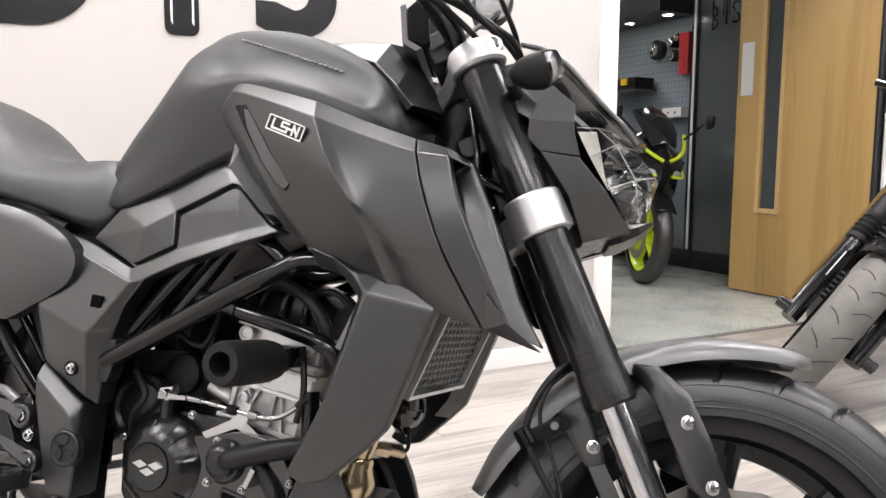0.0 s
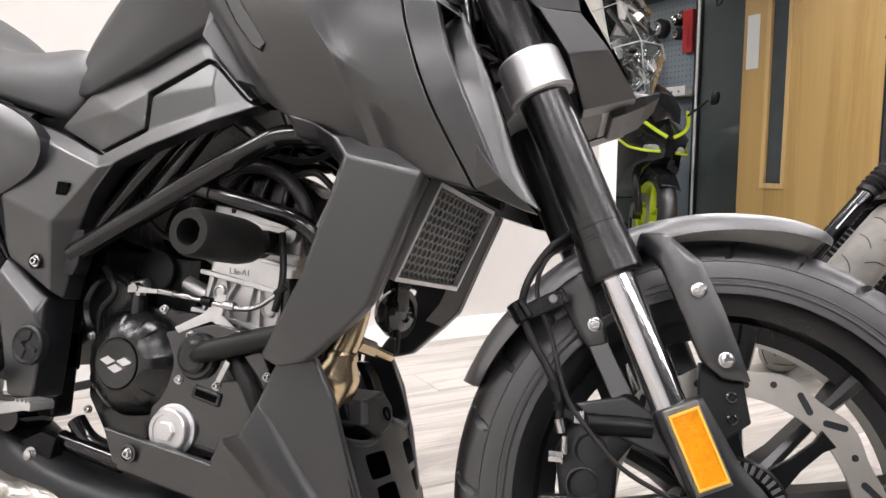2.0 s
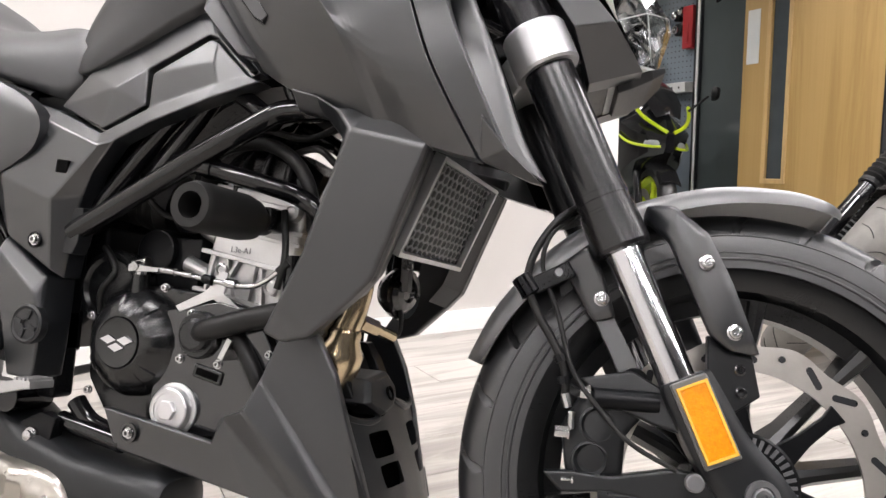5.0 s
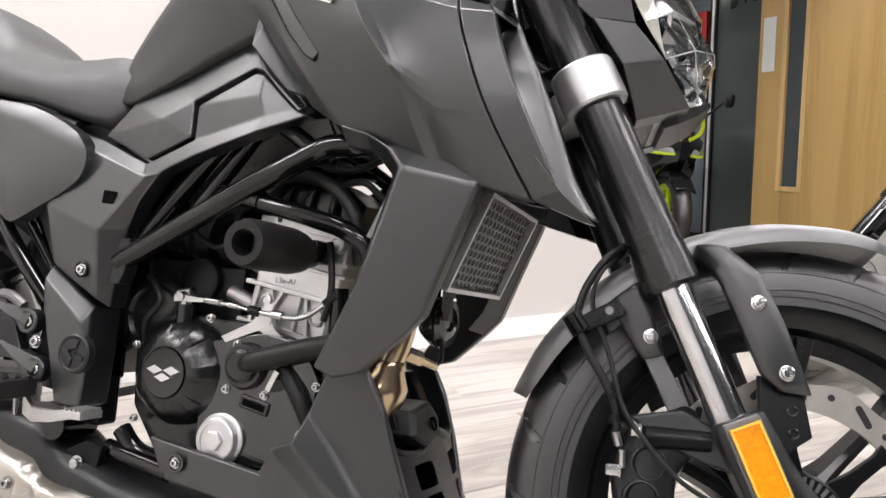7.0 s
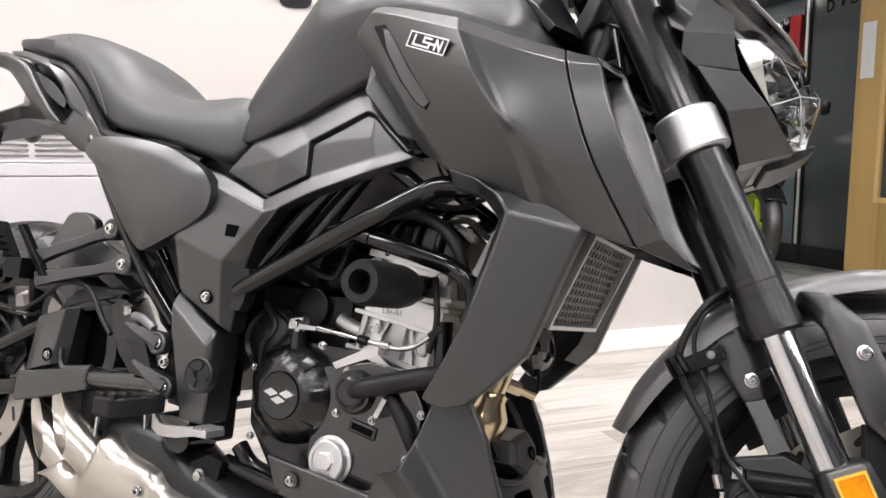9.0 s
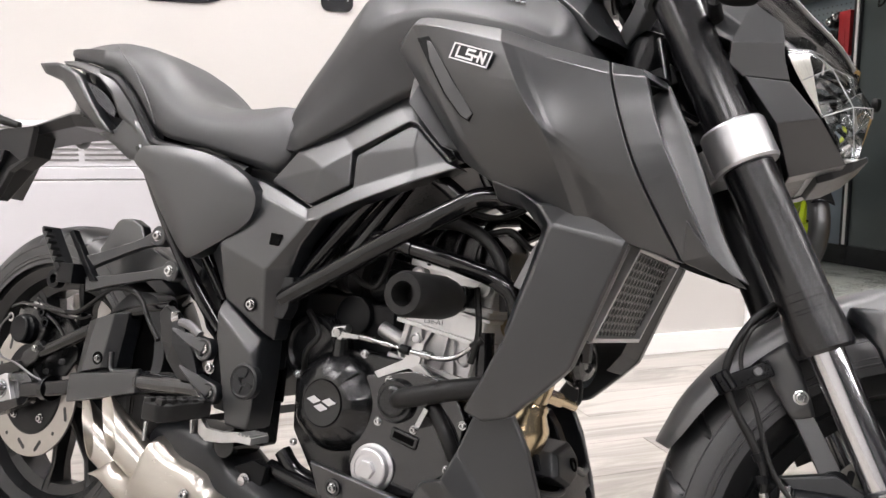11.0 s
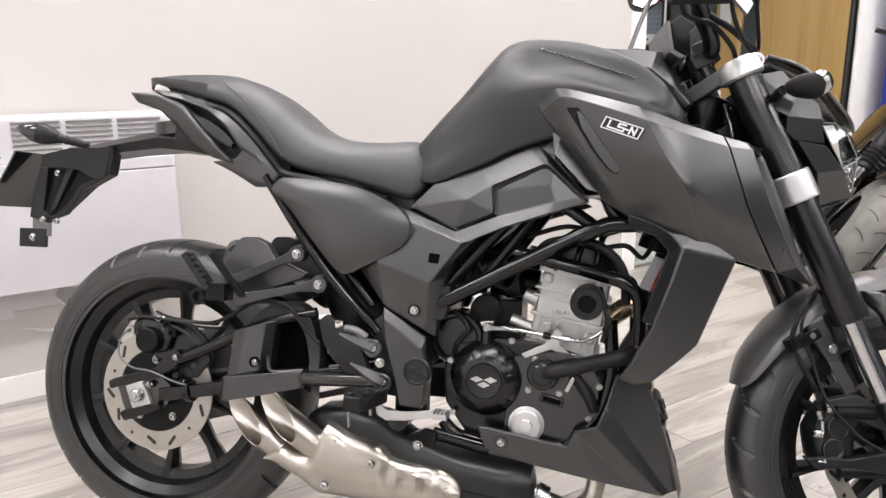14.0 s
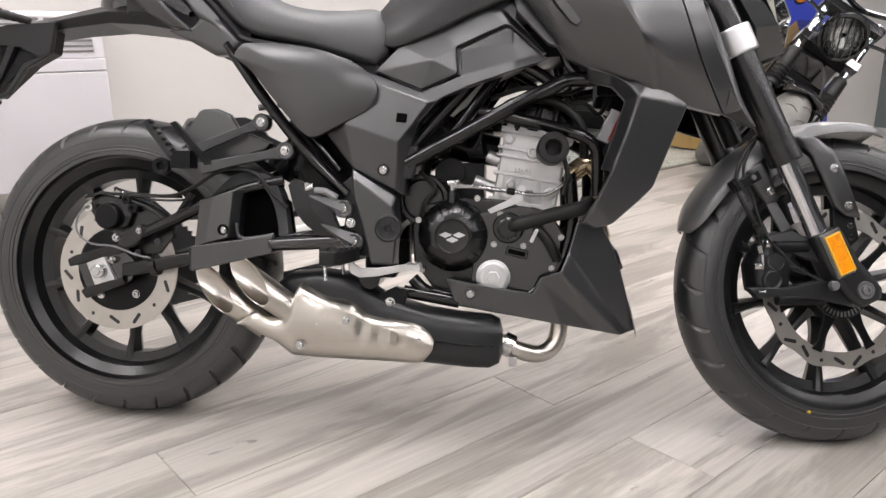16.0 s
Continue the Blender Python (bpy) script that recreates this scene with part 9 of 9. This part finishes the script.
for s in (-1, 1):
    bm = B()
    tube(bm, [(0.13, s * 0.02, 0.79), (0.095, s * 0.09, 0.83), (0.01, s * 0.155, 0.89), (-0.1, s * 0.19, 0.98)], 0.012, 8)
    part("stripe", bm, M_LIME, sport, "fluorescent yellow stripe")
    bm = B()
    tube(bm, [(0.125, s * 0.05, 0.7), (0.06, s * 0.14, 0.7), (-0.05, s * 0.2, 0.72), (-0.2, s * 0.235, 0.78)], 0.009, 8)
    part("stripe", bm, M_LIME, sport, "fluorescent yellow stripe")
    bm = B()
    dome(bm, [(-0.045, -0.014), (0.045, -0.02), (0.04, 0.016), (-0.03, 0.022)], 0, 0.012, 0.01, 4)
    bmesh.ops.transform(bm, matrix=Matrix.Translation((0.09, s * 0.1, 0.72)) @ pose(0, 0, 0, 0, 0, 50 if s < 0 else 130), verts=bm.verts)
    part("headlamp", bm, M_CLEARDULL, sport, "narrow clear headlamp")
    bm = B()
    tube(bm, [(-0.02, s * 0.16, 0.95), (-0.03, s * 0.24, 1.02), (-0.05, s * 0.29, 1.06)], 0.008, 8)
    dome(bm, [(-0.05, 1.04), (0.02, 1.05), (0.02, 1.11), (-0.05, 1.12)], s * 0.31, 0.012, 0.02, 3)
    part("mirror", bm, M_SOFT, sport, "black mirror on a stalk", smooth=40)
bm = B()
rings(bm, [[(x, y, z) for y, z in ((-w, z0), (0, z1), (w, z0), (w, 0.4), (-w, 0.4))] for x, z0, z1, w in ((-0.45, 0.88, 0.98, 0.14), (-0.7, 0.84, 0.92, 0.12), (-1.0, 0.78, 0.82, 0.12), (-1.3, 0.85, 0.88, 0.08), (-1.6, 0.95, 0.96, 0.04))])
part("body", bm, M_GLOSS, sport, smooth=30)

# black cruiser with its front to the camera
cru = thing("cruiser_motorcycle", "black cruiser motorcycle with gaitered forks and round grilled headlight", "motorcycle", pose(1.553, 1.829, 0, 0, 0, 257.2) @ pose(0, 0, 0, -34, 0, 0))
simple_wheel(cru, (0, 0, 0.315), 0.315, 0.066, M_DARK, M_OLDTYRE, 0.2, "front wheel with a dusty grey tyre", 9)
simple_wheel(cru, (-1.45, 0, 0.31), 0.31, 0.075, M_DARK, M_OLDTYRE, 0.19, "rear wheel with a dusty grey tyre", 9)
tread = random.Random(4)
for k in range(30):
    a = radians(-60 + 8 * k)
    s = 1 if k % 2 else -1
    bm = B()
    pts = []
    for j in range(5):
        y = s * (0.006 + 0.011 * j)
        aa = a + 0.03 * j + 0.012 * math.sin(j)
        r = 0.2 + 0.115 * math.sqrt(max(0, 1 - (y / 0.066) ** 2)) ** 0.55 + 0.0004
        pts.append((r * math.cos(aa), y, 0.315 + r * math.sin(aa)))
    tube(bm, pts, 0.0016, 5, 3)
    part("tread_groove", bm, M_SOFT, cru)
CR = radians(30.7)
def cf(d, v, h):
    """A point on the cruiser's fork: ahead, to the left, up the leg from the axle."""
    return Vector((d * math.cos(CR) - h * math.sin(CR), v, 0.315 + d * math.sin(CR) + h * math.cos(CR)))
for s in (-1, 1):
    v = s * 0.112
    bm = B()
    cyl(bm, cf(0, v, -0.03), cf(0, v, 0.33), 0.027, n=20)
    leg = part("fork_leg", bm, M_GLOSS, cru, "gloss black fork leg")
    bm = B()
    cyl(bm, cf(0, v, 0.3), cf(0, v, 0.8), 0.019, n=20)
    part("stanchion", bm, M_CHROME, leg, "chromed stanchion")
    bm = B()
    prof = []
    for k in range(9):
        prof += [(0.02 * k, 0.028), (0.02 * k + 0.01, 0.037 - 0.0008 * k)]
    turned(bm, cf(0, v, 0.33), cf(0, 0, 1) - cf(0, 0, 0), [(-0.02, 0.03), (-0.02, 0.035), (-0.004, 0.035)] + prof + [(0.18, 0.022)], 24, True, True)
    part("gaiter", bm, M_SOFT, leg, "ribbed black rubber gaiter", smooth=60)
    bm = B()
    cyl(bm, (0, v + s * 0.02, 0.315), (0, v + s * 0.06, 0.315), 0.02, n=16)
    cyl(bm, (0, v + s * 0.055, 0.315), (0, v + s * 0.062, 0.315), 0.012, n=16)
    part("axle_end", bm, M_GLOSS, leg, "black axle end", bevel=0.002)
    bm = B()
    box(bm, (-0.004, -0.002, -0.05), (0.004, 0.002, 0.05), Matrix.Translation(cf(0.028, v, 0.2)) @ pose(0, 0, 0, 0, -30, 0))
    part("reflector", bm, M_PAPER, leg, "white reflector strip")
    bm = B()
    tube(bm, [cf(0.03, s * 0.1, 0.68), cf(0.03, s * 0.17, 0.7), cf(0.03, s * 0.2, 0.7)], 0.008, 8)
    part("indicator_stem", bm, M_GLOSS, cru)
    bm = B()
    turned(bm, cf(0.015, s * 0.225, 0.7), (0.94, 0, -0.2), [(0, 0.01), (0.012, 0.022), (0.035, 0.024)], 24, True, True)
    ind = part("indicator", bm, M_GLOSS, cru, "round indicator")
    bm = B()
    turned(bm, cf(0.05, s * 0.225, 0.68), (0.94, 0, -0.2), [(0, 0.023), (0.008, 0.02), (0.014, 0.012)], 24, True, True)
    part("lens", bm, M_AMBER, ind, "amber lens")
bm = B()
turned(bm, cf(0.02, 0, 0.68), (0.97, 0, -0.22), [(0, 0.05), (0.03, 0.085), (0.1, 0.095), (0.13, 0.094), (0.132, 0.083), (0.12, 0.078)], 40, True, False)
hl = part("headlight", bm, M_GLOSS, cru, "round black headlight", smooth=40)
HD = Matrix.Translation(cf(0.02, 0, 0.68)) @ Vector((0.97, 0, -0.22)).to_track_quat("X", "Z").to_matrix().to_4x4()
bm = B()
turned(bm, HD @ Vector((0.112, 0, 0)), (0.97, 0, -0.22), [(-0.03, 0.01), (-0.02, 0.05), (0, 0.078)], 32)
part("bowl", bm, M_REFLECTOR, hl, "bright reflector bowl", smooth=15)
bm = B()
turned(bm, HD @ Vector((0.113, 0, 0)), (0.97, 0, -0.22), [(0, 0.079), (0.008, 0.06), (0.011, 0.001)], 32, True, True)
part("glass", bm, M_CLEAR, hl, "clear lens")
for k in range(6):
    bm = B()
    y = -0.062 + 0.025 * k
    h = math.sqrt(max(0.0, 0.08 ** 2 - y * y))
    box(bm, (0.128, y - 0.003, -h), (0.135, y + 0.003, h), HD @ pose(0, 0, 0, 28, 0, 0))
    part("grille_bar", bm, M_GLOSS, hl, "black grille bar", bevel=0.001)
bm = B()
loops = []
for a in (72, 85, 100, 115, 130, 150):
    loops.append([((0.345 - d) * math.cos(radians(a)), y, 0.315 + (0.345 - d) * math.sin(radians(a))) for y, d in ((-0.085, 0.05), (-0.07, 0.012), (0, 0), (0.07, 0.012), (0.085, 0.05), (0.06, 0.03), (0, 0.008), (-0.06, 0.03))])
rings(bm, loops)
part("mudguard", bm, M_GLOSS, cru, "short gloss black mudguard", bevel=0.003)
for h0 in (0.55, 0.74):
    bm = B()
    rings(bm, [[cf(d, v, h) for d, h in ((-0.04, h0), (0.04, h0), (0.04, h0 + 0.04), (-0.04, h0 + 0.04))] for v in (-0.14, 0.14)])
    part("yoke", bm, M_GLOSS, cru, bevel=0.006)
bm = B()
tube(bm, [cf(-0.05, -0.4, 0.86), cf(0, -0.2, 0.88), cf(0, 0, 0.82), cf(0, 0.2, 0.88), cf(-0.05, 0.4, 0.86)], 0.012, 10)
part("handlebar", bm, M_GLOSS, cru, "black handlebar")
bm = B()
rings(bm, [[(x, y, z) for y, z in ((-w, z1 - 0.05), (-w * 0.5, z1), (w * 0.5, z1), (w, z1 - 0.05), (w, z0), (-w, z0))] for x, z0, z1, w in ((-0.5, 0.6, 0.84, 0.06), (-0.55, 0.35, 0.88, 0.12), (-0.7, 0.2, 0.92, 0.15), (-0.9, 0.2, 0.8, 0.16), (-1.12, 0.3, 0.72, 0.13), (-1.5, 0.5, 0.72, 0.1))])
part("body", bm, M_GLOSS, cru, "gloss black tank and engine", smooth=30, bevel=0.0)
bm = B()
box(bm, (-0.41, -0.14, 0.33), (-0.36, 0.14, 0.68))
crad = part("radiator", bm, M_DARK, cru, bevel=0.006)
for k in range(16):
    bm = B()
    box(bm, (-0.362, -0.13, 0.345 + 0.02 * k), (-0.354, 0.13, 0.351 + 0.02 * k))
    part("fin", bm, M_STEELDARK, crad)
bm = B()
tube(bm, [cf(0.03, 0.0, 0.5), cf(0.08, 0.05, 0.4), cf(0.06, 0.1, 0.25), cf(0.02, 0.14, 0.1)], 0.005, 8)
part("brake_hose", bm, M_SOFT, cru)

# ---- laminate floor, board by board ----
bm = B()
box(bm, (A0 - 0.1, B0 - 0.1, -0.06), (A1 + 0.1, WALL_B + 0.06, -0.009))
floor = part("floor", bm, M_JOINT)
floor.matrix_basis = ROOM
tagged(floor, "grey oak laminate plank floor", "floor", "", "structure")
PW, PL = 0.185, 1.24
bm = B()
e = 0.0007
rings(bm, [[(-PL / 2 + e + q, -PW / 2 + e + q, z), (PL / 2 - e - q, -PW / 2 + e + q, z), (PL / 2 - e - q, PW / 2 - e - q, z), (-PL / 2 + e + q, PW / 2 - e - q, z)] for q, z in ((0, -0.009), (0, -0.0006), (0.0007, 0.0))])
plank = part("plank", bm, M_PLANK, floor, smooth=20)
mesh = plank.data
placed = 0
lay = random.Random(7)
for j in range(-24, 8):
    b = -0.4735 + PW * j
    if b - PW / 2 < B0 or b - PW / 2 > WALL_B + 0.05:
        continue
    start = 0.672 + (0 if j % 2 == 0 else 0.62) + (0.012 * (lay.random() - 0.5) if j in (0, -2) else 0.25 * (lay.random() - 0.5))
    for i in range(-4, 6):
        a = start + PL * (i + 0.5)
        if a + PL / 2 < A0 + 0.05 or a - PL / 2 > A1 - 0.05:
            continue
        o = plank if placed == 0 else new("plank", mesh)
        o.parent = floor
        lo, hi = max(a - PL / 2, A0), min(a + PL / 2, A1)
        o.location = ((lo + hi) / 2, b, 0)
        o.scale = ((hi - lo) / PL, 1, 1)
        placed += 1
